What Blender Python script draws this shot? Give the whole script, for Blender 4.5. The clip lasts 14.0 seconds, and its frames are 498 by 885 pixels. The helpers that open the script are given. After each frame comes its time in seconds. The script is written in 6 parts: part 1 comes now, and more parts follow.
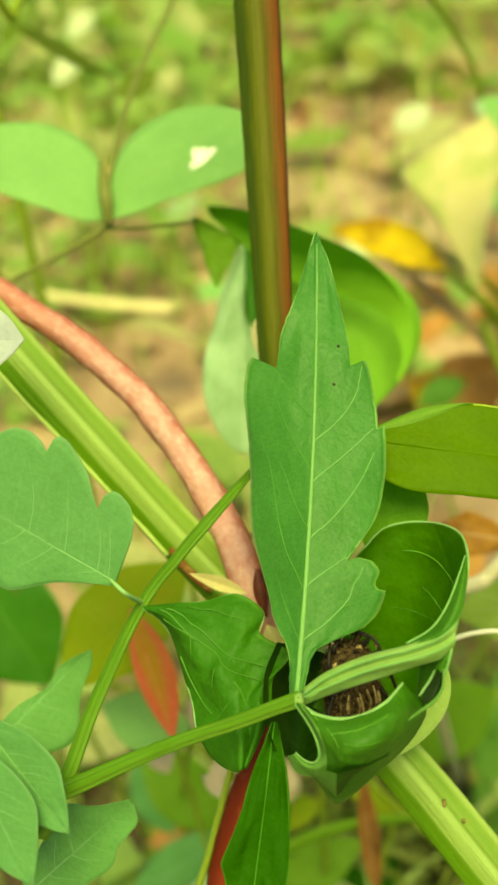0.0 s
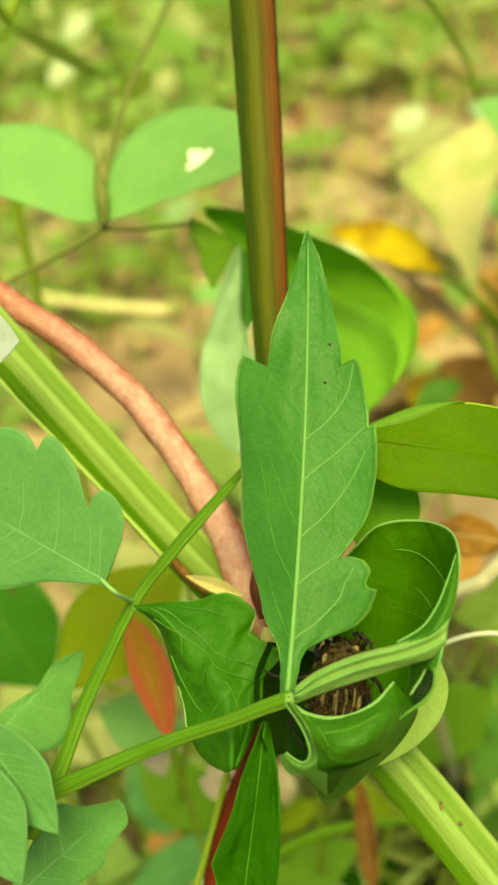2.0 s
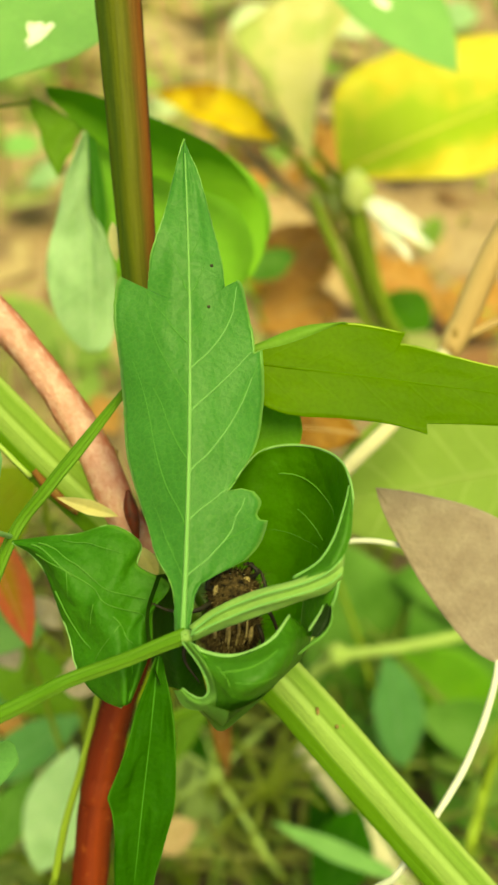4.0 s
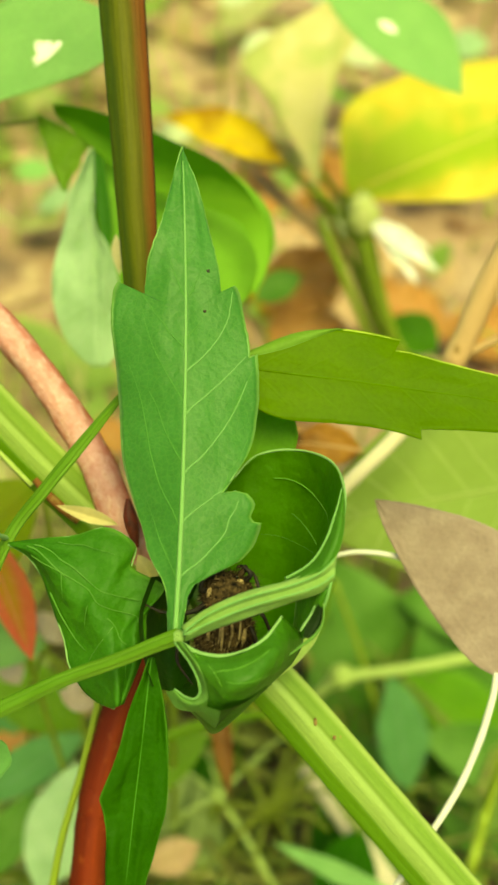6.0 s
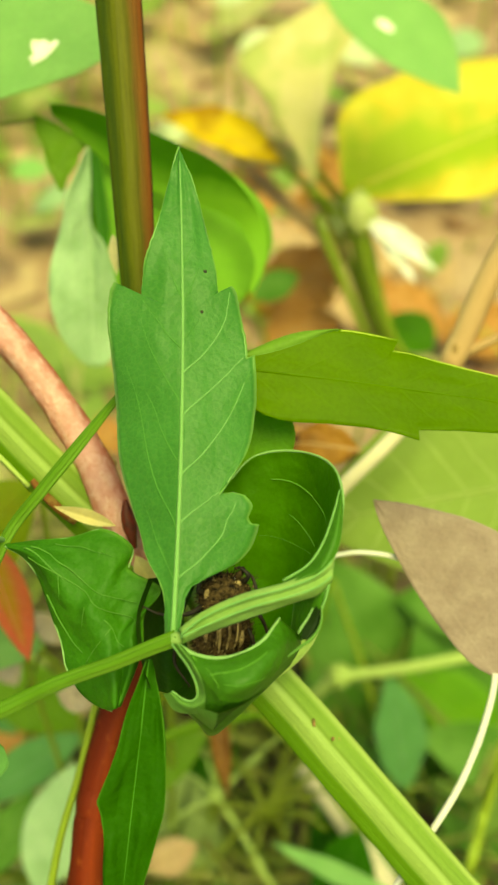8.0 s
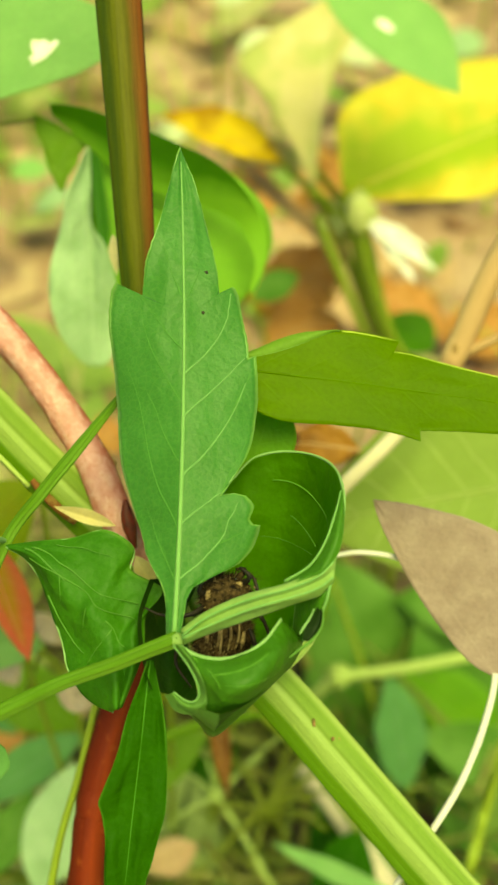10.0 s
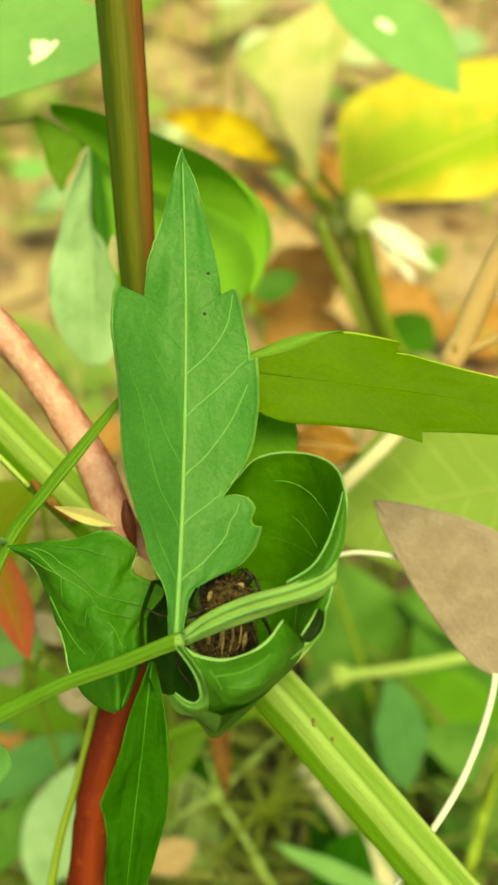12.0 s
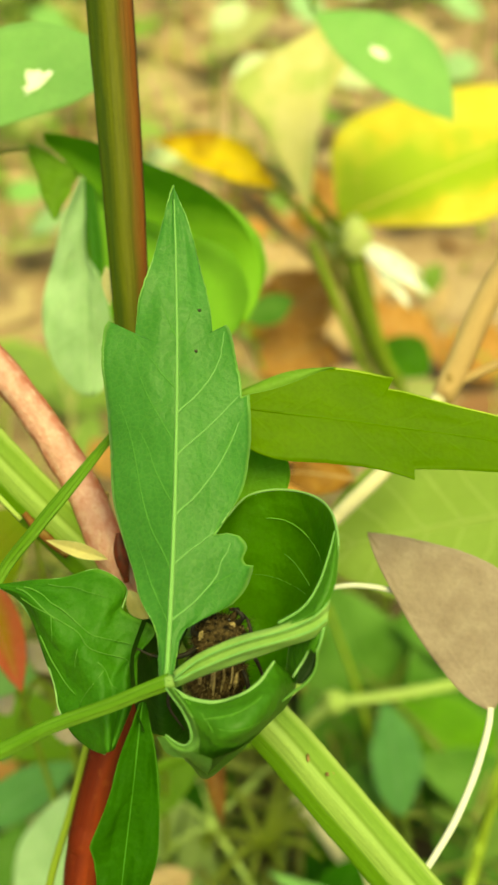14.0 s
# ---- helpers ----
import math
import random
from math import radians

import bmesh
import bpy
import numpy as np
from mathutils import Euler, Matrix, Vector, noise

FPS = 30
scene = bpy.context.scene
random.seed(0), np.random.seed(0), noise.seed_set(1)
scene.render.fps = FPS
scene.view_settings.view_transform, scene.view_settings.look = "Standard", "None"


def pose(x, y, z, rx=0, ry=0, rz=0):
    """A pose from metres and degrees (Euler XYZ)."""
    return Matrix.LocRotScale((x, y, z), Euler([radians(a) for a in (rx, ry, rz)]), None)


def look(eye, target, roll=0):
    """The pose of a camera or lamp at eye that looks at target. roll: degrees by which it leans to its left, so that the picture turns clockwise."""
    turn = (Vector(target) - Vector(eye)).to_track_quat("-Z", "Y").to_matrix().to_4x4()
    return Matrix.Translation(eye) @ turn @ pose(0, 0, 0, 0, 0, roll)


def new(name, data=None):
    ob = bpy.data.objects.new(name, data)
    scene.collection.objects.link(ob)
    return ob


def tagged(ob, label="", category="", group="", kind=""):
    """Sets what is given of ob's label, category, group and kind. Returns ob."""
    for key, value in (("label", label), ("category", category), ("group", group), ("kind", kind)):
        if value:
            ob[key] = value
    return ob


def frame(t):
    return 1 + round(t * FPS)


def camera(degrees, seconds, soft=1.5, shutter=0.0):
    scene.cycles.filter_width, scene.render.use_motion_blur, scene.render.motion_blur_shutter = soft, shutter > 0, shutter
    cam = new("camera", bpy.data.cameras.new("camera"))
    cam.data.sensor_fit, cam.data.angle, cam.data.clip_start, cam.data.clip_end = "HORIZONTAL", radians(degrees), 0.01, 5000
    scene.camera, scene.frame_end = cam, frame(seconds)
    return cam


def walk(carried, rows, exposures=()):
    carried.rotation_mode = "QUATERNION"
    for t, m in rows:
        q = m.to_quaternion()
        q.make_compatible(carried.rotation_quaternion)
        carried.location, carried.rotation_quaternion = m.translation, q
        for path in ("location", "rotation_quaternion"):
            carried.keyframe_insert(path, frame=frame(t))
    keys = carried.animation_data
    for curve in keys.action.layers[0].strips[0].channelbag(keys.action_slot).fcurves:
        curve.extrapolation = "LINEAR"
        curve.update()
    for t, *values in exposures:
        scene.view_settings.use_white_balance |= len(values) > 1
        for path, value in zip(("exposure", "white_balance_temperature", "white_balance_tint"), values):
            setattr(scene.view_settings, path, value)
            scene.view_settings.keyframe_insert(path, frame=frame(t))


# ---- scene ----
from itertools import product

cam = camera(24, 14.0, soft=2.7)
walk(cam, [
    (0.00, pose(0.00914, -0.00830, 0.44570, 56.485, 4.868, 7.806)),
    (0.50, pose(0.00944, -0.00810, 0.44561, 56.520, 4.963, 7.784)),
    (1.00, pose(0.00908, -0.00783, 0.44602, 56.436, 4.809, 7.736)),
    (1.50, pose(0.00972, -0.00776, 0.44502, 56.628, 4.965, 7.771)),
    (2.00, pose(0.00915, -0.00787, 0.44535, 56.572, 4.813, 7.662)),
    (2.50, pose(0.00649, -0.00699, 0.44842, 55.829, 3.799, 6.892)),
    (2.70, pose(0.00506, -0.00570, 0.44849, 55.560, 2.973, 5.180)),
    (2.85, pose(0.00338, -0.00420, 0.44858, 54.874, 2.341, 3.609)),
    (3.00, pose(0.00170, -0.00270, 0.44866, 54.301, 1.642, 1.988)),
    (3.15, pose(0.00075, -0.00131, 0.45015, 52.110, 0.720, 0.498)),
    (3.30, pose(-0.00021, 0.00009, 0.45163, 49.607, 0.297, -0.294)),
    (3.50, pose(-0.00102, 0.00128, 0.45291, 47.867, -0.033, -0.894)),
    (4.00, pose(-0.00153, 0.00207, 0.45149, 48.708, 0.006, -0.476)),
    (4.20, pose(-0.00103, 0.00126, 0.45108, 49.145, 0.046, -0.244)),
    (6.50, pose(0.00014, -0.00065, 0.45013, 50.068, 0.024, 0.171)),
    (7.50, pose(0.00000, 0.00000, 0.45000, 50.000, -0.000, 0.000)),
    (13.00, pose(0.00000, 0.00000, 0.45000, 50.000, -0.000, 0.000)),
    (13.20, pose(0.00000, 0.00000, 0.45000, 50.000, -0.000, 0.000)),
    (13.50, pose(-0.00005, 0.00240, 0.45119, 50.126, -0.100, 0.001)),
    (14.00, pose(0.00040, 0.00209, 0.45113, 50.918, -0.113, -0.161)),
], exposures=[(0.0, 0.34, 8050, -7), (14.0, 0.34, 8050, -7)])
# a phone lens held close: only the near leaf is sharp
cam.data.dof.use_dof = True
cam.data.dof.focus_distance = 0.166
cam.data.dof.aperture_fstop = 29.0

# ---------------------------------------------------------------- light
world = bpy.data.worlds.new("sky")
scene.world = world
world.use_nodes = True
wn = world.node_tree
sky = wn.nodes.new("ShaderNodeTexSky")
sky.sky_type = "NISHITA"
sky.sun_disc = False
sky.sun_elevation = radians(63.2)
sky.sun_rotation = radians(163.7)
sky.air_density, sky.dust_density = 1.0, 3.0
wn.nodes["Background"].inputs[1].default_value = 0.095
wn.links.new(sky.outputs[0], wn.nodes["Background"].inputs[0])
sun_data = bpy.data.lights.new("sun", "SUN")
sun_data.energy, sun_data.angle, sun_data.color = 4.1, radians(36), (1.0, 0.95, 0.47)
sun = new("sun", sun_data)
sun.matrix_world = look((0.22, -0.75, 1.55), (0, 0, 0))


# ---------------------------------------------------------------- material helpers
def shader(name):
    m = bpy.data.materials.new(name)
    m.use_nodes = True
    t = m.node_tree
    t.nodes.clear()
    out = t.nodes.new("ShaderNodeOutputMaterial")
    return m, t, out


def put(t, kind, *links, **sets):
    n = t.nodes.new(kind)
    for k, v in sets.items():
        if k == "op":
            n.operation = v
        elif k == "blend":
            n.data_type, n.blend_type = "RGBA", v
        else:
            n.inputs[k.replace("_", " ")].default_value = v
    for slot, v in links:
        if isinstance(v, (int, float, tuple)):
            n.inputs[slot].default_value = v
        else:
            t.links.new(v, n.inputs[slot])
    return n


def math_(t, op, a, b=0.0, c=0.0):
    return put(t, "ShaderNodeMath", (0, a), (1, b), (2, c), op=op).outputs[0]


def mix(t, fac, a, b, blend="MIX"):
    a = (*a, 1.0) if isinstance(a, tuple) and len(a) == 3 else a
    b = (*b, 1.0) if isinstance(b, tuple) and len(b) == 3 else b
    return put(t, "ShaderNodeMix", (0, fac), (6, a), (7, b), blend=blend).outputs[2]


def ramp(t, x, lo, hi):
    return put(t, "ShaderNodeMapRange", (0, x), (1, lo), (2, hi), (3, 0.0), (4, 1.0)).outputs[0]


def noise_(t, co, scale, detail=4.0, rough=0.55):
    return put(t, "ShaderNodeTexNoise", ("Vector", co), Scale=scale, Detail=detail, Roughness=rough).outputs[0]


def leaf_material(name, base, deep, vein, trans=0.35, rough=0.56, veins=9, glow=1.5, net=0.5, blotch=None, patch=120.0, spec=0.16, vein_mix=0.25, heart=False, quilt_by=0.2, lit_fade=None, sheen=0.0):
    """A leaf: two greens in patches, pale side veins, a fine net of veins as relief, light shining through."""
    m, t, out = shader(name)
    co = put(t, "ShaderNodeTexCoord").outputs["Object"]
    uv = put(t, "ShaderNodeUVMap").outputs[0]
    sep = put(t, "ShaderNodeSeparateXYZ", (0, uv))
    u, v = sep.outputs[0], sep.outputs[1]
    side = math_(t, "ABSOLUTE", math_(t, "SUBTRACT", math_(t, "MULTIPLY", v, 2.0), 1.0))
    line = math_(t, "ABSOLUTE", math_(t, "SUBTRACT", math_(t, "FRACT", math_(t, "MULTIPLY", math_(t, "SUBTRACT", math_(t, "ADD", u, math_(t, "MULTIPLY", math_(t, "SUBTRACT", noise_(t, co, 90.0, 2.0), 0.5), 0.05)), math_(t, "MULTIPLY", side, 0.11)), float(veins))), 0.5))
    line = math_(t, "MULTIPLY", ramp(t, line, 0.06, 0.015), ramp(t, side, 1.0, 0.55))
    rib = ramp(t, side, 0.05, 0.015)
    mask = math_(t, "MAXIMUM", line, rib)
    big = ramp(t, noise_(t, co, patch), 0.35, 0.68)
    fine = noise_(t, co, 1400.0, 3.0)
    col = mix(t, big, base, deep)
    col = mix(t, math_(t, "MULTIPLY", ramp(t, fine, 0.4, 0.75), 0.35), col, tuple(c * 0.62 for c in base))
    if blotch:
        spread = noise_(t, co, patch * 0.8, 3.0)
        if heart:
            inner = math_(t, "ADD", math_(t, "MULTIPLY", side, 0.8), math_(t, "ADD", math_(t, "MULTIPLY", u, 0.75), spread))
            col = mix(t, ramp(t, inner, 1.36, 0.98), col, blotch)
        else:
            col = mix(t, ramp(t, spread, 0.46, 0.6), col, blotch)
    # painted shading: the darker green runs out into the lit leaf colour
    if lit_fade:
        col = mix(t, ramp(t, math_(t, "ADD", math_(t, "ADD", side, math_(t, "MULTIPLY", math_(t, "MAXIMUM", math_(t, "SUBTRACT", u, 0.42), 0.0), 3.0)), math_(t, "MULTIPLY", math_(t, "SUBTRACT", noise_(t, co, 150.0, 3.0), 0.5), 0.35)), 0.45, 0.98), col, lit_fade)
    cells = put(t, "ShaderNodeTexVoronoi", ("Vector", co), Scale=1250.0)
    cells.feature = "DISTANCE_TO_EDGE"
    mesh = ramp(t, cells.outputs[0], 0.10, 0.0)
    col = mix(t, math_(t, "MULTIPLY", mesh, 0.07 * net), col, vein)
    col = mix(t, math_(t, "MULTIPLY", mask, vein_mix), col, vein)
    rim = math_(t, "MULTIPLY", ramp(t, side, 0.955, 0.99), 0.5)
    col = mix(t, rim, col, vein)
    height = math_(t, "ADD", math_(t, "MULTIPLY", cells.outputs[0], 0.25 * net), math_(t, "ADD", math_(t, "MULTIPLY", mask, -1.2 * vein_mix), math_(t, "MULTIPLY", fine, 0.3)))
    quilt = put(t, "ShaderNodeBump", ("Height", math_(t, "ADD", noise_(t, co, 330.0, 2.0), math_(t, "MULTIPLY", noise_(t, co, 900.0, 3.0), 0.4))), Strength=quilt_by, Distance=0.0010).outputs[0]
    bump = put(t, "ShaderNodeBump", ("Height", height), ("Normal", quilt), Strength=0.4, Distance=0.0004).outputs[0]
    b = put(t, "ShaderNodeBsdfPrincipled", ("Base Color", col), ("Normal", bump), ("Roughness", math_(t, "ADD", rough - 0.08, math_(t, "MULTIPLY", fine, 0.16))))
    b.inputs["Specular IOR Level"].default_value = spec
    b.inputs["Sheen Weight"].default_value = sheen
    b.inputs["Sheen Roughness"].default_value = 0.45
    b.inputs["Sheen Tint"].default_value = (0.72, 1.0, 0.95, 1.0)
    through_col = mix(t, 1.0, col, (glow, glow * 1.05, glow * 0.45), "MULTIPLY")
    tr = put(t, "ShaderNodeBsdfTranslucent", (0, through_col), (1, bump))
    mx = put(t, "ShaderNodeMixShader", (0, trans), (1, b.outputs[0]), (2, tr.outputs[0]))
    t.links.new(mx.outputs[0], out.inputs[0])
    return m


def stem_material(name, front, flank, edge=None, rough=0.45, streak=0.5, speck=None, side=(0.05, 0.2), trans=0.0, edge_end=0.97, furrows=0, groove=(0.1, 0.2, 0.02), lit_end=None, waver=0.10):
    """A stalk: one colour where it faces out, another on its flank, long fine streaks, small specks."""
    m, t, out = shader(name)
    co = put(t, "ShaderNodeTexCoord").outputs["Object"]
    uv = put(t, "ShaderNodeUVMap").outputs[0]
    sep = put(t, "ShaderNodeSeparateXYZ", (0, uv))
    a = sep.outputs[0]
    long_co = put(t, "ShaderNodeCombineXYZ", (0, math_(t, "MULTIPLY", a, 30.0)), (1, math_(t, "MULTIPLY", sep.outputs[1], 0.7)))
    st = noise_(t, long_co.outputs[0], 1.6, 4.0)
    fine = noise_(t, co, 1100.0, 4.0)
    sway_a = math_(t, "ADD", a, math_(t, "MULTIPLY", math_(t, "SUBTRACT", st, 0.5), waver))
    lit = math_(t, "MULTIPLY", ramp(t, sway_a, side[0], side[1]), ramp(t, sway_a, lit_end or side[1] + 0.26, (lit_end or side[1] + 0.20) - 0.08))
    col = mix(t, lit, front, flank)
    if edge:
        col = mix(t, math_(t, "MULTIPLY", ramp(t, sway_a, 0.55, 0.68), ramp(t, sway_a, edge_end, edge_end - 0.08)), col, edge)
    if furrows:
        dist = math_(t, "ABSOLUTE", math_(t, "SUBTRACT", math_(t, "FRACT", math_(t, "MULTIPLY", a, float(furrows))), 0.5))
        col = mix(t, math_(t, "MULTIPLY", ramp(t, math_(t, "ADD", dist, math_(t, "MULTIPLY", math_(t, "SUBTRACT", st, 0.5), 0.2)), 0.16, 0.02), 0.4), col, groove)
    col = mix(t, math_(t, "MULTIPLY", ramp(t, st, 0.42, 0.66), streak), col, tuple(c * 0.55 for c in front))
    if speck:
        col = mix(t, math_(t, "MULTIPLY", ramp(t, noise_(t, co, 420.0, 5.0), 0.55, 0.66), 0.75), col, speck)
    bump = put(t, "ShaderNodeBump", ("Height", math_(t, "ADD", math_(t, "MULTIPLY", st, 0.8), math_(t, "MULTIPLY", fine, 0.5))), Strength=0.4, Distance=0.0005).outputs[0]
    b = put(t, "ShaderNodeBsdfPrincipled", ("Base Color", col), ("Normal", bump), Roughness=rough)
    b.inputs["Specular IOR Level"].default_value = 0.2
    if trans:
        tr = put(t, "ShaderNodeBsdfTranslucent", (0, col))
        b = put(t, "ShaderNodeMixShader", (0, trans), (1, b.outputs[0]), (2, tr.outputs[0]))
    t.links.new(b.outputs[0], out.inputs[0])
    return m


def band_material(name, stops, rough=0.6, streak=0.35, speck=None, waver=0.05):
    """A ribbed stalk: lengthwise bands of colour round its girth, wavering a little, with fine streaks."""
    m, t, out = shader(name)
    co = put(t, "ShaderNodeTexCoord").outputs["Object"]
    sep = put(t, "ShaderNodeSeparateXYZ", (0, put(t, "ShaderNodeUVMap").outputs[0]))
    a = sep.outputs[0]
    long_co = put(t, "ShaderNodeCombineXYZ", (0, math_(t, "MULTIPLY", a, 34.0)), (1, math_(t, "MULTIPLY", sep.outputs[1], 0.5)))
    slow_co = put(t, "ShaderNodeCombineXYZ", (0, math_(t, "MULTIPLY", a, 3.0)), (1, math_(t, "MULTIPLY", sep.outputs[1], 0.9)))
    st, slow, fine = noise_(t, long_co.outputs[0], 1.6, 4.0), noise_(t, slow_co.outputs[0], 1.0, 3.0), noise_(t, co, 1300.0, 4.0)
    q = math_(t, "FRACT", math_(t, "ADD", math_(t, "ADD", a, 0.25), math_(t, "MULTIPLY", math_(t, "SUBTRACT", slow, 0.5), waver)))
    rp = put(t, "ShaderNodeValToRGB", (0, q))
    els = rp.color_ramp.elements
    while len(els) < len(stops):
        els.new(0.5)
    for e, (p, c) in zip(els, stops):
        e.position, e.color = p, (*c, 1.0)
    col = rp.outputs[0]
    col = mix(t, math_(t, "MULTIPLY", ramp(t, st, 0.45, 0.68), streak), col, mix(t, 1.0, col, (0.5, 0.55, 0.45), "MULTIPLY"))
    col = mix(t, math_(t, "MULTIPLY", ramp(t, fine, 0.5, 0.75), 0.25), col, mix(t, 1.0, col, (1.4, 1.35, 1.3), "MULTIPLY"))
    if speck:
        col = mix(t, math_(t, "MULTIPLY", ramp(t, noise_(t, co, 420.0, 5.0), 0.60, 0.68), 0.7), col, speck)
    bump = put(t, "ShaderNodeBump", ("Height", math_(t, "ADD", st, math_(t, "MULTIPLY", fine, 0.5))), Strength=0.4, Distance=0.0005).outputs[0]
    b = put(t, "ShaderNodeBsdfPrincipled", ("Base Color", col), ("Normal", bump), Roughness=rough)
    b.inputs["Specular IOR Level"].default_value = 0.2
    t.links.new(b.outputs[0], out.inputs[0])
    return m


def island_material(name, a, b, c, trans=0.3, rough=0.5, glow=1.4):
    """Many small leaves in one mesh, each with its own tone."""
    m, t, out = shader(name)
    co = put(t, "ShaderNodeTexCoord").outputs["Object"]
    r = put(t, "ShaderNodeNewGeometry").outputs["Random Per Island"]
    col = mix(t, ramp(t, r, 0.0, 0.6), a, b)
    col = mix(t, ramp(t, r, 0.60, 0.9), col, c)
    n = noise_(t, co, 160.0, 4.0)
    col = mix(t, math_(t, "MULTIPLY", ramp(t, n, 0.4, 0.7), 0.5), col, tuple(x * 0.5 for x in a))
    bump = put(t, "ShaderNodeBump", ("Height", noise_(t, co, 500.0)), Strength=0.3, Distance=0.001).outputs[0]
    p = put(t, "ShaderNodeBsdfPrincipled", ("Base Color", col), ("Normal", bump), Roughness=rough)
    tr = put(t, "ShaderNodeBsdfTranslucent", (0, mix(t, 1.0, col, (glow, glow, glow * 0.5), "MULTIPLY")))
    mx = put(t, "ShaderNodeMixShader", (0, trans), (1, p.outputs[0]), (2, tr.outputs[0]))
    t.links.new(mx.outputs[0], out.inputs[0])
    return m


def soil_material():
    m, t, out = shader("soil")
    co = put(t, "ShaderNodeTexCoord").outputs["Object"]
    n1, n2, n3 = noise_(t, co, 6.0, 6.0), noise_(t, co, 40.0, 6.0), noise_(t, co, 300.0, 4.0)
    col = mix(t, ramp(t, n1, 0.38, 0.62), (0.34, 0.22, 0.125), (0.46, 0.335, 0.205))
    col = mix(t, ramp(t, n2, 0.45, 0.7), col, (0.21, 0.115, 0.06))
    col = mix(t, math_(t, "MULTIPLY", ramp(t, n3, 0.5, 0.7), 0.5), col, (0.56, 0.45, 0.29))
    # painted shade: the soil colour is darkened round the near plants
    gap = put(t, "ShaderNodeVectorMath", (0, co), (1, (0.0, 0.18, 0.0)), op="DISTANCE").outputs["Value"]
    soil_shade = ramp(t, math_(t, "ADD", gap, math_(t, "MULTIPLY", math_(t, "SUBTRACT", noise_(t, co, 9.0, 4.0), 0.5), 0.3)), 0.34, 0.2)
    col = mix(t, math_(t, "MULTIPLY", soil_shade, 0.85), col, (0.034, 0.026, 0.013))
    bump = put(t, "ShaderNodeBump", ("Height", math_(t, "ADD", n2, math_(t, "MULTIPLY", n3, 0.4))), Strength=0.8, Distance=0.006).outputs[0]
    p = put(t, "ShaderNodeBsdfPrincipled", ("Base Color", col), ("Normal", bump), Roughness=0.9)
    t.links.new(p.outputs[0], out.inputs[0])
    return m


def bark_material():
    """Young bark: pink with paler scurf in patches along the branch, redder on the flanks."""
    m, t, out = shader("bark_pink")
    co = put(t, "ShaderNodeTexCoord").outputs["Object"]
    uv = put(t, "ShaderNodeUVMap").outputs[0]
    sep = put(t, "ShaderNodeSeparateXYZ", (0, uv))
    a = math_(t, "ABSOLUTE", math_(t, "SUBTRACT", sep.outputs[0], 0.5))
    long_co = put(t, "ShaderNodeCombineXYZ", (0, math_(t, "MULTIPLY", sep.outputs[0], 12.0)), (1, math_(t, "MULTIPLY", sep.outputs[1], 4.0)))
    st, mott, fine = noise_(t, long_co.outputs[0], 1.2, 5.0), noise_(t, co, 420.0, 5.0), noise_(t, co, 1500.0, 4.0)
    flank = ramp(t, math_(t, "ADD", a, math_(t, "MULTIPLY", math_(t, "SUBTRACT", st, 0.5), 0.22)), 0.40, 0.28)
    col = mix(t, ramp(t, mott, 0.35, 0.65), (0.54, 0.24, 0.205), (0.63, 0.36, 0.32))
    young = ramp(t, math_(t, "ADD", sep.outputs[1], math_(t, "MULTIPLY", st, 1.5)), 7.0, 3.0)
    col = mix(t, math_(t, "MULTIPLY", young, 0.75), col, (0.44, 0.135, 0.085))
    col = mix(t, flank, col, (0.42, 0.105, 0.06))
    col = mix(t, math_(t, "MULTIPLY", ramp(t, st, 0.5, 0.72), 0.35), col, (0.72, 0.53, 0.45))
    col = mix(t, math_(t, "MULTIPLY", ramp(t, fine, 0.5, 0.75), 0.5), col, (0.45, 0.16, 0.09))
    bump = put(t, "ShaderNodeBump", ("Height", math_(t, "ADD", st, math_(t, "MULTIPLY", fine, 0.5))), Strength=0.6, Distance=0.0006).outputs[0]
    b = put(t, "ShaderNodeBsdfPrincipled", ("Base Color", col), ("Normal", bump), Roughness=0.5)
    t.links.new(b.outputs[0], out.inputs[0])
    return m


def plain_material(name, col, col2, scale=300.0, rough=0.5, spec=0.4, bump_d=0.0003):
    m, t, out = shader(name)
    co = put(t, "ShaderNodeTexCoord").outputs["Object"]
    n = noise_(t, co, scale, 5.0)
    c = mix(t, ramp(t, n, 0.4, 0.65), col, col2)
    bump = put(t, "ShaderNodeBump", ("Height", n), Strength=0.5, Distance=bump_d).outputs[0]
    p = put(t, "ShaderNodeBsdfPrincipled", ("Base Color", c), ("Normal", bump), Roughness=rough)
    p.inputs["Specular IOR Level"].default_value = spec
    t.links.new(p.outputs[0], out.inputs[0])
    return m


# ---------------------------------------------------------------- materials
PALE = (0.30, 0.58, 0.11)
M_LEAF = leaf_material("leaf_upper", (0.052, 0.220, 0.030), (0.042, 0.190, 0.021), PALE, trans=0.20, veins=9, vein_mix=0.0, quilt_by=0.30, net=0.9, spec=0.28, rough=0.5, sheen=0.16)
M_CUP = leaf_material("leaf_curled", (0.098, 0.285, 0.012), (0.080, 0.250, 0.008), (0.22, 0.46, 0.08), trans=0.52, glow=1.75, veins=5, vein_mix=0.0, quilt_by=0.3)
M_POUCH = leaf_material("leaf_folded", (0.056, 0.195, 0.012), (0.042, 0.160, 0.008), (0.24, 0.46, 0.12), trans=0.16, veins=5, vein_mix=0.0, rough=0.5, spec=0.25, quilt_by=0.4)
# shade of the turned-down edge, put into the colour
M_EDGESHADE = leaf_material("leaf_edge_shade", (0.062, 0.215, 0.010), (0.048, 0.180, 0.008), (0.19, 0.44, 0.03), trans=0.35, veins=5, vein_mix=0.0, lit_fade=(0.215, 0.470, 0.045))
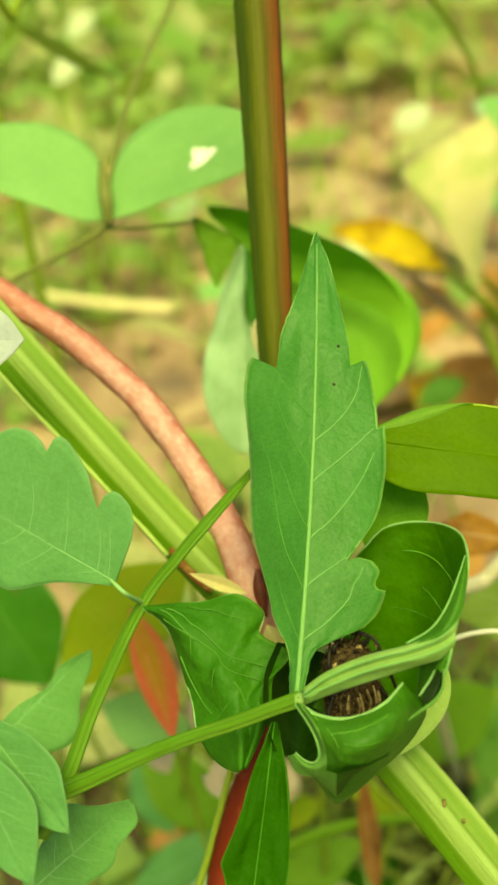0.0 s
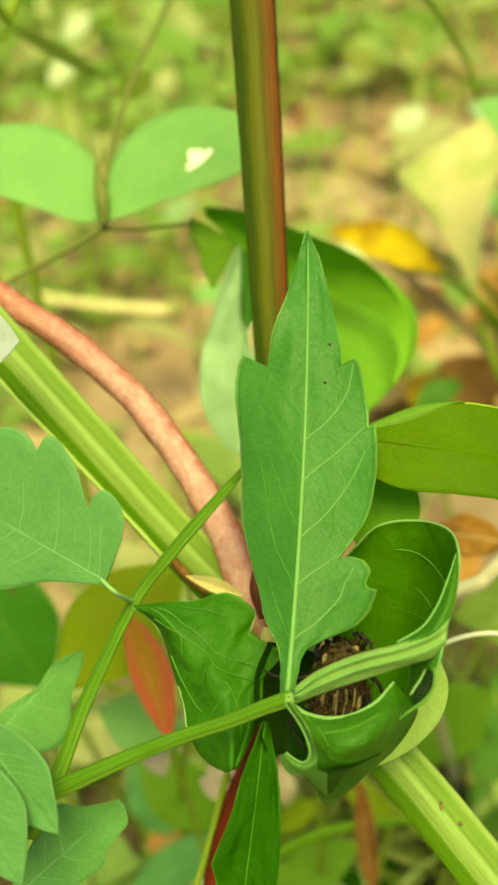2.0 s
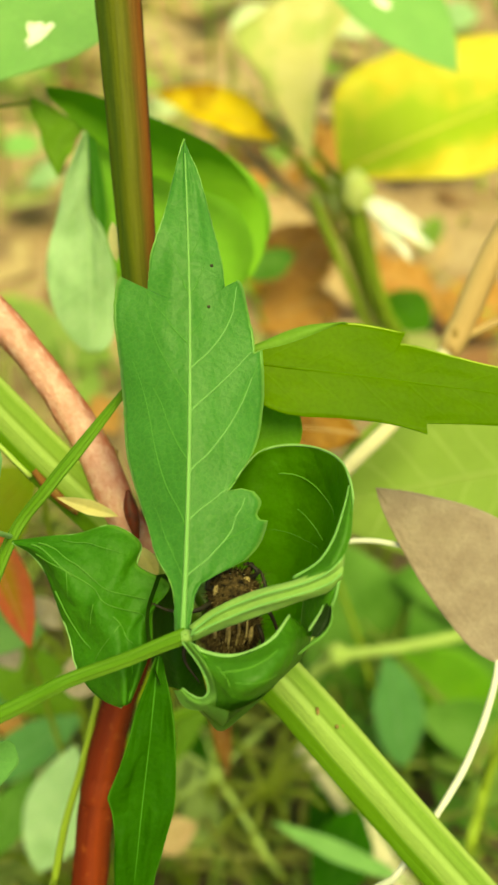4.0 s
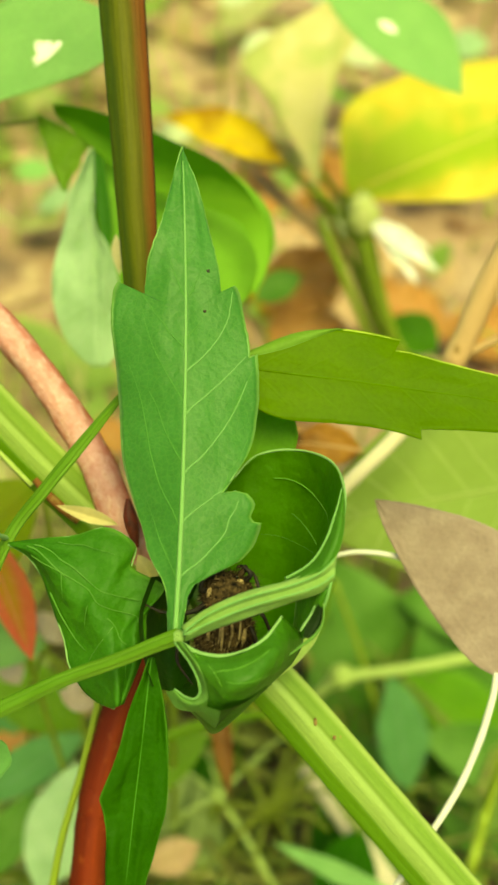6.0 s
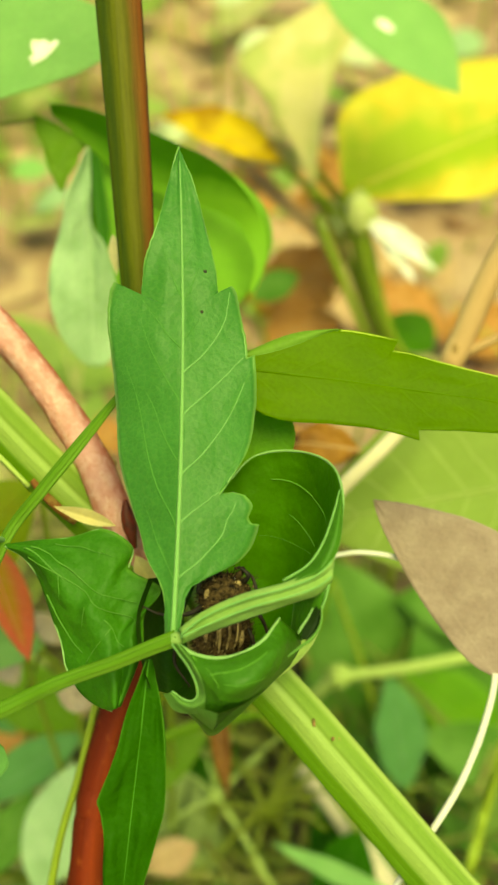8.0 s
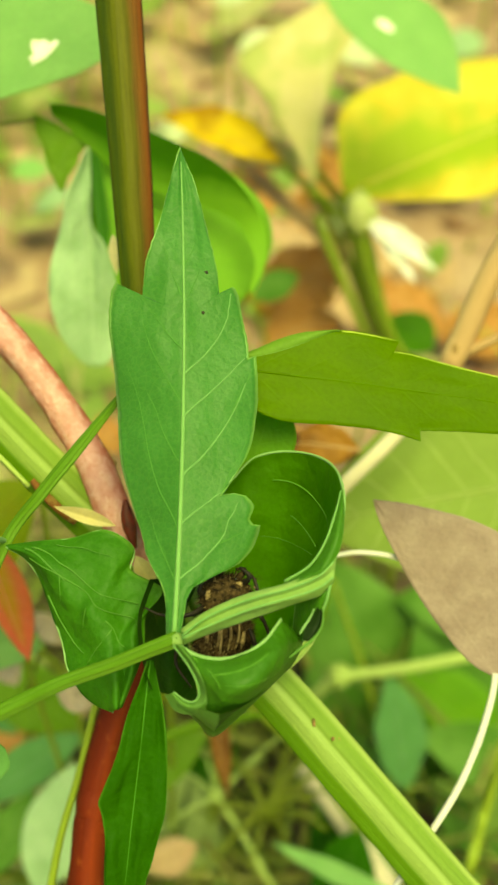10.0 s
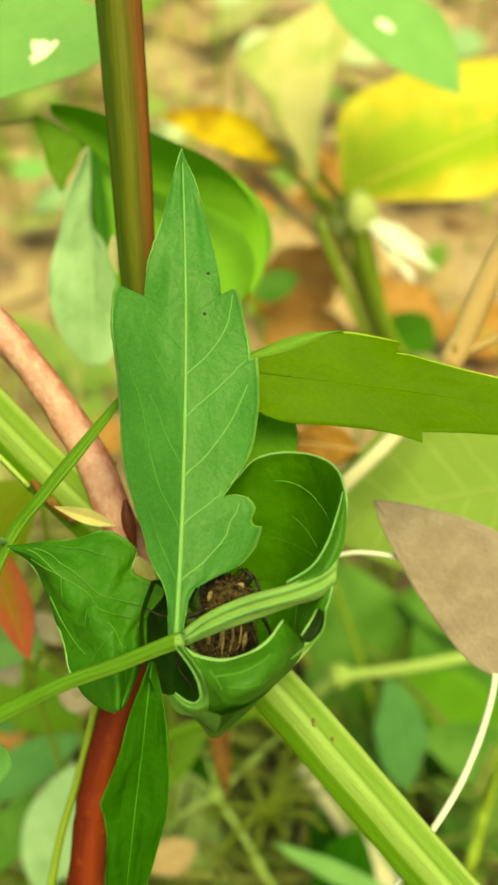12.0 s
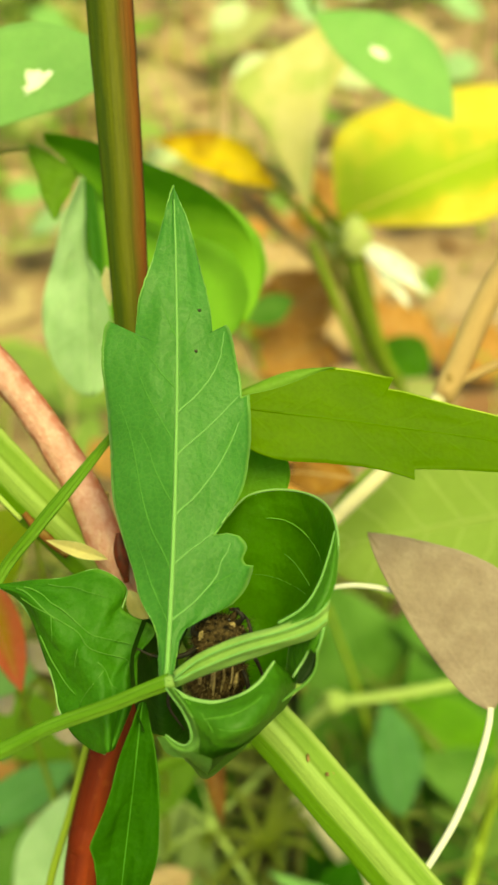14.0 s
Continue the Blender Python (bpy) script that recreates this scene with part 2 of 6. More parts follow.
# leaf green darkened so that the shade inside folds is in the colour
M_INNERSHADE = leaf_material("leaf_inner_shade", (0.022, 0.085, 0.004), (0.014, 0.060, 0.003), (0.04, 0.13, 0.01), trans=0.06, veins=5, vein_mix=0.0)
# near-black colour that stands in for shade between folded edges
M_GAPSHADE = leaf_material("gap_shade", (0.008, 0.026, 0.002), (0.005, 0.016, 0.001), (0.01, 0.03, 0.002), trans=0.0, veins=3, vein_mix=0.0)
M_DARKVEIN = stem_material("dark_leaf_vein", (0.056, 0.22, 0.014), (0.062, 0.23, 0.016), streak=0.1, rough=0.6)
M_SHADEVEIN = stem_material("shaded_vein", (0.095, 0.275, 0.035), (0.11, 0.295, 0.045), streak=0.1, rough=0.6)
M_VEIN = stem_material("side_vein", (0.075, 0.262, 0.038), (0.085, 0.275, 0.045), streak=0.1, rough=0.6)
M_TWIGVEIN = stem_material("forward_vein", (0.15, 0.36, 0.10), (0.17, 0.39, 0.115), streak=0.1, rough=0.6)
M_BROAD = leaf_material("leaf_wide", (0.28, 0.41, 0.085), (0.24, 0.36, 0.065), (0.44, 0.54, 0.18), trans=0.4, veins=9, vein_mix=0.45)
M_WHITISH = leaf_material("leaf_whitish", (0.66, 0.73, 0.50), (0.55, 0.64, 0.38), (0.78, 0.82, 0.66), trans=0.3, veins=7, vein_mix=0.1)
M_PALEUNDER = leaf_material("leaf_pale_under", (0.40, 0.57, 0.16), (0.34, 0.51, 0.125), (0.52, 0.64, 0.26), trans=0.35, veins=7, vein_mix=0.15)
# yellow-green of light from behind, put into the base colour
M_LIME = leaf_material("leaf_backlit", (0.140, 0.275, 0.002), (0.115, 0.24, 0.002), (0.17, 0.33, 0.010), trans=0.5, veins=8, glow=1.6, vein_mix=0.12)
M_DARK = leaf_material("leaf_shaded", (0.048, 0.205, 0.010), (0.036, 0.170, 0.008), (0.16, 0.38, 0.05), trans=0.28, net=1.0, veins=8, vein_mix=0.0, spec=0.20, quilt_by=0.45)
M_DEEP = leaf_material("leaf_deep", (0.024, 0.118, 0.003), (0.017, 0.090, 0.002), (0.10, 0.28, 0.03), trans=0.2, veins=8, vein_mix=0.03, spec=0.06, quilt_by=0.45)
M_GREY = leaf_material("leaf_greyish", (0.135, 0.350, 0.108), (0.110, 0.305, 0.086), (0.25, 0.46, 0.20), trans=0.3, veins=8, vein_mix=0.1, sheen=0.15)
M_FRESH = leaf_material("leaf_fresh", (0.20, 0.46, 0.035), (0.16, 0.40, 0.028), (0.26, 0.52, 0.06), trans=0.45, veins=9, vein_mix=0.1)
# lit green of the rounded leaf, put into the colour
M_SUNLEAF = leaf_material("leaf_sunlit", (0.215, 0.470, 0.045), (0.185, 0.430, 0.035), (0.30, 0.54, 0.09), trans=0.4, veins=7, vein_mix=0.05)
M_SMOOTH = leaf_material("leaf_smooth", (0.29, 0.54, 0.18), (0.245, 0.49, 0.155), (0.31, 0.57, 0.20), trans=0.35, veins=9, vein_mix=0.05)
M_PALELEAF = leaf_material("leaf_pale", (0.46, 0.65, 0.39), (0.30, 0.50, 0.235), (0.54, 0.71, 0.46), trans=0.3, veins=8, vein_mix=0.25, patch=110.0)
M_UNDER = leaf_material("leaf_underside", (0.140, 0.355, 0.095), (0.112, 0.305, 0.070), (0.24, 0.46, 0.17), trans=0.3, veins=9, vein_mix=0.1)
M_YELLOW = leaf_material("leaf_yellow", (0.78, 0.70, 0.10), (0.74, 0.56, 0.05), (0.66, 0.66, 0.16), trans=0.3, glow=1.15, veins=7, blotch=(0.36, 0.49, 0.030), patch=80.0, vein_mix=0.1, heart=True)
M_CREAM = leaf_material("leaf_cream", (0.70, 0.64, 0.32), (0.60, 0.56, 0.20), (0.72, 0.70, 0.40), trans=0.25, glow=1.05, veins=7, patch=60.0, vein_mix=0.2, blotch=(0.44, 0.50, 0.15))
M_OCHRE = leaf_material("leaf_ochre", (0.80, 0.62, 0.035), (0.76, 0.55, 0.02), (0.7, 0.55, 0.1), trans=0.35, glow=1.2, veins=6, patch=90.0, vein_mix=0.1, blotch=(0.42, 0.24, 0.012))
M_RUST = leaf_material("leaf_rust", (0.60, 0.32, 0.095), (0.46, 0.21, 0.05), (0.62, 0.42, 0.16), trans=0.3, glow=1.1, veins=6, patch=90.0)
M_RUSSET = leaf_material("leaf_russet", (0.36, 0.170, 0.036), (0.27, 0.115, 0.022), (0.5, 0.34, 0.14), trans=0.25, glow=1.1, veins=6, patch=130.0, blotch=(0.14, 0.06, 0.016))
M_BROWNLEAF = leaf_material("leaf_brown", (0.34, 0.165, 0.028), (0.15, 0.06, 0.014), (0.42, 0.26, 0.08), trans=0.2, glow=1.1, veins=6, patch=160.0, blotch=(0.05, 0.022, 0.006))
M_RED = leaf_material("leaf_red", (0.76, 0.22, 0.13), (0.70, 0.26, 0.09), (0.80, 0.46, 0.24), trans=0.6, glow=1.3, veins=7, vein_mix=0.25, patch=70.0, blotch=(0.56, 0.36, 0.04), heart=True)
M_WEED = leaf_material("leaf_weed", (0.165, 0.355, 0.065), (0.075, 0.225, 0.020), (0.24, 0.46, 0.10), trans=0.35, veins=7, vein_mix=0.15, patch=45.0, sheen=0.2)
M_HOOK = leaf_material("leaf_hook", (0.165, 0.365, 0.080), (0.115, 0.29, 0.045), (0.4, 0.6, 0.2), trans=0.3, veins=3, vein_mix=0.0)
M_TURN = leaf_material("leaf_turning", (0.28, 0.41, 0.020), (0.34, 0.39, 0.025), (0.36, 0.44, 0.06), trans=0.5, veins=8, vein_mix=0.05)
M_OLIVE = leaf_material("leaf_olive", (0.145, 0.215, 0.015), (0.110, 0.175, 0.010), (0.2, 0.28, 0.03), trans=0.3, veins=7, vein_mix=0.05)
M_TWIG = stem_material("twig_olive", (0.17, 0.20, 0.045), (0.22, 0.24, 0.07), streak=0.4)
M_GREYVEIN = stem_material("pale_vein", (0.24, 0.46, 0.15), (0.27, 0.5, 0.18), streak=0.1, rough=0.6)
M_SOFTVEIN = stem_material("soft_vein", (0.19, 0.42, 0.145), (0.21, 0.44, 0.16), streak=0.1, rough=0.6)
# bright colour painted along an edge as if lit
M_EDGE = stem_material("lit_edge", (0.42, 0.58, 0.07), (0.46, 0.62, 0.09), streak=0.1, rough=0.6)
M_TURNED = leaf_material("leaf_turned", (0.165, 0.335, 0.035), (0.14, 0.295, 0.028), (0.24, 0.46, 0.12), trans=0.25, veins=6, vein_mix=0.1)
M_RUNNER = stem_material("runner_brown", (0.20, 0.085, 0.020), (0.13, 0.05, 0.012), streak=0.6, speck=(0.26, 0.20, 0.05), rough=0.7)
M_PALEWOOD = stem_material("pale_wood", (0.64, 0.60, 0.40), (0.72, 0.68, 0.48), streak=0.4, rough=0.6)
M_STRAWLEAF = leaf_material("leaf_straw", (0.64, 0.47, 0.27), (0.52, 0.35, 0.19), (0.70, 0.56, 0.34), trans=0.25, glow=1.0, veins=6, patch=90.0)
M_MAUVE = leaf_material("leaf_mauve", (0.385, 0.300, 0.245), (0.290, 0.212, 0.172), (0.46, 0.37, 0.31), trans=0.25, glow=1.1, veins=7, patch=200.0, vein_mix=0.10, quilt_by=0.35, net=0.5)
M_BLADE = leaf_material("leaf_broad", (0.20, 0.38, 0.035), (0.17, 0.34, 0.030), (0.30, 0.46, 0.07), trans=0.45, veins=14, vein_mix=0.25)
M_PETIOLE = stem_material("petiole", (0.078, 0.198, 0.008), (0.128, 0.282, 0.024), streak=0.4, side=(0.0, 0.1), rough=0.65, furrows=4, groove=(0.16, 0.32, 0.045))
M_CUPVEIN = stem_material("cup_vein", (0.115, 0.33, 0.035), (0.14, 0.36, 0.045), streak=0.1)
M_WING = leaf_material("leaf_wing", (0.27, 0.45, 0.13), (0.19, 0.37, 0.07), (0.46, 0.64, 0.30), trans=0.2, veins=3, vein_mix=0.0)
M_RIB = stem_material("midrib", (0.18, 0.41, 0.11), (0.23, 0.46, 0.14), streak=0.2, rough=0.6)
# olive and red are its own; darkened sides put shading into the bands
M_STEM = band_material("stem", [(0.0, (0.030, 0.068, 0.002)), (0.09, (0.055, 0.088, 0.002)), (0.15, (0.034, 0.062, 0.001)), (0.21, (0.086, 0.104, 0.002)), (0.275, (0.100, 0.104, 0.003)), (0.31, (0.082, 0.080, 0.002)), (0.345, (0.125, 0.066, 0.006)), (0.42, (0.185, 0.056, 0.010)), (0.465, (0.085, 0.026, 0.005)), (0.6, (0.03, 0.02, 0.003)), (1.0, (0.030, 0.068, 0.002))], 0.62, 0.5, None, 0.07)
M_REDSTEM = band_material("stem_red", [(0.0, (0.030, 0.010, 0.004)), (0.06, (0.10, 0.014, 0.003)), (0.14, (0.20, 0.026, 0.003)), (0.20, (0.27, 0.036, 0.005)), (0.30, (0.18, 0.018, 0.002)), (0.42, (0.12, 0.012, 0.002)), (1.0, (0.030, 0.010, 0.004))], 0.6, 0.5, (0.28, 0.055, 0.010), 0.12)
M_PINK = bark_material()
M_COLLAR = plain_material("collar_red", (0.13, 0.016, 0.004), (0.05, 0.008, 0.003), 600.0, 0.6)
M_BRACT = leaf_material("bract_cream", (0.74, 0.70, 0.40), (0.60, 0.52, 0.24), (0.72, 0.70, 0.36), trans=0.2, veins=3, vein_mix=0.0, rough=0.65)
# rib tones mixed with painted light: pale lit facet, darker lower-left side
M_STALK = band_material("stalk_green", [(0.0, (0.30, 0.40, 0.10)), (0.03, (0.26, 0.37, 0.06)), (0.06, (0.075, 0.180, 0.006)), (0.18, (0.092, 0.210, 0.008)), (0.215, (0.24, 0.375, 0.075)), (0.31, (0.28, 0.41, 0.105)), (0.332, (0.15, 0.25, 0.032)), (0.355, (0.175, 0.30, 0.045)), (0.43, (0.165, 0.29, 0.038)), (0.47, (0.31, 0.43, 0.11)), (0.52, (0.08, 0.18, 0.008)), (1.0, (0.08, 0.18, 0.008))], 0.6, 0.2, None, 0.015)
M_STRAW = stem_material("straw", (0.74, 0.76, 0.66), (0.82, 0.84, 0.76), streak=0.35, rough=0.6)
M_CANE = stem_material("dry_cane", (0.80, 0.70, 0.34), (0.84, 0.76, 0.42), streak=0.4, rough=0.6)
M_FANSTEM = stem_material("stem_yellowish", (0.15, 0.20, 0.018), (0.22, 0.27, 0.035), streak=0.5)
M_BLEACHED = leaf_material("leaf_bleached", (0.68, 0.58, 0.42), (0.52, 0.42, 0.26), (0.74, 0.66, 0.5), trans=0.2, glow=1.0, veins=6, patch=140.0, vein_mix=0.1)
M_TAN = stem_material("twig_tan", (0.44, 0.29, 0.13), (0.53, 0.39, 0.20), streak=0.5, rough=0.6)
M_BGSTEM = stem_material("stem_olive", (0.25, 0.36, 0.035), (0.32, 0.45, 0.06), streak=0.4)
M_PALESTEM = stem_material("stem_pale", (0.40, 0.55, 0.14), (0.48, 0.62, 0.20), streak=0.2)
# glare of the sun on leaves, painted as white patches
M_GLARE = plain_material("sun_glare", (0.84, 0.86, 0.72), (0.74, 0.80, 0.52), 500.0, 0.6)
M_BLACK = plain_material("dark_speck", (0.02, 0.03, 0.010), (0.05, 0.05, 0.02), 2000.0, 0.6)
M_CALYX = plain_material("calyx_pale", (0.66, 0.72, 0.28), (0.52, 0.62, 0.16), 300.0, 0.6)
M_PETAL = plain_material("bud_cream", (0.84, 0.87, 0.80), (0.74, 0.80, 0.58), 250.0, 0.6)
M_FUR = plain_material("spider_brown", (0.075, 0.050, 0.020), (0.004, 0.003, 0.0015), 1500.0, 0.85, 0.15)
M_BAND = plain_material("spider_tan", (0.34, 0.26, 0.12), (0.07, 0.045, 0.018), 900.0, 0.75, 0.2)
M_LEG = plain_material("spider_dark", (0.005, 0.0045, 0.003), (0.022, 0.017, 0.007), 800.0, 0.7)
M_SCAR = plain_material("scar_brown", (0.30, 0.20, 0.06), (0.16, 0.09, 0.03), 900.0, 0.7)
M_EYE = plain_material("spider_eye", (0.004, 0.004, 0.004), (0.008, 0.008, 0.008), 900.0, 0.08)
M_GREYLEAF = leaf_material("leaf_silver", (0.48, 0.54, 0.56), (0.42, 0.48, 0.49), (0.52, 0.56, 0.50), trans=0.25, veins=6, vein_mix=0.05)
M_SOIL = soil_material()
M_GRASS = island_material("grass", (0.27, 0.44, 0.055), (0.45, 0.55, 0.13), (0.60, 0.57, 0.28), trans=0.35)
M_COVER = island_material("herbs", (0.21, 0.39, 0.065), (0.36, 0.52, 0.14), (0.58, 0.60, 0.28), trans=0.4)
M_TANGLE = island_material("wiry_stems", (0.065, 0.125, 0.008), (0.17, 0.24, 0.028), (0.33, 0.35, 0.075), trans=0.1)
M_LITTER = island_material("dry_leaves", (0.46, 0.30, 0.155), (0.60, 0.47, 0.27), (0.31, 0.145, 0.07), trans=0.15, rough=0.75, glow=1.0)


# ---------------------------------------------------------------- building helpers
VIEW = Vector((0, -0.77, 0.64))


def thing(name, at, label, category, group="", kind=""):
    ob = new(name)
    ob.empty_display_size = 0.004
    ob.location = at
    return tagged(ob, label, category, group, kind)


def origin(ob):
    o = Vector((0, 0, 0))
    while ob:
        o = o + ob.location
        ob = ob.parent
    return o


def part(name, bm, material, parent, label="", smooth=True):
    me = bpy.data.meshes.new(name)
    bm.to_mesh(me)
    bm.free()
    if parent is not None:
        me.transform(Matrix.Translation(-origin(parent)))
    me.materials.append(material)
    if smooth:
        me.polygons.foreach_set("use_smooth", [True] * len(me.polygons))
    ob = new(name, me)
    ob.parent = parent
    return tagged(ob, label)


def spline(pts, n):
    """n points along a smooth curve through pts (vectors of any length)."""
    p = np.array([tuple(q) for q in pts], float)
    p = np.vstack([2 * p[0] - p[1], p, 2 * p[-1] - p[-2]])
    out = []
    for s in np.linspace(0, len(p) - 3 - 1e-9, n):
        i, f = int(s), s - int(s)
        a, b, c, d = p[i], p[i + 1], p[i + 2], p[i + 3]
        out.append(0.5 * (2 * b + (c - a) * f + (2 * a - 5 * b + 4 * c - d) * f * f + (3 * b - a - 3 * c + d) * f ** 3))
    return out


def grid_mesh(P, UV, close=False):
    """A bmesh from a grid of points, with its uv map."""
    bm = bmesh.new()
    lay = bm.loops.layers.uv.new("UVMap")
    vs = [[bm.verts.new(p) for p in row] for row in P]
    for i in range(len(P) - 1):
        m = len(P[0])
        for j in range(m if close else m - 1):
            k = (j + 1) % m
            f = bm.faces.new((vs[i][j], vs[i][k], vs[i + 1][k], vs[i + 1][j]))
            last = close and k == 0
            uvs = (UV[i][j], (1.0, UV[i][k][1]) if last else UV[i][k], (1.0, UV[i + 1][k][1]) if last else UV[i + 1][k], UV[i + 1][j])
            for l, c in zip(f.loops, uvs):
                l[lay].uv = c
    return bm, vs


def tube(pts, radii, seg=12, n=0, ridges=0, depth=0.0, flat=1.0, bumps=0.0, seed=0, facets=0, facet_at=0.0):
    """A round or ribbed stalk along a curve; radii follow the points."""
    n = n or 6 * len(pts)
    if len(radii) == 2 and len(pts) > 2:
        radii = [radii[0] + (radii[1] - radii[0]) * i / (len(pts) - 1) for i in range(len(pts))]
    C4 = spline([(*p, r) for p, r in zip(pts, radii)], n)
    P, UV, run = [], [], 0.0
    nor = None
    for i, c in enumerate(C4):
        here = Vector(c[:3])
        tan = (Vector(C4[min(i + 1, n - 1)][:3]) - Vector(C4[max(i - 1, 0)][:3])).normalized()
        nor = VIEW if nor is None else nor
        nor = (nor - tan * nor.dot(tan)).normalized()
        bi = tan.cross(nor)
        if i:
            run += (here - Vector(C4[i - 1][:3])).length
        ring, ur = [], []
        for j in range(seg):
            a = 2 * math.pi * j / seg
            r = max(c[3], 1e-5) * (1 + depth * (2 * abs(math.cos(ridges * a / 2)) - 1))
            if facets:
                w = 2 * math.pi / facets
                r *= math.cos(w / 2) / math.cos((a - facet_at) % w - w / 2) * 1.08
            if bumps:
                r *= 1 + bumps * noise.noise(Vector((math.cos(a) * 1.5, math.sin(a) * 1.5, run * 260 + seed)))
            ring.append(here + nor * (r * math.cos(a) * flat) + bi * (r * math.sin(a)))
            ur.append((j / seg, run * 100))
        P.append(ring)
        UV.append(ur)
    bm, vs = grid_mesh(P, UV, True)
    for ring in (vs[0], vs[-1]):
        bm.faces.new(ring)
    bmesh.ops.recalc_face_normals(bm, faces=bm.faces)
    return bm


def prof(table, u):
    """The half width at u: smooth between the table's points, sharp at its steps (closer than 0.01)."""
    for i in range(len(table) - 1):
        (a, x), (b, y) = table[i], table[i + 1]
        if u <= b:
            h = b - a
            if h <= 0:
                return x
            f, s = (u - a) / h, (y - x) / h
            if h < 0.01:
                return x + (y - x) * f
            m0 = m1 = s
            if i and a - table[i - 1][0] >= 0.01:
                m0 = 0.5 * (s + (x - table[i - 1][1]) / (a - table[i - 1][0]))
            if i + 2 < len(table) and table[i + 2][0] - b >= 0.01:
                m1 = 0.5 * (s + (table[i + 2][1] - y) / (table[i + 2][0] - b))
            return max(0.0, x + h * m0 * f * (1 - f) ** 2 + (y - x) * f * f * (3 - 2 * f) - h * m1 * f * f * (1 - f))
    return table[-1][1]


OVAL = [(0, 0), (0.06, 0.09), (0.15, 0.19), (0.3, 0.29), (0.45, 0.32), (0.6, 0.30), (0.75, 0.22), (0.88, 0.12), (0.96, 0.04), (1, 0)]
ROUND = [(0, 0), (0.03, 0.16), (0.1, 0.30), (0.25, 0.43), (0.45, 0.48), (0.65, 0.43), (0.82, 0.30), (0.93, 0.16), (1, 0)]
LANCE = [(0, 0), (0.08, 0.05), (0.25, 0.12), (0.45, 0.15), (0.65, 0.12), (0.85, 0.06), (1, 0)]


class Leaf:
    """A leaf blade: midrib from base to tip, half widths on both sides as fractions of its length, side veins slanting forward."""

    def __init__(self, base, tip, face=VIEW, left=OVAL, right=OVAL, shear=0.3, shear_r=None, shear_up=None, bend=0.0, sway=0.0, fold=0.0, curl=0.0, wave=0.0, waves=3.0, nu=40, nv=7, seed=0, crumple=0.0, droop=0.0):
        self.base, tip = Vector(base), Vector(tip)
        self.L = (tip - self.base).length
        self.t = (tip - self.base) / self.L
        f = Vector(face)
        self.n = (f - self.t * f.dot(self.t)).normalized()
        self.s = self.t.cross(self.n)
        self.left, self.right = left, right
        self.sl, self.sr, self.sr_up = shear, shear if shear_r is None else shear_r, shear_up
        self.bend, self.sway, self.fold, self.curl, self.wave, self.waves, self.seed = bend, sway, fold, curl, wave, waves, seed
        self.nu, self.nv, self.crumple, self.droop = nu, nv, crumple, droop

    def at(self, u, v, lift=0.0):
        """The place at u along the midrib and v (-1 left edge, 1 right edge)."""
        L, k = self.L, 4 * u * (1 - u)
        table = self.right if v >= 0 else self.left
        k_edge = v ** 4
        inner = sum(prof(table, min(max(u + d, 0.0), 1.0)) for d in (-0.05, -0.025, 0.0, 0.025, 0.05)) / 5 if 0.02 < abs(v) < 0.99 else 0.0
        w = (prof(table, u) * k_edge + min(inner, prof(table, u) * 1.5) * (1 - k_edge)) * L * abs(v)
        sg = 1 if v >= 0 else -1
        if abs(v) > 0.9:
            w += 0.0016 * L * noise.noise(Vector((u * 70, sg * 4.0, self.seed)))
        sh = self.sr if v >= 0 else self.sl
        if v >= 0 and self.sr_up is not None:
            x = min(max((u - 0.2) / 0.2, 0.0), 1.0)
            sh += (self.sr_up - sh) * x * x * (3 - 2 * x)
        h = self.bend * L * k + w * math.sin(self.fold) + self.curl * w * w / L + self.wave * L * v * v * math.sin(self.waves * 6.28 * u + 1.3 * sg + self.seed)
        h += 0.004 * L * noise.noise(Vector((u * 7, v * 3, self.seed + 5.5)))
        if self.crumple:
            h += self.crumple * L * min(1.0, abs(v) * 3) * min(1.0, 5 * u * (1 - u)) * (noise.noise(Vector((u * 4.5, v * 2.6, self.seed + 1.5))) + 0.5 * noise.noise(Vector((u * 10, v * 6, self.seed + 8.5))))
        if self.droop and v < 0:
            x = min(max((0.78 - u) / 0.6, 0.0), 1.0)
            h -= self.droop * w * x * x * (3 - 2 * x)
        return self.base + self.t * (L * u + sh * w) + self.s * (sg * w * math.cos(self.fold) + self.sway * L * k) + self.n * (h + lift)

    def blade(self):
        us = sorted(set(list(np.linspace(0, 1, self.nu)) + [a for a, _ in self.left] + [a for a, _ in self.right]))
        vs = np.linspace(-1, 1, 2 * self.nv + 1)
        return grid_mesh([[self.at(u, v) for v in vs] for u in us], [[(u, (v + 1) / 2) for v in vs] for u in us])[0]

    def rib(self, r0, r1, u0=0.0, u1=0.97):
        us = np.linspace(u0, u1, 10)
        return tube([self.at(u, 0, r0 * 0.35) for u in us], [r0 + (r1 - r0) * (u - u0) / (u1 - u0) for u in us], 8, 30)

    def path(self, way, r0, r1, lift=0.00008):
        """A vein over given places (along, across) of the blade."""
        fine = spline(way, 4 * len(way))
        return tube([self.at(u, v, lift) for u, v in fine], [r0, r1], 6, 2 * len(fine))

    def vein(self, u, side, r0, r1, reach=0.92, rise=0.03):
        vs = [side * x * reach for x in (0.0, 0.25, 0.5, 0.75, 1.0)]
        return tube([self.at(min(u + rise * (abs(v) + 0.25 * v * v), 1), v, r0 * 0.3 + 0.00009) for v in vs], [r0, r1], 6, 14)


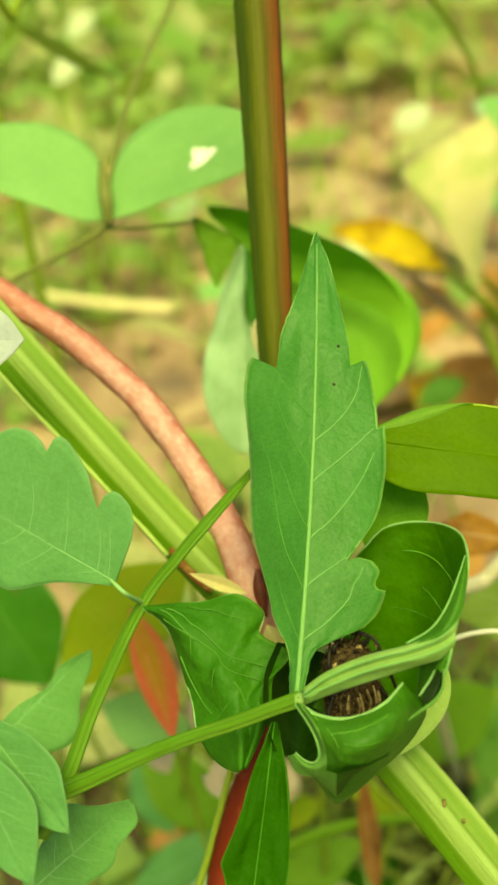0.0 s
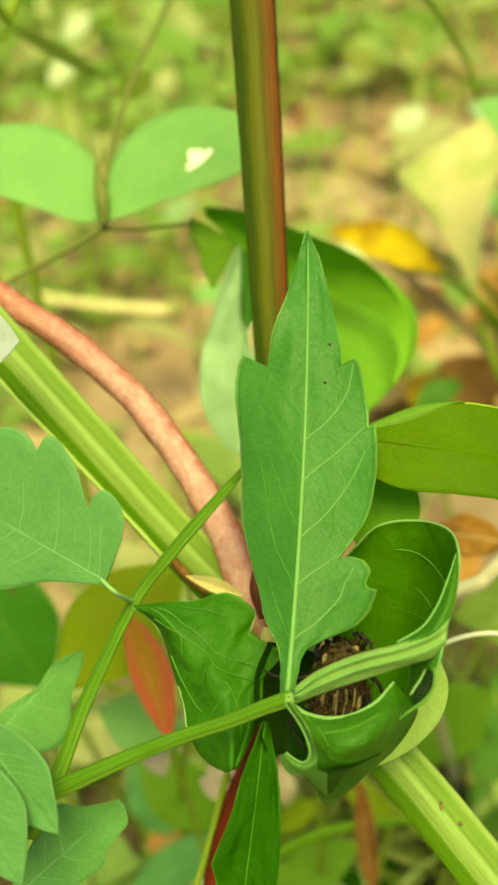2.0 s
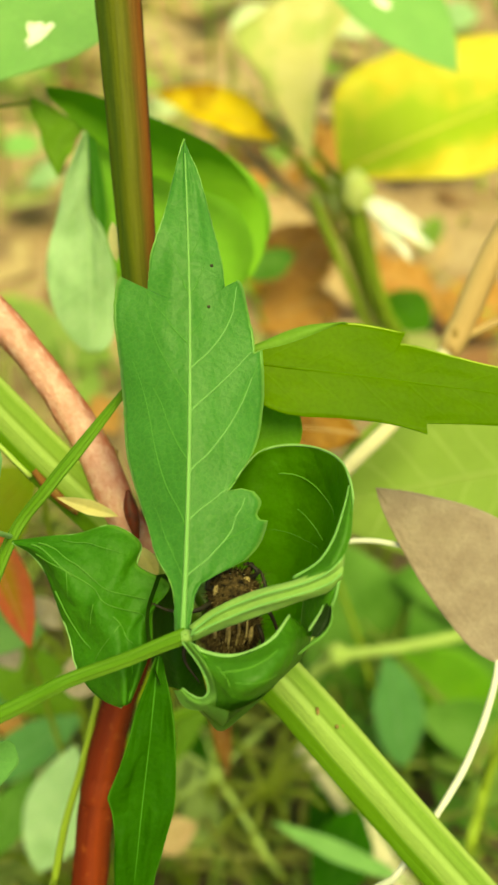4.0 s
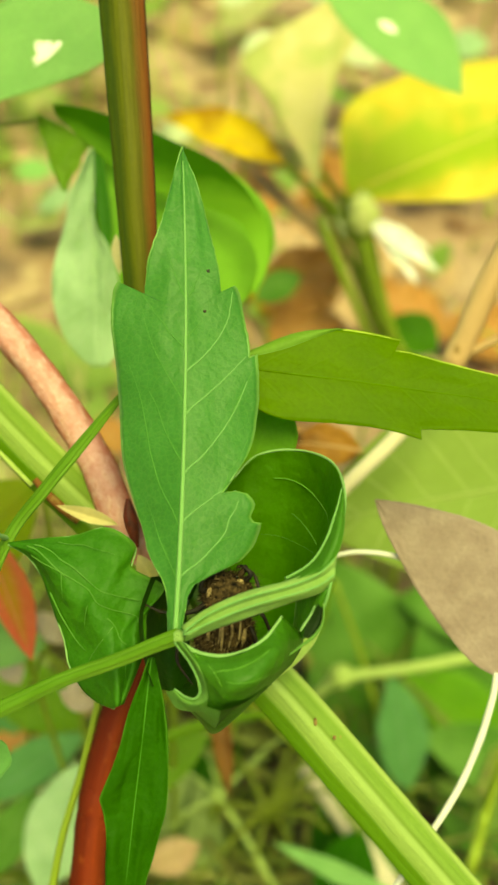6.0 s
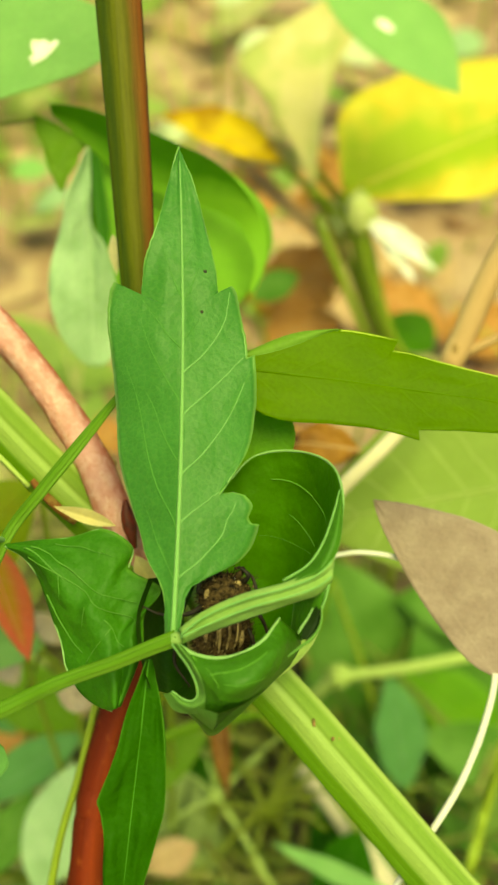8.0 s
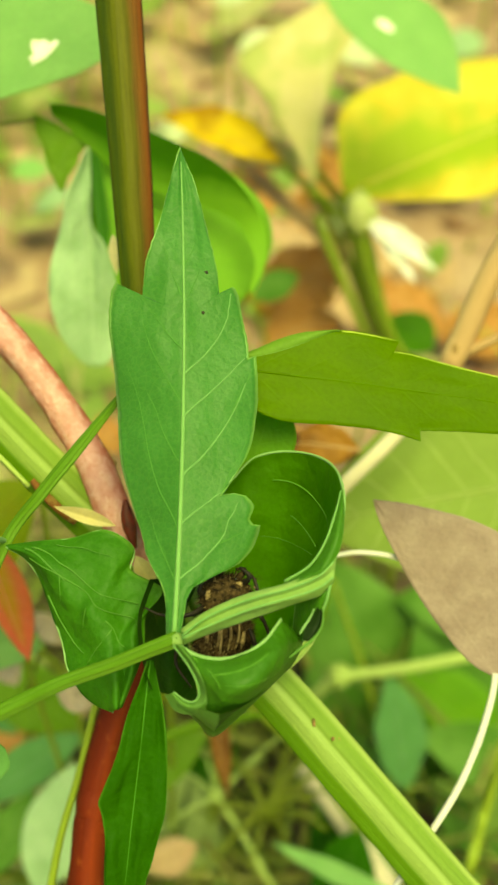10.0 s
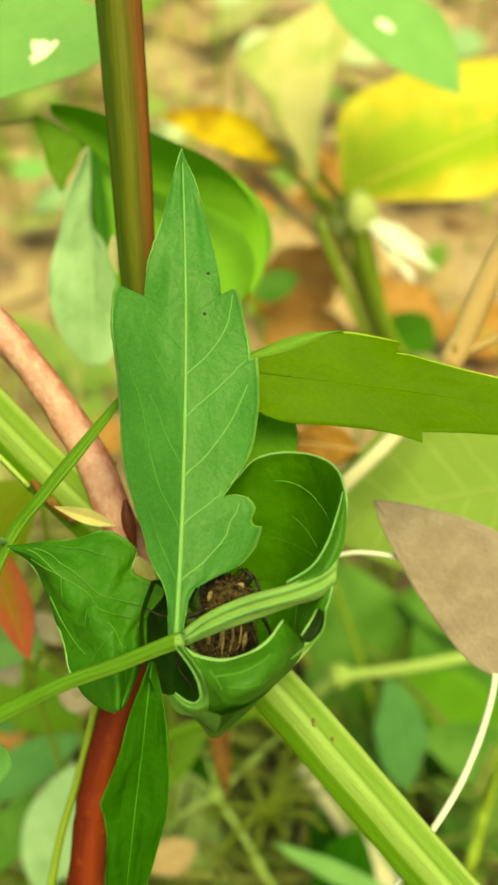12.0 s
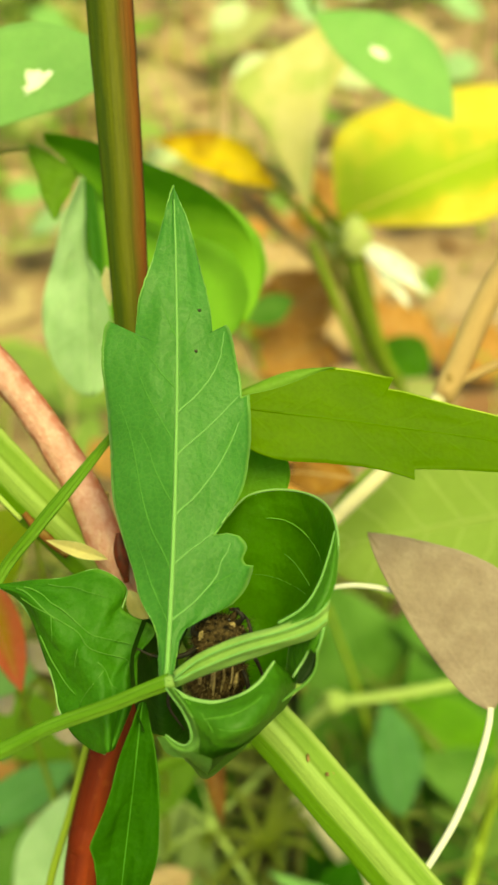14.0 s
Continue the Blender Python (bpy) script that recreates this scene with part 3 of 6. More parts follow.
def leaf_part(parent, leaf, material, name="leaflet", label="", rib=0.0, rib_mat=None, thick=0.00022):
    ob = part(name, leaf.blade(), material, parent, label)
    if thick:
        mod = ob.modifiers.new("thickness", "SOLIDIFY")
        mod.thickness, mod.offset = thick, 0.0
    if rib:
        part("midrib", leaf.rib(rib, rib * 0.3), rib_mat or M_RIB, ob, "pale raised midrib")
    return ob


def sheet(net, nu=28, nv=36, crinkle=0.0004):
    """A smooth curled surface through a small net of points."""
    cols = [spline(row, nv) for row in net]
    rows = [spline([c[j] for c in cols], nu) for j in range(nv)]
    P = [[Vector(rows[j][i]) for j in range(nv)] for i in range(nu)]
    for i, j in product(range(nu), range(nv)):
        P[i][j] = P[i][j] + VIEW * (crinkle * noise.noise(P[i][j] * 260) + 0.4 * crinkle * noise.noise(P[i][j] * 700))
    UV = [[(j / (nv - 1), 0.5 + 0.5 * i / (nu - 1)) for j in range(nv)] for i in range(nu)]
    return grid_mesh(P, UV)[0]


def on_sheet(net, way, lift=0.0):
    """Points on the surface of a net; way holds (along, across), each 0 to 1."""
    rows = [[Vector(p) for p in spline(row, 101)] for row in net]
    out = []
    for s, r in way:
        k = min(int(s * 100), 99)
        col = [Vector(p) for p in spline([row[k].lerp(row[k + 1], s * 100 - k) for row in rows], 61)]
        j = min(int(r * 60), 59)
        out.append(col[j].lerp(col[j + 1], r * 60 - j) + VIEW * lift)
    return out


def patch_on(leaf, u, v, ru, rv, seed=0):
    """A flat ragged patch on a leaf, just above its face."""
    rnd = random.Random(seed)
    bm = bmesh.new()
    c = bm.verts.new(leaf.at(u, v, 0.0003))
    ring = []
    for i in range(22):
        k = rnd.uniform(0.55, 1.15) * (1.25 if i % 4 == 0 else 0.9)
        ring.append(bm.verts.new(leaf.at(u + ru * k * math.cos(i / 22 * 6.283), v + rv * k * math.sin(i / 22 * 6.283), 0.0003)))
    for i in range(22):
        bm.faces.new((c, ring[i], ring[(i + 1) % 22]))
    return bm


def ball(center, size, seg=16, turn=None, rough=0.0):
    bm = bmesh.new()
    bmesh.ops.create_uvsphere(bm, u_segments=seg, v_segments=max(6, seg * 2 // 3), radius=1.0)
    for v in bm.verts:
        k = 1 + rough * noise.noise(v.co * 2.3 + Vector(center) * 90)
        co = Vector((v.co.x * size[0] * k, v.co.y * size[1] * k, v.co.z * size[2] * k))
        v.co = (turn @ co if turn else co) + Vector(center)
    return bm


SWAY = [
    (0.0, 0.00079, -0.00016, -0.00047),
    (0.5, 0.00048, -0.00001, -0.00016),
    (1.0, 0.00007, 0.00009, 0.00011),
    (1.5, 0.00011, -0.00003, -0.00008),
    (2.0, 0.00002, -0.00002, -0.00004),
    (2.5, -0.00003, 0.00026, 0.00038),
    (3.0, 0.00050, 0.00014, 0.00015),
    (3.5, 0.00031, -0.00029, -0.00031),
    (4.0, 0.00071, -0.00052, -0.00059),
    (6.5, 0.00013, -0.00004, -0.00005),
    (7.0, 0.00047, -0.00024, -0.00029),
    (7.5, 0.00000, -0.00000, -0.00000),
    (8.0, 0.00011, -0.00012, -0.00015),
    (10.5, 0.00042, -0.00020, -0.00024),
    (11.0, 0.00070, -0.00000, -0.00000),
    (11.5, 0.00019, -0.00007, -0.00009),
    (12.0, 0.00054, -0.00030, -0.00035),
    (12.5, 0.00046, -0.00025, -0.00029),
    (13.0, 0.00100, -0.00042, -0.00050),
    (13.5, 0.00024, -0.00071, -0.00085),
    (14.0, 0.00031, -0.00059, -0.00072),
]


# ---------------------------------------------------------------- ground
def ground():
    bm = bmesh.new()
    xs = list(np.linspace(-1.2, 1.2, 60))
    xs = [-40, -15, -6, -2.5] + xs + [2.5, 6, 15, 40]
    ys = [-40, -12, -4, -1] + list(np.linspace(-0.4, 2.6, 75)) + [4, 8, 18, 40]
    vs = [[bm.verts.new((x, y, 0.018 * noise.noise(Vector((x * 3, y * 3, 0))) + 0.006 * noise.noise(Vector((x * 17, y * 17, 3))))) for x in xs] for y in ys]
    for a, b in zip(vs, vs[1:]):
        for i in range(len(xs) - 1):
            bm.faces.new((a[i], a[i + 1], b[i + 1], b[i]))
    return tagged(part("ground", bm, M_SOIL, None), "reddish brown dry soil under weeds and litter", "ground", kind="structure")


def height(x, y):
    return 0.018 * noise.noise(Vector((x * 3, y * 3, 0))) + 0.006 * noise.noise(Vector((x * 17, y * 17, 3)))


def joined(name, verts, faces, material, label, category):
    me = bpy.data.meshes.new(name)
    me.from_pydata(verts, [], faces)
    me.materials.append(material)
    me.polygons.foreach_set("use_smooth", [True] * len(me.polygons))
    return tagged(new(name, me), label, category, kind="stuff")


def fading(x, y, rnd):
    """Plants stand thick round the subject and thin out unevenly around it."""
    d = math.hypot(max(abs(x) - 0.75, 0.0), max(0.16 - y, y - 2.4, 0.0)) + 0.35 * noise.noise(Vector((x * 2.1, y * 2.1, 5)))
    return rnd.random() < max(0.10, 1.0 - max(d, 0.0) / 0.6)


def soil_shows(x, y):
    """Bare patches between the weeds."""
    if 0.02 < x < 0.30 and 0.42 < y < 1.0:
        return True
    return any(math.hypot((x - a) / p, (y - b) / q) < 1 for a, b, p, q in ((0.05, 1.05, 0.16, 0.32), (-0.10, 1.16, 0.12, 0.24), (-0.18, 0.76, 0.07, 0.14), (0.23, 1.12, 0.09, 0.13)))


def grass():
    rnd = random.Random(3)
    V, F = [], []
    for i in range(16500):
        x, y = rnd.uniform(-1.4, 1.4), rnd.uniform(-0.5, 3.1)
        if not fading(x, y, rnd):
            continue
        if noise.noise(Vector((x * 4 + 9, y * 4, 1))) < -0.12 + 0.3 * (soil_shows(x, y)) and rnd.random() < 0.85:
            continue
        if abs(x + 0.015) < 0.08 and y < 0.40 and rnd.random() < 0.75:
            continue
        h, w, a = rnd.uniform(0.03, 0.13), rnd.uniform(0.0012, 0.0032), rnd.uniform(0, 6.28)
        dx, dy, lean = math.cos(a), math.sin(a), rnd.uniform(0.2, 0.95)
        z = height(x, y)
        k = len(V)
        for s in range(5):
            f = s / 4
            cx, cy = x + dx * lean * h * f * f, y + dy * lean * h * f * f
            ww = w * (1 - f) ** 0.7 + 0.0001
            V += [(cx - dy * ww, cy + dx * ww, z + h * f * (1 - 0.3 * lean * f)), (cx + dy * ww, cy - dx * ww, z + h * f * (1 - 0.3 * lean * f))]
        F += [(k + 2 * s, k + 2 * s + 1, k + 2 * s + 3, k + 2 * s + 2) for s in range(4)]
    return joined("grass", V, F, M_GRASS, "thin fresh and straw-coloured grass blades", "grass")


def small_leaves(name, count, seed, material, label, category, low, high, size, flat, keep, area=(-1.4, 1.4, -0.5, 3.1)):
    """Very many small oval leaves near the ground, each a bent blade of eight faces."""
    rnd = random.Random(seed)
    V, F = [], []
    for i in range(count):
        x, y = rnd.uniform(*area[:2]), rnd.uniform(*area[2:])
        if not keep(x, y, rnd):
            continue
        L = rnd.uniform(*size) * (1 + 0.3 * (y > 1.1))
        a, up = rnd.uniform(0, 6.28), rnd.uniform(-flat, flat)
        z = height(x, y) + low + (high - low) * rnd.random() ** 1.6
        t = Vector((math.cos(a) * math.cos(up), math.sin(a) * math.cos(up), math.sin(up)))
        s = t.cross(Vector((rnd.uniform(-0.4, 0.4), rnd.uniform(-0.4, 0.4), 1))).normalized()
        n = s.cross(t)
        w, bend = L * rnd.uniform(0.22, 0.36), rnd.uniform(-0.2, 0.15)
        b = Vector((x, y, max(z, 0.004)))
        k = len(V)
        for u, ww in ((0.0, 0.05), (0.25, 0.8), (0.5, 1.0), (0.75, 0.7), (1.0, 0.04)):
            c = b + t * (L * u) + n * (bend * L * u * u)
            V += [tuple(c - s * w * ww + n * w * ww * 0.2), tuple(c), tuple(c + s * w * ww + n * w * ww * 0.2)]
        for r in range(4):
            q = k + 3 * r
            F += [(q, q + 1, q + 4, q + 3), (q + 1, q + 2, q + 5, q + 4)]
    return joined(name, V, F, material, label, category)


def green_here(x, y, rnd):
    if not fading(x, y, rnd):
        return False
    if abs(x + 0.015) < 0.08 and y < 0.40:
        return rnd.random() < 0.1
    if soil_shows(x, y) and rnd.random() < 0.85:
        return False
    return noise.noise(Vector((x * 3.2, y * 3.2, 7))) > -0.25 or rnd.random() < 0.25


def litter_here(x, y, rnd):
    if not fading(x, y, rnd):
        return False
    if abs(x + 0.015) < 0.08 and y < 0.40 and rnd.random() < 0.95:
        return False
    return noise.noise(Vector((x * 5, y * 5, 2))) > -0.15


def tangle():
    """Fine wiry stems lying over one another in front."""
    rnd = random.Random(17)
    V, F = [], []
    for i in range(520):
        x, y, z = rnd.gauss(-0.01, 0.065), rnd.uniform(0.16, 0.42), rnd.uniform(0.004, 0.075)
        a, L = rnd.uniform(0, 6.28), rnd.uniform(0.025, 0.09)
        d = Vector((math.cos(a), math.sin(a), rnd.uniform(-0.5, 0.6))).normalized()
        n = d.cross(Vector((rnd.uniform(-1, 1), rnd.uniform(-1, 1), 0.5))).normalized()
        r, sag = rnd.uniform(0.0007, 0.0026), rnd.uniform(-0.3, 0.1)
        m = d.cross(n)
        k = len(V)
        for s in range(6):
            f = s / 5
            p = Vector((x, y, z)) + d * (L * f) + Vector((0, 0, sag * L * f * f))
            rr = r * (1 - 0.7 * f)
            V += [tuple(p + n * rr), tuple(p - n * rr * 0.5 + m * rr * 0.87), tuple(p - n * rr * 0.5 - m * rr * 0.87)]
        for s in range(5):
            q = k + 3 * s
            F += [(q, q + 1, q + 4, q + 3), (q + 1, q + 2, q + 5, q + 4), (q + 2, q, q + 3, q + 5)]
    return joined("wiry_stems", V, F, M_TANGLE, "tangle of thin yellowish green weed stems", "weeds")


ground()
grass()
tangle()
small_leaves("weed_leaves", 11400, 5, M_COVER, "low green weed leaves covering the ground", "weeds", 0.008, 0.085, (0.022, 0.065), 0.8, green_here)
small_leaves("leaf_litter", 7000, 8, M_LITTER, "dry brown and tan fallen leaves", "leaf litter", 0.0, 0.012, (0.018, 0.05), 0.25, litter_here)


small_leaves("far_weeds", 26000, 12, M_COVER, "low green weeds all around", "weeds", 0.01, 0.12, (0.04, 0.10), 0.7, lambda x, y, r: (abs(x) > 0.85 or y > 2.5 or y < -0.2) and noise.noise(Vector((x * 1.3, y * 1.3, 4))) > -0.3, (-6.0, 6.0, -5.0, 7.0))


# ---------------------------------------------------------------- the near compound leaf with its curled leaflets
def compound_leaf():
    ob = thing("compound_leaf", (-0.0100, 0.1021, 0.3306), "fresh green compound leaf, some leaflets curled into a cup", "leaf")
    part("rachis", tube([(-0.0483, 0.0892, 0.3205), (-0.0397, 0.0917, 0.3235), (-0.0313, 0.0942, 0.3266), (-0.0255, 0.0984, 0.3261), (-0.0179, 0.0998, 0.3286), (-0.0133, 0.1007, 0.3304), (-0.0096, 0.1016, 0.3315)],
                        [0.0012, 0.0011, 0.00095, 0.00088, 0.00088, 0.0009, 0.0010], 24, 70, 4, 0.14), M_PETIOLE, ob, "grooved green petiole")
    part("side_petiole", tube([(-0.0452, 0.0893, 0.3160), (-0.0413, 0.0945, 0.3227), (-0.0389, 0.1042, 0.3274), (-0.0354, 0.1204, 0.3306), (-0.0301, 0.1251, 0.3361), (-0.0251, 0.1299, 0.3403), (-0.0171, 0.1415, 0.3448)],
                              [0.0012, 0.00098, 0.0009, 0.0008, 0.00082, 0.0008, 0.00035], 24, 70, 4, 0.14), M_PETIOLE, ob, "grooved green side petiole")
    part("joint", ball((-0.0097, 0.1013, 0.3316), (0.0011, 0.0010, 0.0009), 12, None, 0.3), M_HOOK, ob, "pale swollen joint of the leaflets")
    # upright end leaflet
    left = [(0, 0.012), (0.045, 0.016), (0.078, 0.021), (0.098, 0.034), (0.12, 0.052), (0.17, 0.070), (0.24, 0.099), (0.288, 0.115), (0.386, 0.125), (0.464, 0.135), (0.54, 0.148), (0.583, 0.147), (0.612, 0.143), (0.630, 0.136),
            (0.6315, 0.082), (0.65, 0.080), (0.70, 0.077), (0.80, 0.050), (0.907, 0.025), (0.97, 0.010), (1, 0)]
    right = [(0, 0.013), (0.045, 0.016), (0.078, 0.021), (0.092, 0.030), (0.100, 0.06), (0.106, 0.09), (0.113, 0.120), (0.133, 0.143), (0.158, 0.154), (0.176, 0.158), (0.181, 0.143), (0.192, 0.136), (0.214, 0.143), (0.234, 0.128), (0.244, 0.104),
             (0.247, 0.076), (0.259, 0.090), (0.270, 0.104), (0.298, 0.132), (0.345, 0.147), (0.40, 0.148), (0.452, 0.144), (0.456, 0.129), (0.49, 0.128), (0.545, 0.119), (0.597, 0.111), (0.622, 0.104), (0.630, 0.098), (0.632, 0.070), (0.68, 0.067), (0.80, 0.047), (0.917, 0.023), (1, 0)]
    lf = Leaf((-0.0102, 0.1014, 0.3312), (-0.0104, 0.1596, 0.3726), VIEW + Vector((0.12, 0, 0)), left, right, 0.6, 0.3, 0.75, bend=0.012, sway=0.012, fold=-0.10, curl=-0.3, wave=0.007, waves=4.5, nu=170, nv=12, crumple=0.002, droop=0.60)
    ob_l = leaf_part(ob, lf, M_LEAF, "leaflet", "upright pointed green leaflet with toothed edges", 0.00038)
    for way in (((0.110, 0.0), (0.121, 0.17), (0.135, 0.38), (0.160, 0.53), (0.195, 0.68), (0.228, 0.86)), ((0.215, 0.0), (0.224, 0.10), (0.235, 0.27), (0.246, 0.52), (0.252, 0.70)), ((0.308, 0.0), (0.316, 0.1), (0.322, 0.24), (0.335, 0.40), (0.355, 0.58), (0.378, 0.72), (0.41, 0.85)),
                ((0.425, 0.0), (0.431, 0.1), (0.436, 0.28), (0.445, 0.53), (0.455, 0.75), (0.462, 0.93)), ((0.512, 0.0), (0.516, 0.1), (0.522, 0.3), (0.540, 0.55), (0.570, 0.75), (0.618, 0.93))):
        part("vein", lf.path(way, 0.00017, 0.00009, 0.00013), M_TWIGVEIN, ob_l, "pale side vein")
    for way in (((0.252, 0.70), (0.267, 0.76), (0.295, 0.88), (0.315, 0.93)), ((0.357, 0.62), (0.380, 0.70), (0.405, 0.84), (0.43, 0.95)), ((0.580, 0.0), (0.587, 0.12), (0.60, 0.3)), ((0.66, 0.0), (0.68, 0.25), (0.71, 0.5)), ((0.74, 0.0), (0.755, 0.25), (0.78, 0.5)), ((0.16, 0.53), (0.165, 0.7), (0.172, 0.85)),
                ((0.20, 0.0), (0.23, -0.17), (0.265, -0.38), (0.32, -0.52), (0.38, -0.60), (0.43, -0.68), (0.475, -0.80)), ((0.10, 0.0), (0.125, -0.27), (0.16, -0.52), (0.20, -0.62), (0.24, -0.72)), ((0.45, 0.0), (0.46, -0.07), (0.49, -0.25), (0.525, -0.42), (0.58, -0.57)), ((0.33, 0.0), (0.345, -0.12), (0.38, -0.30), (0.415, -0.40), (0.44, -0.52)),
                ((0.665, 0.0), (0.685, -0.15), (0.71, -0.32), (0.75, -0.6)), ((0.56, 0.0), (0.575, -0.2), (0.60, -0.45), (0.625, -0.7))):
        part("vein", lf.path(way, 0.00011, 0.00004, 0.00011), M_VEIN, ob_l)
    for v, a, b in ((-0.995, 0.10, 0.629), (-0.995, 0.634, 0.98), (0.995, 0.262, 0.45), (0.995, 0.458, 0.628), (0.995, 0.635, 0.98), (0.995, 0.103, 0.176)):
        part("margin", tube([lf.at(u, v, 0.00004) for u in np.linspace(a, b, max(6, int(90 * (b - a))))], [0.00007, 0.00006], 6, max(14, int(200 * (b - a)))), M_GREYVEIN, ob_l, "pale leaf margin")
    for u, v in ((0.695, 0.70), (0.615, 0.40)):
        part("speck", ball(lf.at(u, v, 0.0001), (0.00028, 0.00028, 0.0002), 8, None, 0.6), M_BLACK, ob_l, "tiny black speck")
    # leaflet rolled into a cup
    net = [
        [(-0.0038, 0.1276, 0.3345), (0.0006, 0.1313, 0.3373), (0.0065, 0.1303, 0.3393), (0.0110, 0.1244, 0.3423), (0.0123, 0.1155, 0.3450), (0.0117, 0.1097, 0.3435), (0.0104, 0.1053, 0.3406)],
        [(-0.0041, 0.1268, 0.3327), (-0.0001, 0.1305, 0.3348), (0.0055, 0.1302, 0.3368), (0.0096, 0.1262, 0.3390), (0.0114, 0.1190, 0.3406), (0.0111, 0.1121, 0.3409), (0.0102, 0.1064, 0.3396)],
        [(-0.0043, 0.1243, 0.3275), (-0.0009, 0.1273, 0.3287), (0.0046, 0.1284, 0.3300), (0.0082, 0.1256, 0.3321), (0.0103, 0.1215, 0.3335), (0.0106, 0.1150, 0.3350), (0.0102, 0.1078, 0.3373)],
        [(-0.0068, 0.1196, 0.3203), (-0.0036, 0.1217, 0.3181), (0.0008, 0.1224, 0.3174), (0.0046, 0.1213, 0.3192), (0.0077, 0.1167, 0.3247), (0.0093, 0.1115, 0.3309), (0.0102, 0.1077, 0.3357)],
        [(-0.0094, 0.1113, 0.3198), (-0.0059, 0.1123, 0.3162), (-0.0026, 0.1117, 0.3156), (0.0007, 0.1116, 0.3170), (0.0044, 0.1109, 0.3209), (0.0070, 0.1092, 0.3265), (0.0095, 0.1073, 0.3337)],
    ]
    cup = part("rolled_leaflet", sheet(net, 40, 52, 0.0004), M_CUP, ob, "leaflet rolled into a deep green cup")
    md = cup.modifiers.new("thickness", "SOLIDIFY")
    md.thickness, md.offset = 0.0003, 0.0
    part("rim", tube(net[0], [0.00016, 0.00024], 8, 50, bumps=0.3), M_GREYVEIN, cup, "pale rolled rim")
    for way, r in ((((0.27, 0.35), (0.33, 0.37), (0.47, 0.42), (0.60, 0.45), (0.75, 0.45)), 0.00013), (((0.40, 0.53), (0.48, 0.55), (0.55, 0.57), (0.66, 0.60)), 0.00009), (((0.57, 0.15), (0.66, 0.17), (0.73, 0.18)), 0.00009), (((0.26, 0.58), (0.40, 0.60), (0.65, 0.63)), 0.00005)):
        part("vein", tube(on_sheet(net, spline(way, 4 * len(way)), 0.00036), [r * 0.6, r * 1.1], 6, 40), M_CUPVEIN, cup)
    strap = part("strap", sheet([
        [(-0.0092, 0.1015, 0.3333), (-0.0059, 0.1025, 0.3357), (-0.0008, 0.1032, 0.3381), (0.0046, 0.1037, 0.3398), (0.0083, 0.1047, 0.3411), (0.0107, 0.1069, 0.3429)],
        [(-0.0089, 0.1009, 0.3335), (-0.0056, 0.1018, 0.3357), (-0.0005, 0.1024, 0.3382), (0.0048, 0.1029, 0.3399), (0.0084, 0.1037, 0.3410), (0.0108, 0.1056, 0.3421)],
        [(-0.0088, 0.1010, 0.3330), (-0.0054, 0.1018, 0.3350), (-0.0003, 0.1024, 0.3374), (0.0051, 0.1029, 0.3391), (0.0085, 0.1037, 0.3402), (0.0107, 0.1050, 0.3410)],
        [(-0.0087, 0.1003, 0.3331), (-0.0051, 0.1011, 0.3350), (0.0000, 0.1016, 0.3373), (0.0053, 0.1022, 0.3390), (0.0086, 0.1030, 0.3398), (0.0106, 0.1042, 0.3404)],
        [(-0.0087, 0.1004, 0.3326), (-0.0050, 0.1012, 0.3343), (0.0001, 0.1018, 0.3365), (0.0054, 0.1023, 0.3383), (0.0086, 0.1030, 0.3390), (0.0104, 0.1041, 0.3395)],
        [(-0.0088, 0.1006, 0.3317), (-0.0048, 0.1014, 0.3332), (0.0004, 0.1019, 0.3353), (0.0056, 0.1026, 0.3373), (0.0085, 0.1031, 0.3381), (0.0100, 0.1042, 0.3386)],
    ], 26, 34), M_WING, ob, "winged stalk of the rolled leaflet with grooves")
    part("ridge", tube([(-0.0090, 0.1004, 0.3335), (-0.0056, 0.1015, 0.3359), (-0.0005, 0.1021, 0.3384), (0.0048, 0.1026, 0.3400), (0.0084, 0.1035, 0.3412), (0.0106, 0.1053, 0.3422)], [0.00016, 0.00012], 8, 30), M_RIB, strap, "pale ridge")
    part("ridge", tube([(-0.0090, 0.1001, 0.3333), (-0.0051, 0.1009, 0.3351), (0.0000, 0.1014, 0.3375), (0.0053, 0.1020, 0.3391), (0.0086, 0.1027, 0.3400), (0.0105, 0.1040, 0.3406)], [0.00016, 0.00012], 8, 30), M_RIB, strap, "pale ridge")
    md = strap.modifiers.new("thickness", "SOLIDIFY")
    md.thickness, md.offset = 0.0003, 0.0
    flap = part("folded_edge", sheet([
        [(0.0105, 0.1051, 0.3403), (0.0097, 0.1028, 0.3376), (0.0082, 0.1018, 0.3332), (0.0068, 0.1027, 0.3297)],
        [(0.0091, 0.1043, 0.3386), (0.0082, 0.1027, 0.3360), (0.0072, 0.1024, 0.3325), (0.0066, 0.1034, 0.3290)],
        [(0.0059, 0.1062, 0.3338), (0.0057, 0.1063, 0.3309), (0.0056, 0.1057, 0.3287), (0.0056, 0.1055, 0.3268)],
    ], 12, 16), M_POUCH, cup, "turned-down outer edge")
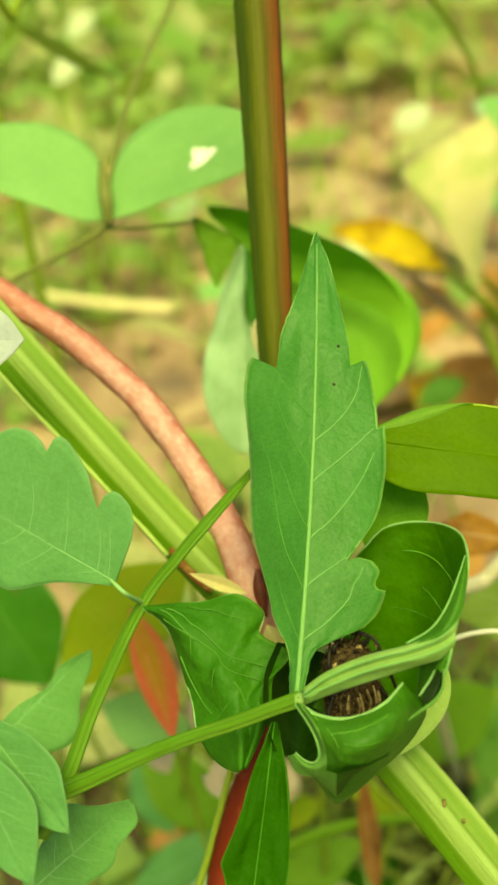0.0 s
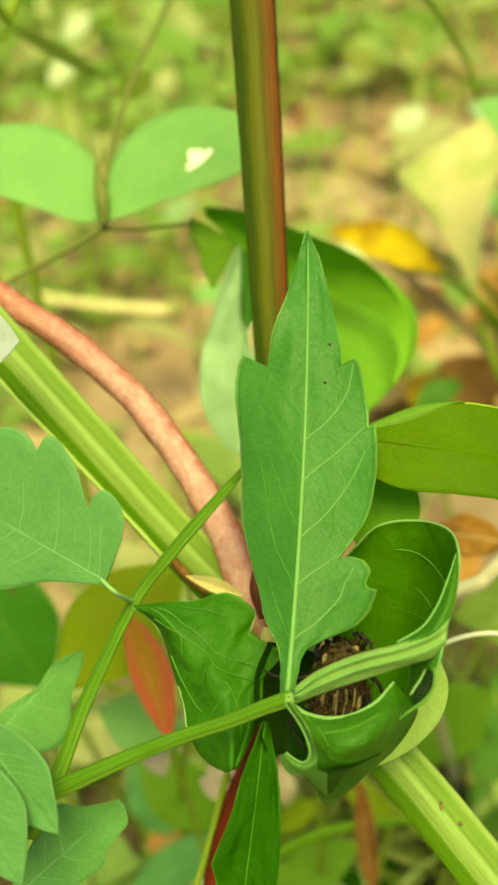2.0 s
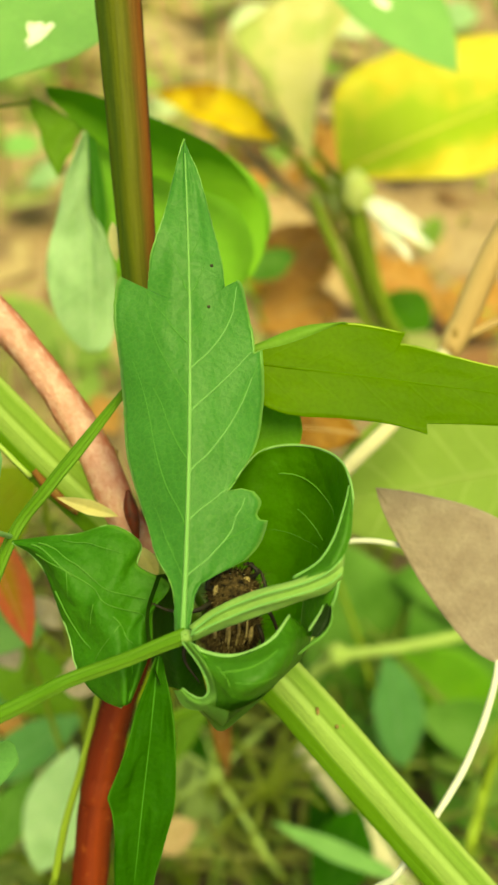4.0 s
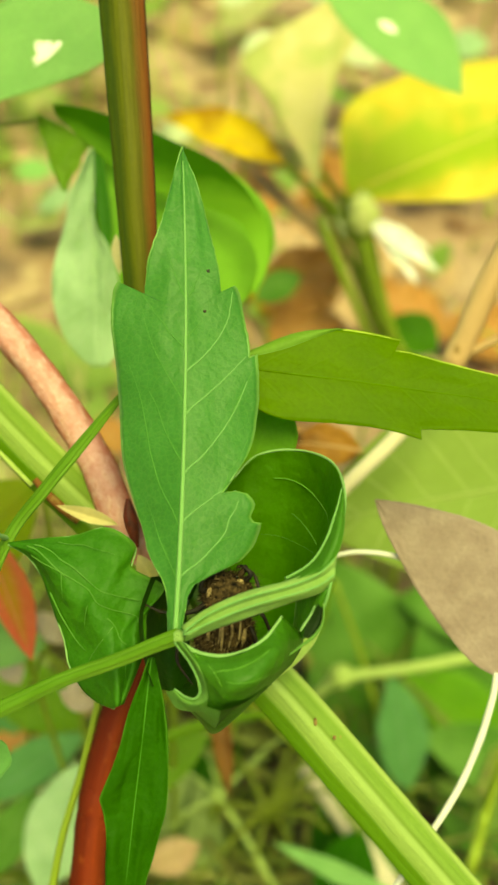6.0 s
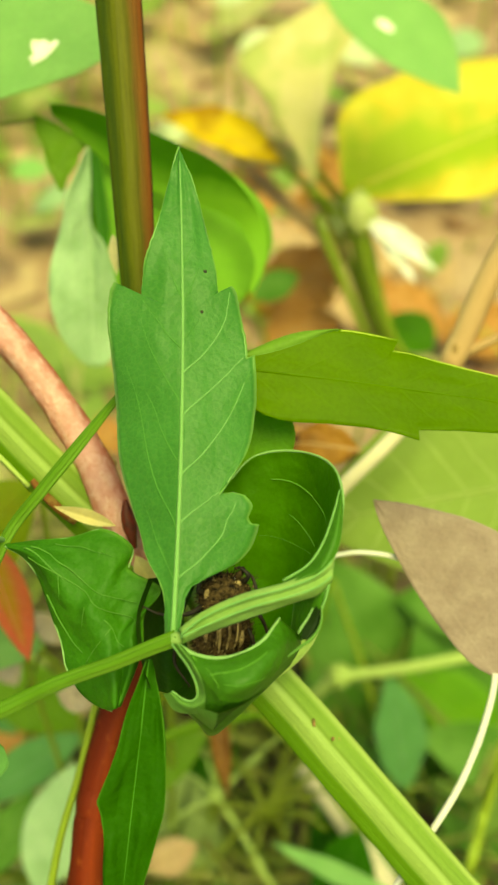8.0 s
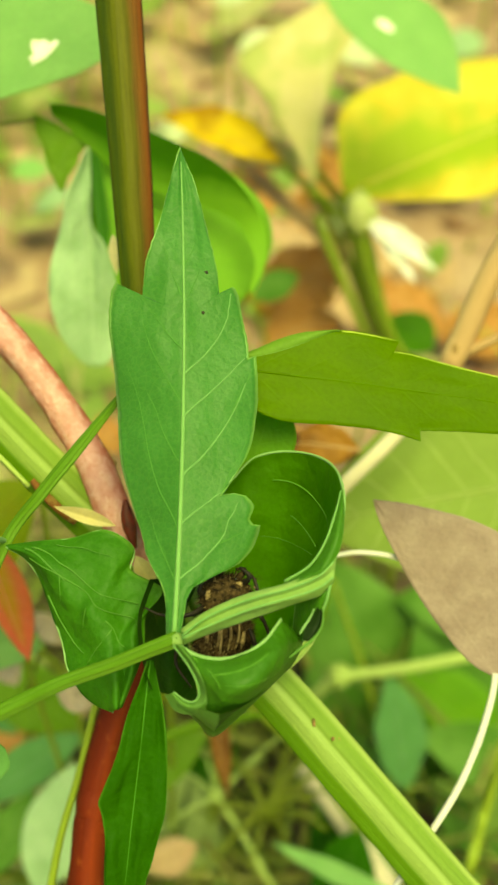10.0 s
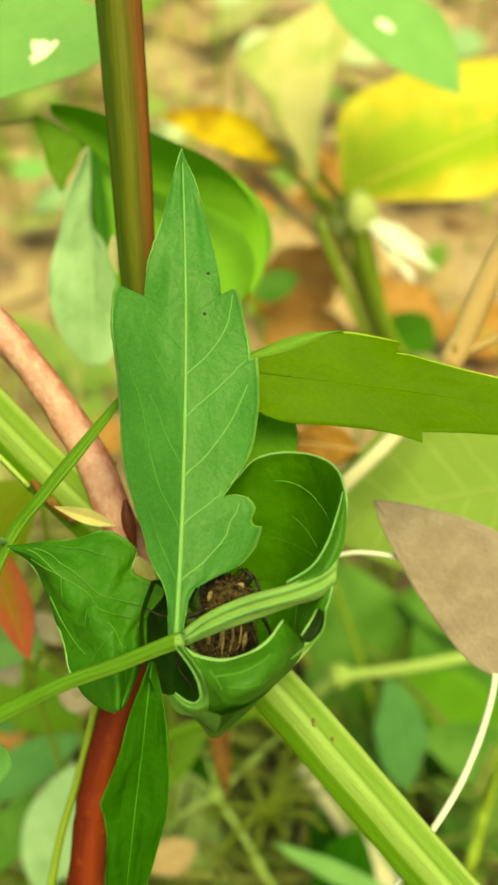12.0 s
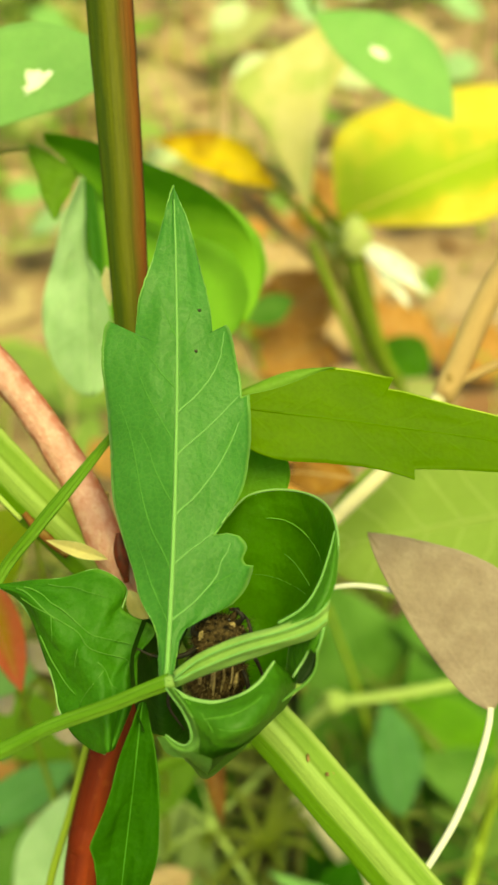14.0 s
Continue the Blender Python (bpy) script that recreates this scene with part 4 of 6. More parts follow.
    part("rim_band", sheet([
        [(0.0043, 0.1050, 0.3387), (0.0076, 0.1061, 0.3406), (0.0096, 0.1082, 0.3428), (0.0110, 0.1116, 0.3447), (0.0119, 0.1152, 0.3453)],
        [(0.0051, 0.1033, 0.3401), (0.0087, 0.1043, 0.3418), (0.0106, 0.1069, 0.3437), (0.0116, 0.1109, 0.3454), (0.0121, 0.1152, 0.3455)],
        [(0.0059, 0.1033, 0.3395), (0.0096, 0.1042, 0.3411), (0.0115, 0.1071, 0.3430), (0.0122, 0.1115, 0.3448), (0.0122, 0.1155, 0.3453)],
    ], 12, 34, 0.0004), M_POUCH, cup, "green turned-out edge")
    part("rim", tube([(0.0043, 0.1049, 0.3389), (0.0076, 0.1060, 0.3408), (0.0096, 0.1081, 0.3430), (0.0110, 0.1115, 0.3449), (0.0119, 0.1151, 0.3455)], [0.00018, 0.00012], 8, 40, bumps=0.3), M_RIB, cup, "pale inner rim")
    part("rim", tube([(0.0105, 0.1049, 0.3406), (0.0097, 0.1026, 0.3378), (0.0082, 0.1016, 0.3335), (0.0068, 0.1025, 0.3299)], [0.00020, 0.00016], 8, 30, bumps=0.3), M_RIB, flap, "pale edge")
    # added sheet: the shade in the slit is painted near-black
    gap = part("dark_strip", sheet([
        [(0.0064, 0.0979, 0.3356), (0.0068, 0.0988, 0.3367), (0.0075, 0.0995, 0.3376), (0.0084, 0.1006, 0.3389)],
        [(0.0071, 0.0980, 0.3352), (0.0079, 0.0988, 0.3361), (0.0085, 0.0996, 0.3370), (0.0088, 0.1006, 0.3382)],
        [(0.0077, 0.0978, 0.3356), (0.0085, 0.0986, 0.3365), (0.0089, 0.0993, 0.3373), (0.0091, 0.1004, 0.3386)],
    ], 10, 14, 0.0001), M_GAPSHADE, cup, "near-black sheet painted as the shade between folded edges")
    part("rim", tube([(0.0080, 0.1003, 0.3388), (0.0074, 0.0995, 0.3378), (0.0066, 0.0987, 0.3369), (0.0061, 0.0982, 0.3363), (0.0064, 0.0978, 0.3358)], [0.00006, 0.00012, 0.00016, 0.00010], 8, 30, bumps=0.4), M_GREYVEIN, gap, "pale edge")
    part("rim", tube([(0.0091, 0.1005, 0.3390), (0.0091, 0.0993, 0.3376), (0.0087, 0.0985, 0.3367), (0.0078, 0.0978, 0.3358), (0.0064, 0.0971, 0.3350), (0.0048, 0.0963, 0.3340), (0.0036, 0.0955, 0.3330), (0.0028, 0.0946, 0.3321)], [0.00008, 0.00014, 0.00018, 0.00024, 0.00020, 0.00010], 8, 44, bumps=0.4), M_HOOK, gap, "pale curled edge")
    # leaflet folded into a pouch below
    fold = [
        [(-0.0092, 0.1002, 0.3314), (-0.0070, 0.0985, 0.3318), (-0.0040, 0.0972, 0.3325), (-0.0008, 0.0977, 0.3331), (0.0017, 0.0994, 0.3335), (0.0039, 0.1032, 0.3334)],
        [(-0.0087, 0.0989, 0.3310), (-0.0064, 0.0962, 0.3320), (-0.0029, 0.0944, 0.3335), (0.0004, 0.0948, 0.3343), (0.0034, 0.0980, 0.3334), (0.0056, 0.1036, 0.3307)],
        [(-0.0075, 0.0974, 0.3296), (-0.0054, 0.0944, 0.3311), (-0.0026, 0.0923, 0.3326), (0.0005, 0.0930, 0.3329), (0.0036, 0.0971, 0.3309), (0.0068, 0.1037, 0.3278)],
        [(-0.0065, 0.0959, 0.3271), (-0.0053, 0.0941, 0.3280), (-0.0034, 0.0926, 0.3291), (-0.0005, 0.0939, 0.3285), (0.0025, 0.0985, 0.3262), (0.0055, 0.1033, 0.3242)],
        [(-0.0074, 0.0964, 0.3245), (-0.0062, 0.0955, 0.3242), (-0.0039, 0.0948, 0.3241), (-0.0010, 0.0963, 0.3236), (0.0016, 0.1002, 0.3221), (0.0046, 0.1046, 0.3210)],
        [(-0.0095, 0.0997, 0.3199), (-0.0074, 0.0995, 0.3166), (-0.0055, 0.0995, 0.3134), (-0.0029, 0.1005, 0.3147), (0.0002, 0.1024, 0.3168), (0.0031, 0.1055, 0.3174)],
    ]
    pouch = part("pouch_leaflet", sheet(fold, 36, 40, 0.0005), M_POUCH, ob, "leaflet folded forward into a pouch")
    md = pouch.modifiers.new("thickness", "SOLIDIFY")
    md.thickness, md.offset = 0.0003, 0.0
    part("rim", tube([(-0.0092, 0.1001, 0.3316), (-0.0070, 0.0984, 0.3319), (-0.0040, 0.0971, 0.3327), (-0.0008, 0.0976, 0.3332), (0.0017, 0.0993, 0.3337), (0.0039, 0.1031, 0.3336)], [0.00034, 0.00022], 8, 40, bumps=0.3), M_GREYVEIN, pouch, "pale edge of the pouch")
    for way, r in ((((0.27, 0.26), (0.34, 0.22), (0.46, 0.20), (0.57, 0.18), (0.72, 0.15), (0.86, 0.12)), 0.00011), (((0.16, 0.05), (0.22, 0.12), (0.27, 0.20), (0.31, 0.40)), 0.00010), (((0.36, 0.34), (0.55, 0.38), (0.70, 0.40)), 0.00006)):
        part("vein", tube(on_sheet(fold, spline(way, 4 * len(way)), 0.00036), [r, r * 0.5], 6, 40), M_CUPVEIN, pouch)
    # pale and dark facets put light and shade on the tip into colour
    part("turned_tip", sheet([[(-0.0090, 0.0970, 0.3240), (-0.0040, 0.0905, 0.3301)], [(-0.0075, 0.0968, 0.3214), (-0.0043, 0.0917, 0.3265)], [(-0.0058, 0.0980, 0.3172), (-0.0050, 0.0965, 0.3184)]], 8, 10, 0.0001), M_HOOK, pouch, "lighter turned-up tip")
    part("turned_tip", sheet([[(-0.0040, 0.0905, 0.3301), (-0.0008, 0.0928, 0.3290), (0.0024, 0.0983, 0.3254)], [(-0.0043, 0.0917, 0.3265), (-0.0021, 0.0960, 0.3233), (0.0009, 0.0985, 0.3234)], [(-0.0050, 0.0965, 0.3184), (-0.0037, 0.0973, 0.3193), (-0.0003, 0.0991, 0.3209)]], 8, 12, 0.0001), M_INNERSHADE, pouch, "underside of the tip, its shade painted dark")
    part("curled_edge", sheet([
        [(-0.0100, 0.0996, 0.3326), (-0.0082, 0.0978, 0.3310), (-0.0070, 0.0962, 0.3291), (-0.0068, 0.0957, 0.3272), (-0.0076, 0.0956, 0.3259), (-0.0088, 0.0964, 0.3253), (-0.0103, 0.0980, 0.3249)],
        [(-0.0093, 0.0985, 0.3340), (-0.0073, 0.0964, 0.3325), (-0.0060, 0.0948, 0.3305), (-0.0059, 0.0944, 0.3279), (-0.0073, 0.0945, 0.3262), (-0.0091, 0.0956, 0.3256), (-0.0105, 0.0975, 0.3253)],
        [(-0.0089, 0.0990, 0.3331), (-0.0066, 0.0966, 0.3315), (-0.0053, 0.0949, 0.3298), (-0.0052, 0.0945, 0.3269), (-0.0072, 0.0948, 0.3249), (-0.0096, 0.0961, 0.3242), (-0.0111, 0.0982, 0.3243)],
        [(-0.0087, 0.0997, 0.3320), (-0.0060, 0.0971, 0.3305), (-0.0044, 0.0952, 0.3292), (-0.0042, 0.0946, 0.3263), (-0.0068, 0.0952, 0.3238), (-0.0100, 0.0967, 0.3225), (-0.0116, 0.0988, 0.3235)],
    ], 14, 40, 0.0004), M_HOOK, pouch, "pale curled edge")
    part("rim", tube([(-0.0100, 0.0995, 0.3327), (-0.0082, 0.0977, 0.3311), (-0.0070, 0.0961, 0.3293), (-0.0068, 0.0955, 0.3274), (-0.0076, 0.0955, 0.3261), (-0.0088, 0.0963, 0.3255), (-0.0103, 0.0979, 0.3251)], [0.00022, 0.00014], 8, 40, bumps=0.3), M_RIB, pouch, "pale edge of the curl")
    # shade inside the cup is painted as a dark leaf colour
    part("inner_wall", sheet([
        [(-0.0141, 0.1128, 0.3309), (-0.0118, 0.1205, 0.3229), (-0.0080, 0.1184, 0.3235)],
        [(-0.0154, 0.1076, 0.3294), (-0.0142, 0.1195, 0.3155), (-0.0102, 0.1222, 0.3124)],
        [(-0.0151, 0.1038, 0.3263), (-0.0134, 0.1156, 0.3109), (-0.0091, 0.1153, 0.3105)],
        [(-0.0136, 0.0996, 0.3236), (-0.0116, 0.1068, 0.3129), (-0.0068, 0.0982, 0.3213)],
    ], 20, 16), M_INNERSHADE, ob, "inner side of the cup, its shade painted dark")
    # curled dark leaflet at the side petiole
    side = [
        [(-0.0351, 0.1193, 0.3308), (-0.0325, 0.1185, 0.3294), (-0.0304, 0.1167, 0.3271), (-0.0292, 0.1144, 0.3254), (-0.0281, 0.1121, 0.3235), (-0.0268, 0.1096, 0.3212), (-0.0260, 0.1068, 0.3190), (-0.0239, 0.1040, 0.3173), (-0.0217, 0.1022, 0.3167), (-0.0190, 0.0999, 0.3182)],
        [(-0.0351, 0.1193, 0.3308), (-0.0317, 0.1177, 0.3309), (-0.0289, 0.1151, 0.3304), (-0.0269, 0.1132, 0.3294), (-0.0254, 0.1112, 0.3275), (-0.0246, 0.1098, 0.3241), (-0.0231, 0.1070, 0.3222), (-0.0219, 0.1042, 0.3205), (-0.0202, 0.1020, 0.3194), (-0.0187, 0.0994, 0.3191)],
        [(-0.0351, 0.1193, 0.3308), (-0.0312, 0.1179, 0.3314), (-0.0280, 0.1158, 0.3312), (-0.0254, 0.1148, 0.3306), (-0.0232, 0.1127, 0.3288), (-0.0223, 0.1091, 0.3280), (-0.0202, 0.1073, 0.3252), (-0.0199, 0.1046, 0.3233), (-0.0186, 0.1017, 0.3220), (-0.0184, 0.0992, 0.3195)],
        [(-0.0351, 0.1193, 0.3309), (-0.0307, 0.1182, 0.3317), (-0.0273, 0.1177, 0.3309), (-0.0239, 0.1168, 0.3311), (-0.0210, 0.1143, 0.3300), (-0.0207, 0.1115, 0.3283), (-0.0178, 0.1100, 0.3255), (-0.0182, 0.1066, 0.3242), (-0.0176, 0.1040, 0.3215), (-0.0182, 0.0998, 0.3190)],
        [(-0.0351, 0.1194, 0.3309), (-0.0304, 0.1191, 0.3315), (-0.0264, 0.1186, 0.3315), (-0.0223, 0.1181, 0.3326), (-0.0188, 0.1157, 0.3314), (-0.0189, 0.1135, 0.3291), (-0.0152, 0.1119, 0.3266), (-0.0164, 0.1079, 0.3259), (-0.0162, 0.1044, 0.3233), (-0.0180, 0.1000, 0.3189)],
        [(-0.0351, 0.1194, 0.3309), (-0.0301, 0.1199, 0.3313), (-0.0256, 0.1201, 0.3317), (-0.0208, 0.1203, 0.3331), (-0.0168, 0.1184, 0.3316), (-0.0172, 0.1160, 0.3295), (-0.0125, 0.1137, 0.3279), (-0.0148, 0.1107, 0.3259), (-0.0151, 0.1068, 0.3227), (-0.0178, 0.1003, 0.3188)],
    ]
    ob_d = part("leaflet", sheet(side, 44, 60, 0.0005), M_DARK, ob, "deep green crumpled leaflet with a folded-back edge")
    md = ob_d.modifiers.new("thickness", "SOLIDIFY")
    md.thickness, md.offset = 0.0003, 0.0
    for way, r in ((((0.08, 0.45), (0.18, 0.34), (0.30, 0.28), (0.45, 0.40), (0.62, 0.58), (0.78, 0.87)), 0.00013), (((0.10, 0.62), (0.18, 0.55), (0.29, 0.42), (0.45, 0.46), (0.57, 0.67), (0.65, 0.78)), 0.00012), (((0.30, 0.28), (0.34, 0.20), (0.40, 0.13)), 0.00009), (((0.13, 0.12), (0.24, 0.25), (0.34, 0.28)), 0.00012),
                   (((0.33, 0.03), (0.47, 0.06), (0.58, 0.12), (0.66, 0.18)), 0.00013), (((0.62, 0.48), (0.69, 0.50), (0.75, 0.57), (0.81, 0.68)), 0.00010), (((0.66, 0.48), (0.68, 0.32), (0.71, 0.18)), 0.00008), (((0.52, 0.37), (0.60, 0.23)), 0.00007), (((0.18, 0.85), (0.33, 0.72), (0.42, 0.80)), 0.00007)):
        part("vein", tube(on_sheet(side, spline(way, 4 * len(way)), 0.00036), [r, r * 0.4], 6, 40), M_SHADEVEIN, ob_d)
    part("margin", tube(side[0], [0.00020, 0.00014], 6, 50, bumps=0.3), M_GREYVEIN, ob_d, "pale folded edge")
    part("margin", tube(side[-1][1:6], [0.00008, 0.00012], 6, 40, bumps=0.3), M_GREYVEIN, ob_d, "pale leaf margin")
    # hanging leaflet below the cup
    lf = Leaf((-0.0137, 0.1030, 0.3254), (-0.0191, 0.0781, 0.2879), VIEW + Vector((0.25, 0, 0)), [(0, 0.01), (0.06, 0.03), (0.15, 0.057), (0.3, 0.086), (0.43, 0.096), (0.55, 0.085), (0.66, 0.07), (0.8, 0.05), (0.92, 0.02), (1, 0)],
              [(0, 0.01), (0.06, 0.025), (0.15, 0.05), (0.3, 0.078), (0.40, 0.108), (0.432, 0.115), (0.47, 0.10), (0.55, 0.08), (0.66, 0.07), (0.8, 0.05), (1, 0)], 0.1, fold=0.25, wave=0.008, nu=60, nv=10, crumple=0.02)
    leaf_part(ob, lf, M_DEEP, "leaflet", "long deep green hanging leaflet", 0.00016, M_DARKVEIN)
    # leaflet to the side, its backlit look put into the colours
    lf = Leaf((-0.0040, 0.1382, 0.3487), (0.0538, 0.1371, 0.3396), VIEW + Vector((0, 0.25, 0.25)), [(0, 0.02), (0.04, 0.06), (0.10, 0.108), (0.2, 0.135), (0.30, 0.139), (0.372, 0.137), (0.374, 0.105), (0.42, 0.103), (0.5, 0.09), (0.6, 0.075), (0.8, 0.05), (1, 0)],
              [(0, 0.08), (0.1, 0.12), (0.25, 0.115), (0.38, 0.12), (0.462, 0.135), (0.468, 0.108), (0.6, 0.09), (0.75, 0.07), (0.9, 0.03), (1, 0)], 0.5, 0.3, bend=0.02, wave=0.008, waves=2.2, nu=90, nv=10)
    ob_y = leaf_part(ob, lf, M_LIME, "leaflet", "yellow-green leaflet with toothed edges, backlit look in its colour", 0.00022, M_LIME)
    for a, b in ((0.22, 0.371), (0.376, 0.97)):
        part("margin", tube([lf.at(u, -0.995, 0.00004) for u in np.linspace(a, b, 16)], [0.00013, 0.00010], 6, 50), M_EDGE, ob_y, "pale margin with its lit look put into the colour")
    for u, sd in ((0.16, -1), (0.26, -1), (0.37, -1), (0.5, -1), (0.12, 1), (0.25, 1), (0.36, 1), (0.5, 1), (0.62, 1)):
        part("vein", lf.path([(u, 0.0), (u + 0.02, 0.3 * sd), (u + 0.05, 0.6 * sd), (u + 0.10, 0.9 * sd)], 0.00009, 0.00003, 0.00006), M_LIME, ob_y)
    wide = [(0.0, 0.6), (0.03, 0.5), (0.1, 0.43), (0.14, 0.3), (0.18, 0.12), (0.215, 0.01)]
    us = np.linspace(0.0, 0.215, 24)
    part("turned_edge", grid_mesh([[lf.at(u, -1.0 + prof(wide, u) * k / 6, 0.00012 + 0.0004 * math.sin(math.pi * k / 6)) for k in range(7)] for u in us], [[(u, 0.5 + k / 12) for k in range(7)] for u in us])[0], M_TURNED, ob_y, "folded-over greyish edge")
    leaf_part(ob, Leaf((-0.0014, 0.1316, 0.3299), (0.0042, 0.1415, 0.3418), VIEW, OVAL, OVAL, 0.2, nu=20), M_FRESH, "leaflet", "dull green leaflet behind the cup")
    # lobed greyish leaflets of the other branch
    for base, tip, sd, lab in (((-0.0378, 0.1173, 0.3374), (-0.0659, 0.1267, 0.3487), 1, "greyish green lobed leaflet"), ((-0.0513, 0.0928, 0.3357), (-0.0381, 0.0838, 0.3239), 2, "greyish green drooping leaflet"),
                               ((-0.0522, 0.0890, 0.3358), (-0.0420, 0.0783, 0.3205), 3, "greyish green drooping leaflet"), ((-0.0510, 0.0883, 0.3017), (-0.0344, 0.0973, 0.3140), 4, "pale green lobed leaflet"),
                               ((-0.0615, 0.1108, 0.3074), (-0.0466, 0.1240, 0.3173), 5, "pale green lobed leaflet")):
        if sd == 1:
            lob_l, lob_r = [(0, 0.02), (0.1, 0.06), (0.25, 0.14), (0.49, 0.28), (0.52, 0.24), (0.6, 0.26), (0.8, 0.18), (1, 0)], [(0, 0.02), (0.02, 0.2), (0.07, 0.31), (0.14, 0.36), (0.21, 0.36), (0.227, 0.33), (0.23, 0.256), (0.28, 0.31), (0.345, 0.38), (0.45, 0.44), (0.54, 0.47), (0.565, 0.45), (0.57, 0.377), (0.62, 0.41), (0.70, 0.42), (0.8, 0.37), (0.9, 0.2), (1, 0)]
        elif sd == 4:
            lob_l, lob_r = [(0, 0.02), (0.3, 0.15), (0.55, 0.23), (0.70, 0.245), (0.74, 0.19), (0.81, 0.125), (0.93, 0.06), (1, 0.02)], [(0, 0.02), (0.2, 0.14), (0.5, 0.21), (0.66, 0.215), (0.72, 0.17), (0.76, 0.155), (0.88, 0.14), (0.96, 0.11), (1, 0.02)]
        else:
            lob_l, lob_r = [(0, 0.02), (0.2, 0.08), (0.36, 0.085), (0.5, 0.05), (0.6, 0.03), (0.7, 0.06), (0.78, 0.07), (0.9, 0.04), (1, 0)], [(0, 0.02), (0.1, 0.15), (0.3, 0.32), (0.50, 0.38), (0.56, 0.35), (0.65, 0.25), (0.73, 0.18), (0.9, 0.1), (0.96, 0.06), (1, 0)]
        lf = Leaf(base, tip, VIEW + Vector((0.1 * sd - 0.3, 0, 0)), [(0, 0.02), (0.1, 0.10), (0.3, 0.22), (0.5, 0.24), (0.7, 0.17), (0.9, 0.06), (1, 0)] if sd in (2, 3) else lob_l,
                  [(0, 0.02), (0.1, 0.10), (0.3, 0.20), (0.5, 0.22), (0.7, 0.16), (0.9, 0.06), (1, 0)] if sd in (2, 3) else lob_r, 0.35 if sd in (2, 3) else 0.0, fold=0.06, wave=0.01, nu=46, nv=8, seed=sd)
        ob_g = leaf_part(ob, lf, M_GREY if sd < 4 else M_UNDER, "leaflet", lab, 0.00015, M_SOFTVEIN)
        for u, v in ((0.04, 0.85), (0.10, 0.85), (0.28, 0.85), (0.48, 0.8), (0.10, -0.8), (0.34, -0.8), (0.5, -0.8)):
            part("vein", lf.path([(u, 0.0), (u + 0.03, 0.3 * v), (u + 0.09, 0.65 * v), (u + 0.17, v)], 0.00008, 0.00003), M_SOFTVEIN, ob_g)
    part("stalklet", tube([(-0.0354, 0.1205, 0.3307), (-0.0361, 0.1158, 0.3366), (-0.0385, 0.1174, 0.3377)], [0.0004, 0.0003], 8), M_GREYVEIN, ob)
    return ob


# ---------------------------------------------------------------- the spider in its cup
def spider():
    c = Vector((-0.0036, 0.1100, 0.3267))
    ob = thing("spider", c, "small furry brown spider with tan bands crouching in a leaf cup", "spider")
    up, side, out = Vector((0.10, 0.62, 0.78)).normalized(), Vector((1, 0, -0.1)).normalized(), VIEW
    out = side.cross(up) * -1 if side.cross(up).dot(VIEW) < 0 else side.cross(up)
    turn = Matrix((side, up, out)).transposed()

    def at(x, y, z):
        return c + turn @ Vector((x, y, z)) * 0.001

    ab = part("abdomen", ball(at(-0.1, -2.6, 0.3), (0.0042, 0.0042, 0.0030), 24, turn, 0.12), M_FUR, ob, "furry brown abdomen")
    ce = part("cephalothorax", ball(at(-0.2, 2.4, 0.2), (0.0037, 0.0033, 0.0022), 20, turn, 0.12), M_FUR, ob, "brown head and chest with tan marks")
    rnd = random.Random(11)
    for i in range(7):
        x = -2.9 + 0.9 * i
        lo, hi = rnd.uniform(-4.9, -3.6), rnd.uniform(-1.6, -0.6)
        part("band", tube([at(x + rnd.uniform(-0.3, 0.3), hi, 3.3 - 0.12 * x * x), at(x * 1.05 + rnd.uniform(-0.4, 0.4), (lo + hi) / 2, 3.65 - 0.16 * x * x), at(x * 0.9 + rnd.uniform(-0.3, 0.3), lo, 3.1 - 0.2 * x * x)], [rnd.uniform(0.0001, 0.00026), rnd.uniform(0.00014, 0.00036), 0.0001], 6, 12, bumps=0.6, seed=i), M_BAND, ab, "tan stripe")
    for x, y in ((-1.6, 4.2), (1.4, 4.3), (-2.6, 2.8), (2.2, 2.6), (0, 1.4), (-0.4, 3.4), (1.0, 2.4), (-1.4, 1.6)):
        part("mark", ball(at(x, y, 1.9 - 0.1 * abs(x) - 0.25 * abs(y - 2.6)), (0.0006, 0.0008, 0.0003), 8, turn, 0.5), M_BAND, ce, "tan mark")
    for x in (-0.9, -0.3, 0.3, 0.9):
        part("eye", ball(at(x, 5.2, 1.1), (0.00028, 0.00028, 0.00028), 10), M_EYE, ce, "shiny black eye")
    for x in (-0.9, 0.9):
        part("pedipalp", tube([at(x, 4.9, 0.4), at(x * 2.0, 6.4, 1.4), at(x * 2.2, 6.6, 0.0)], [0.0005, 0.0003], 8, 14, bumps=0.3), M_FUR, ob)
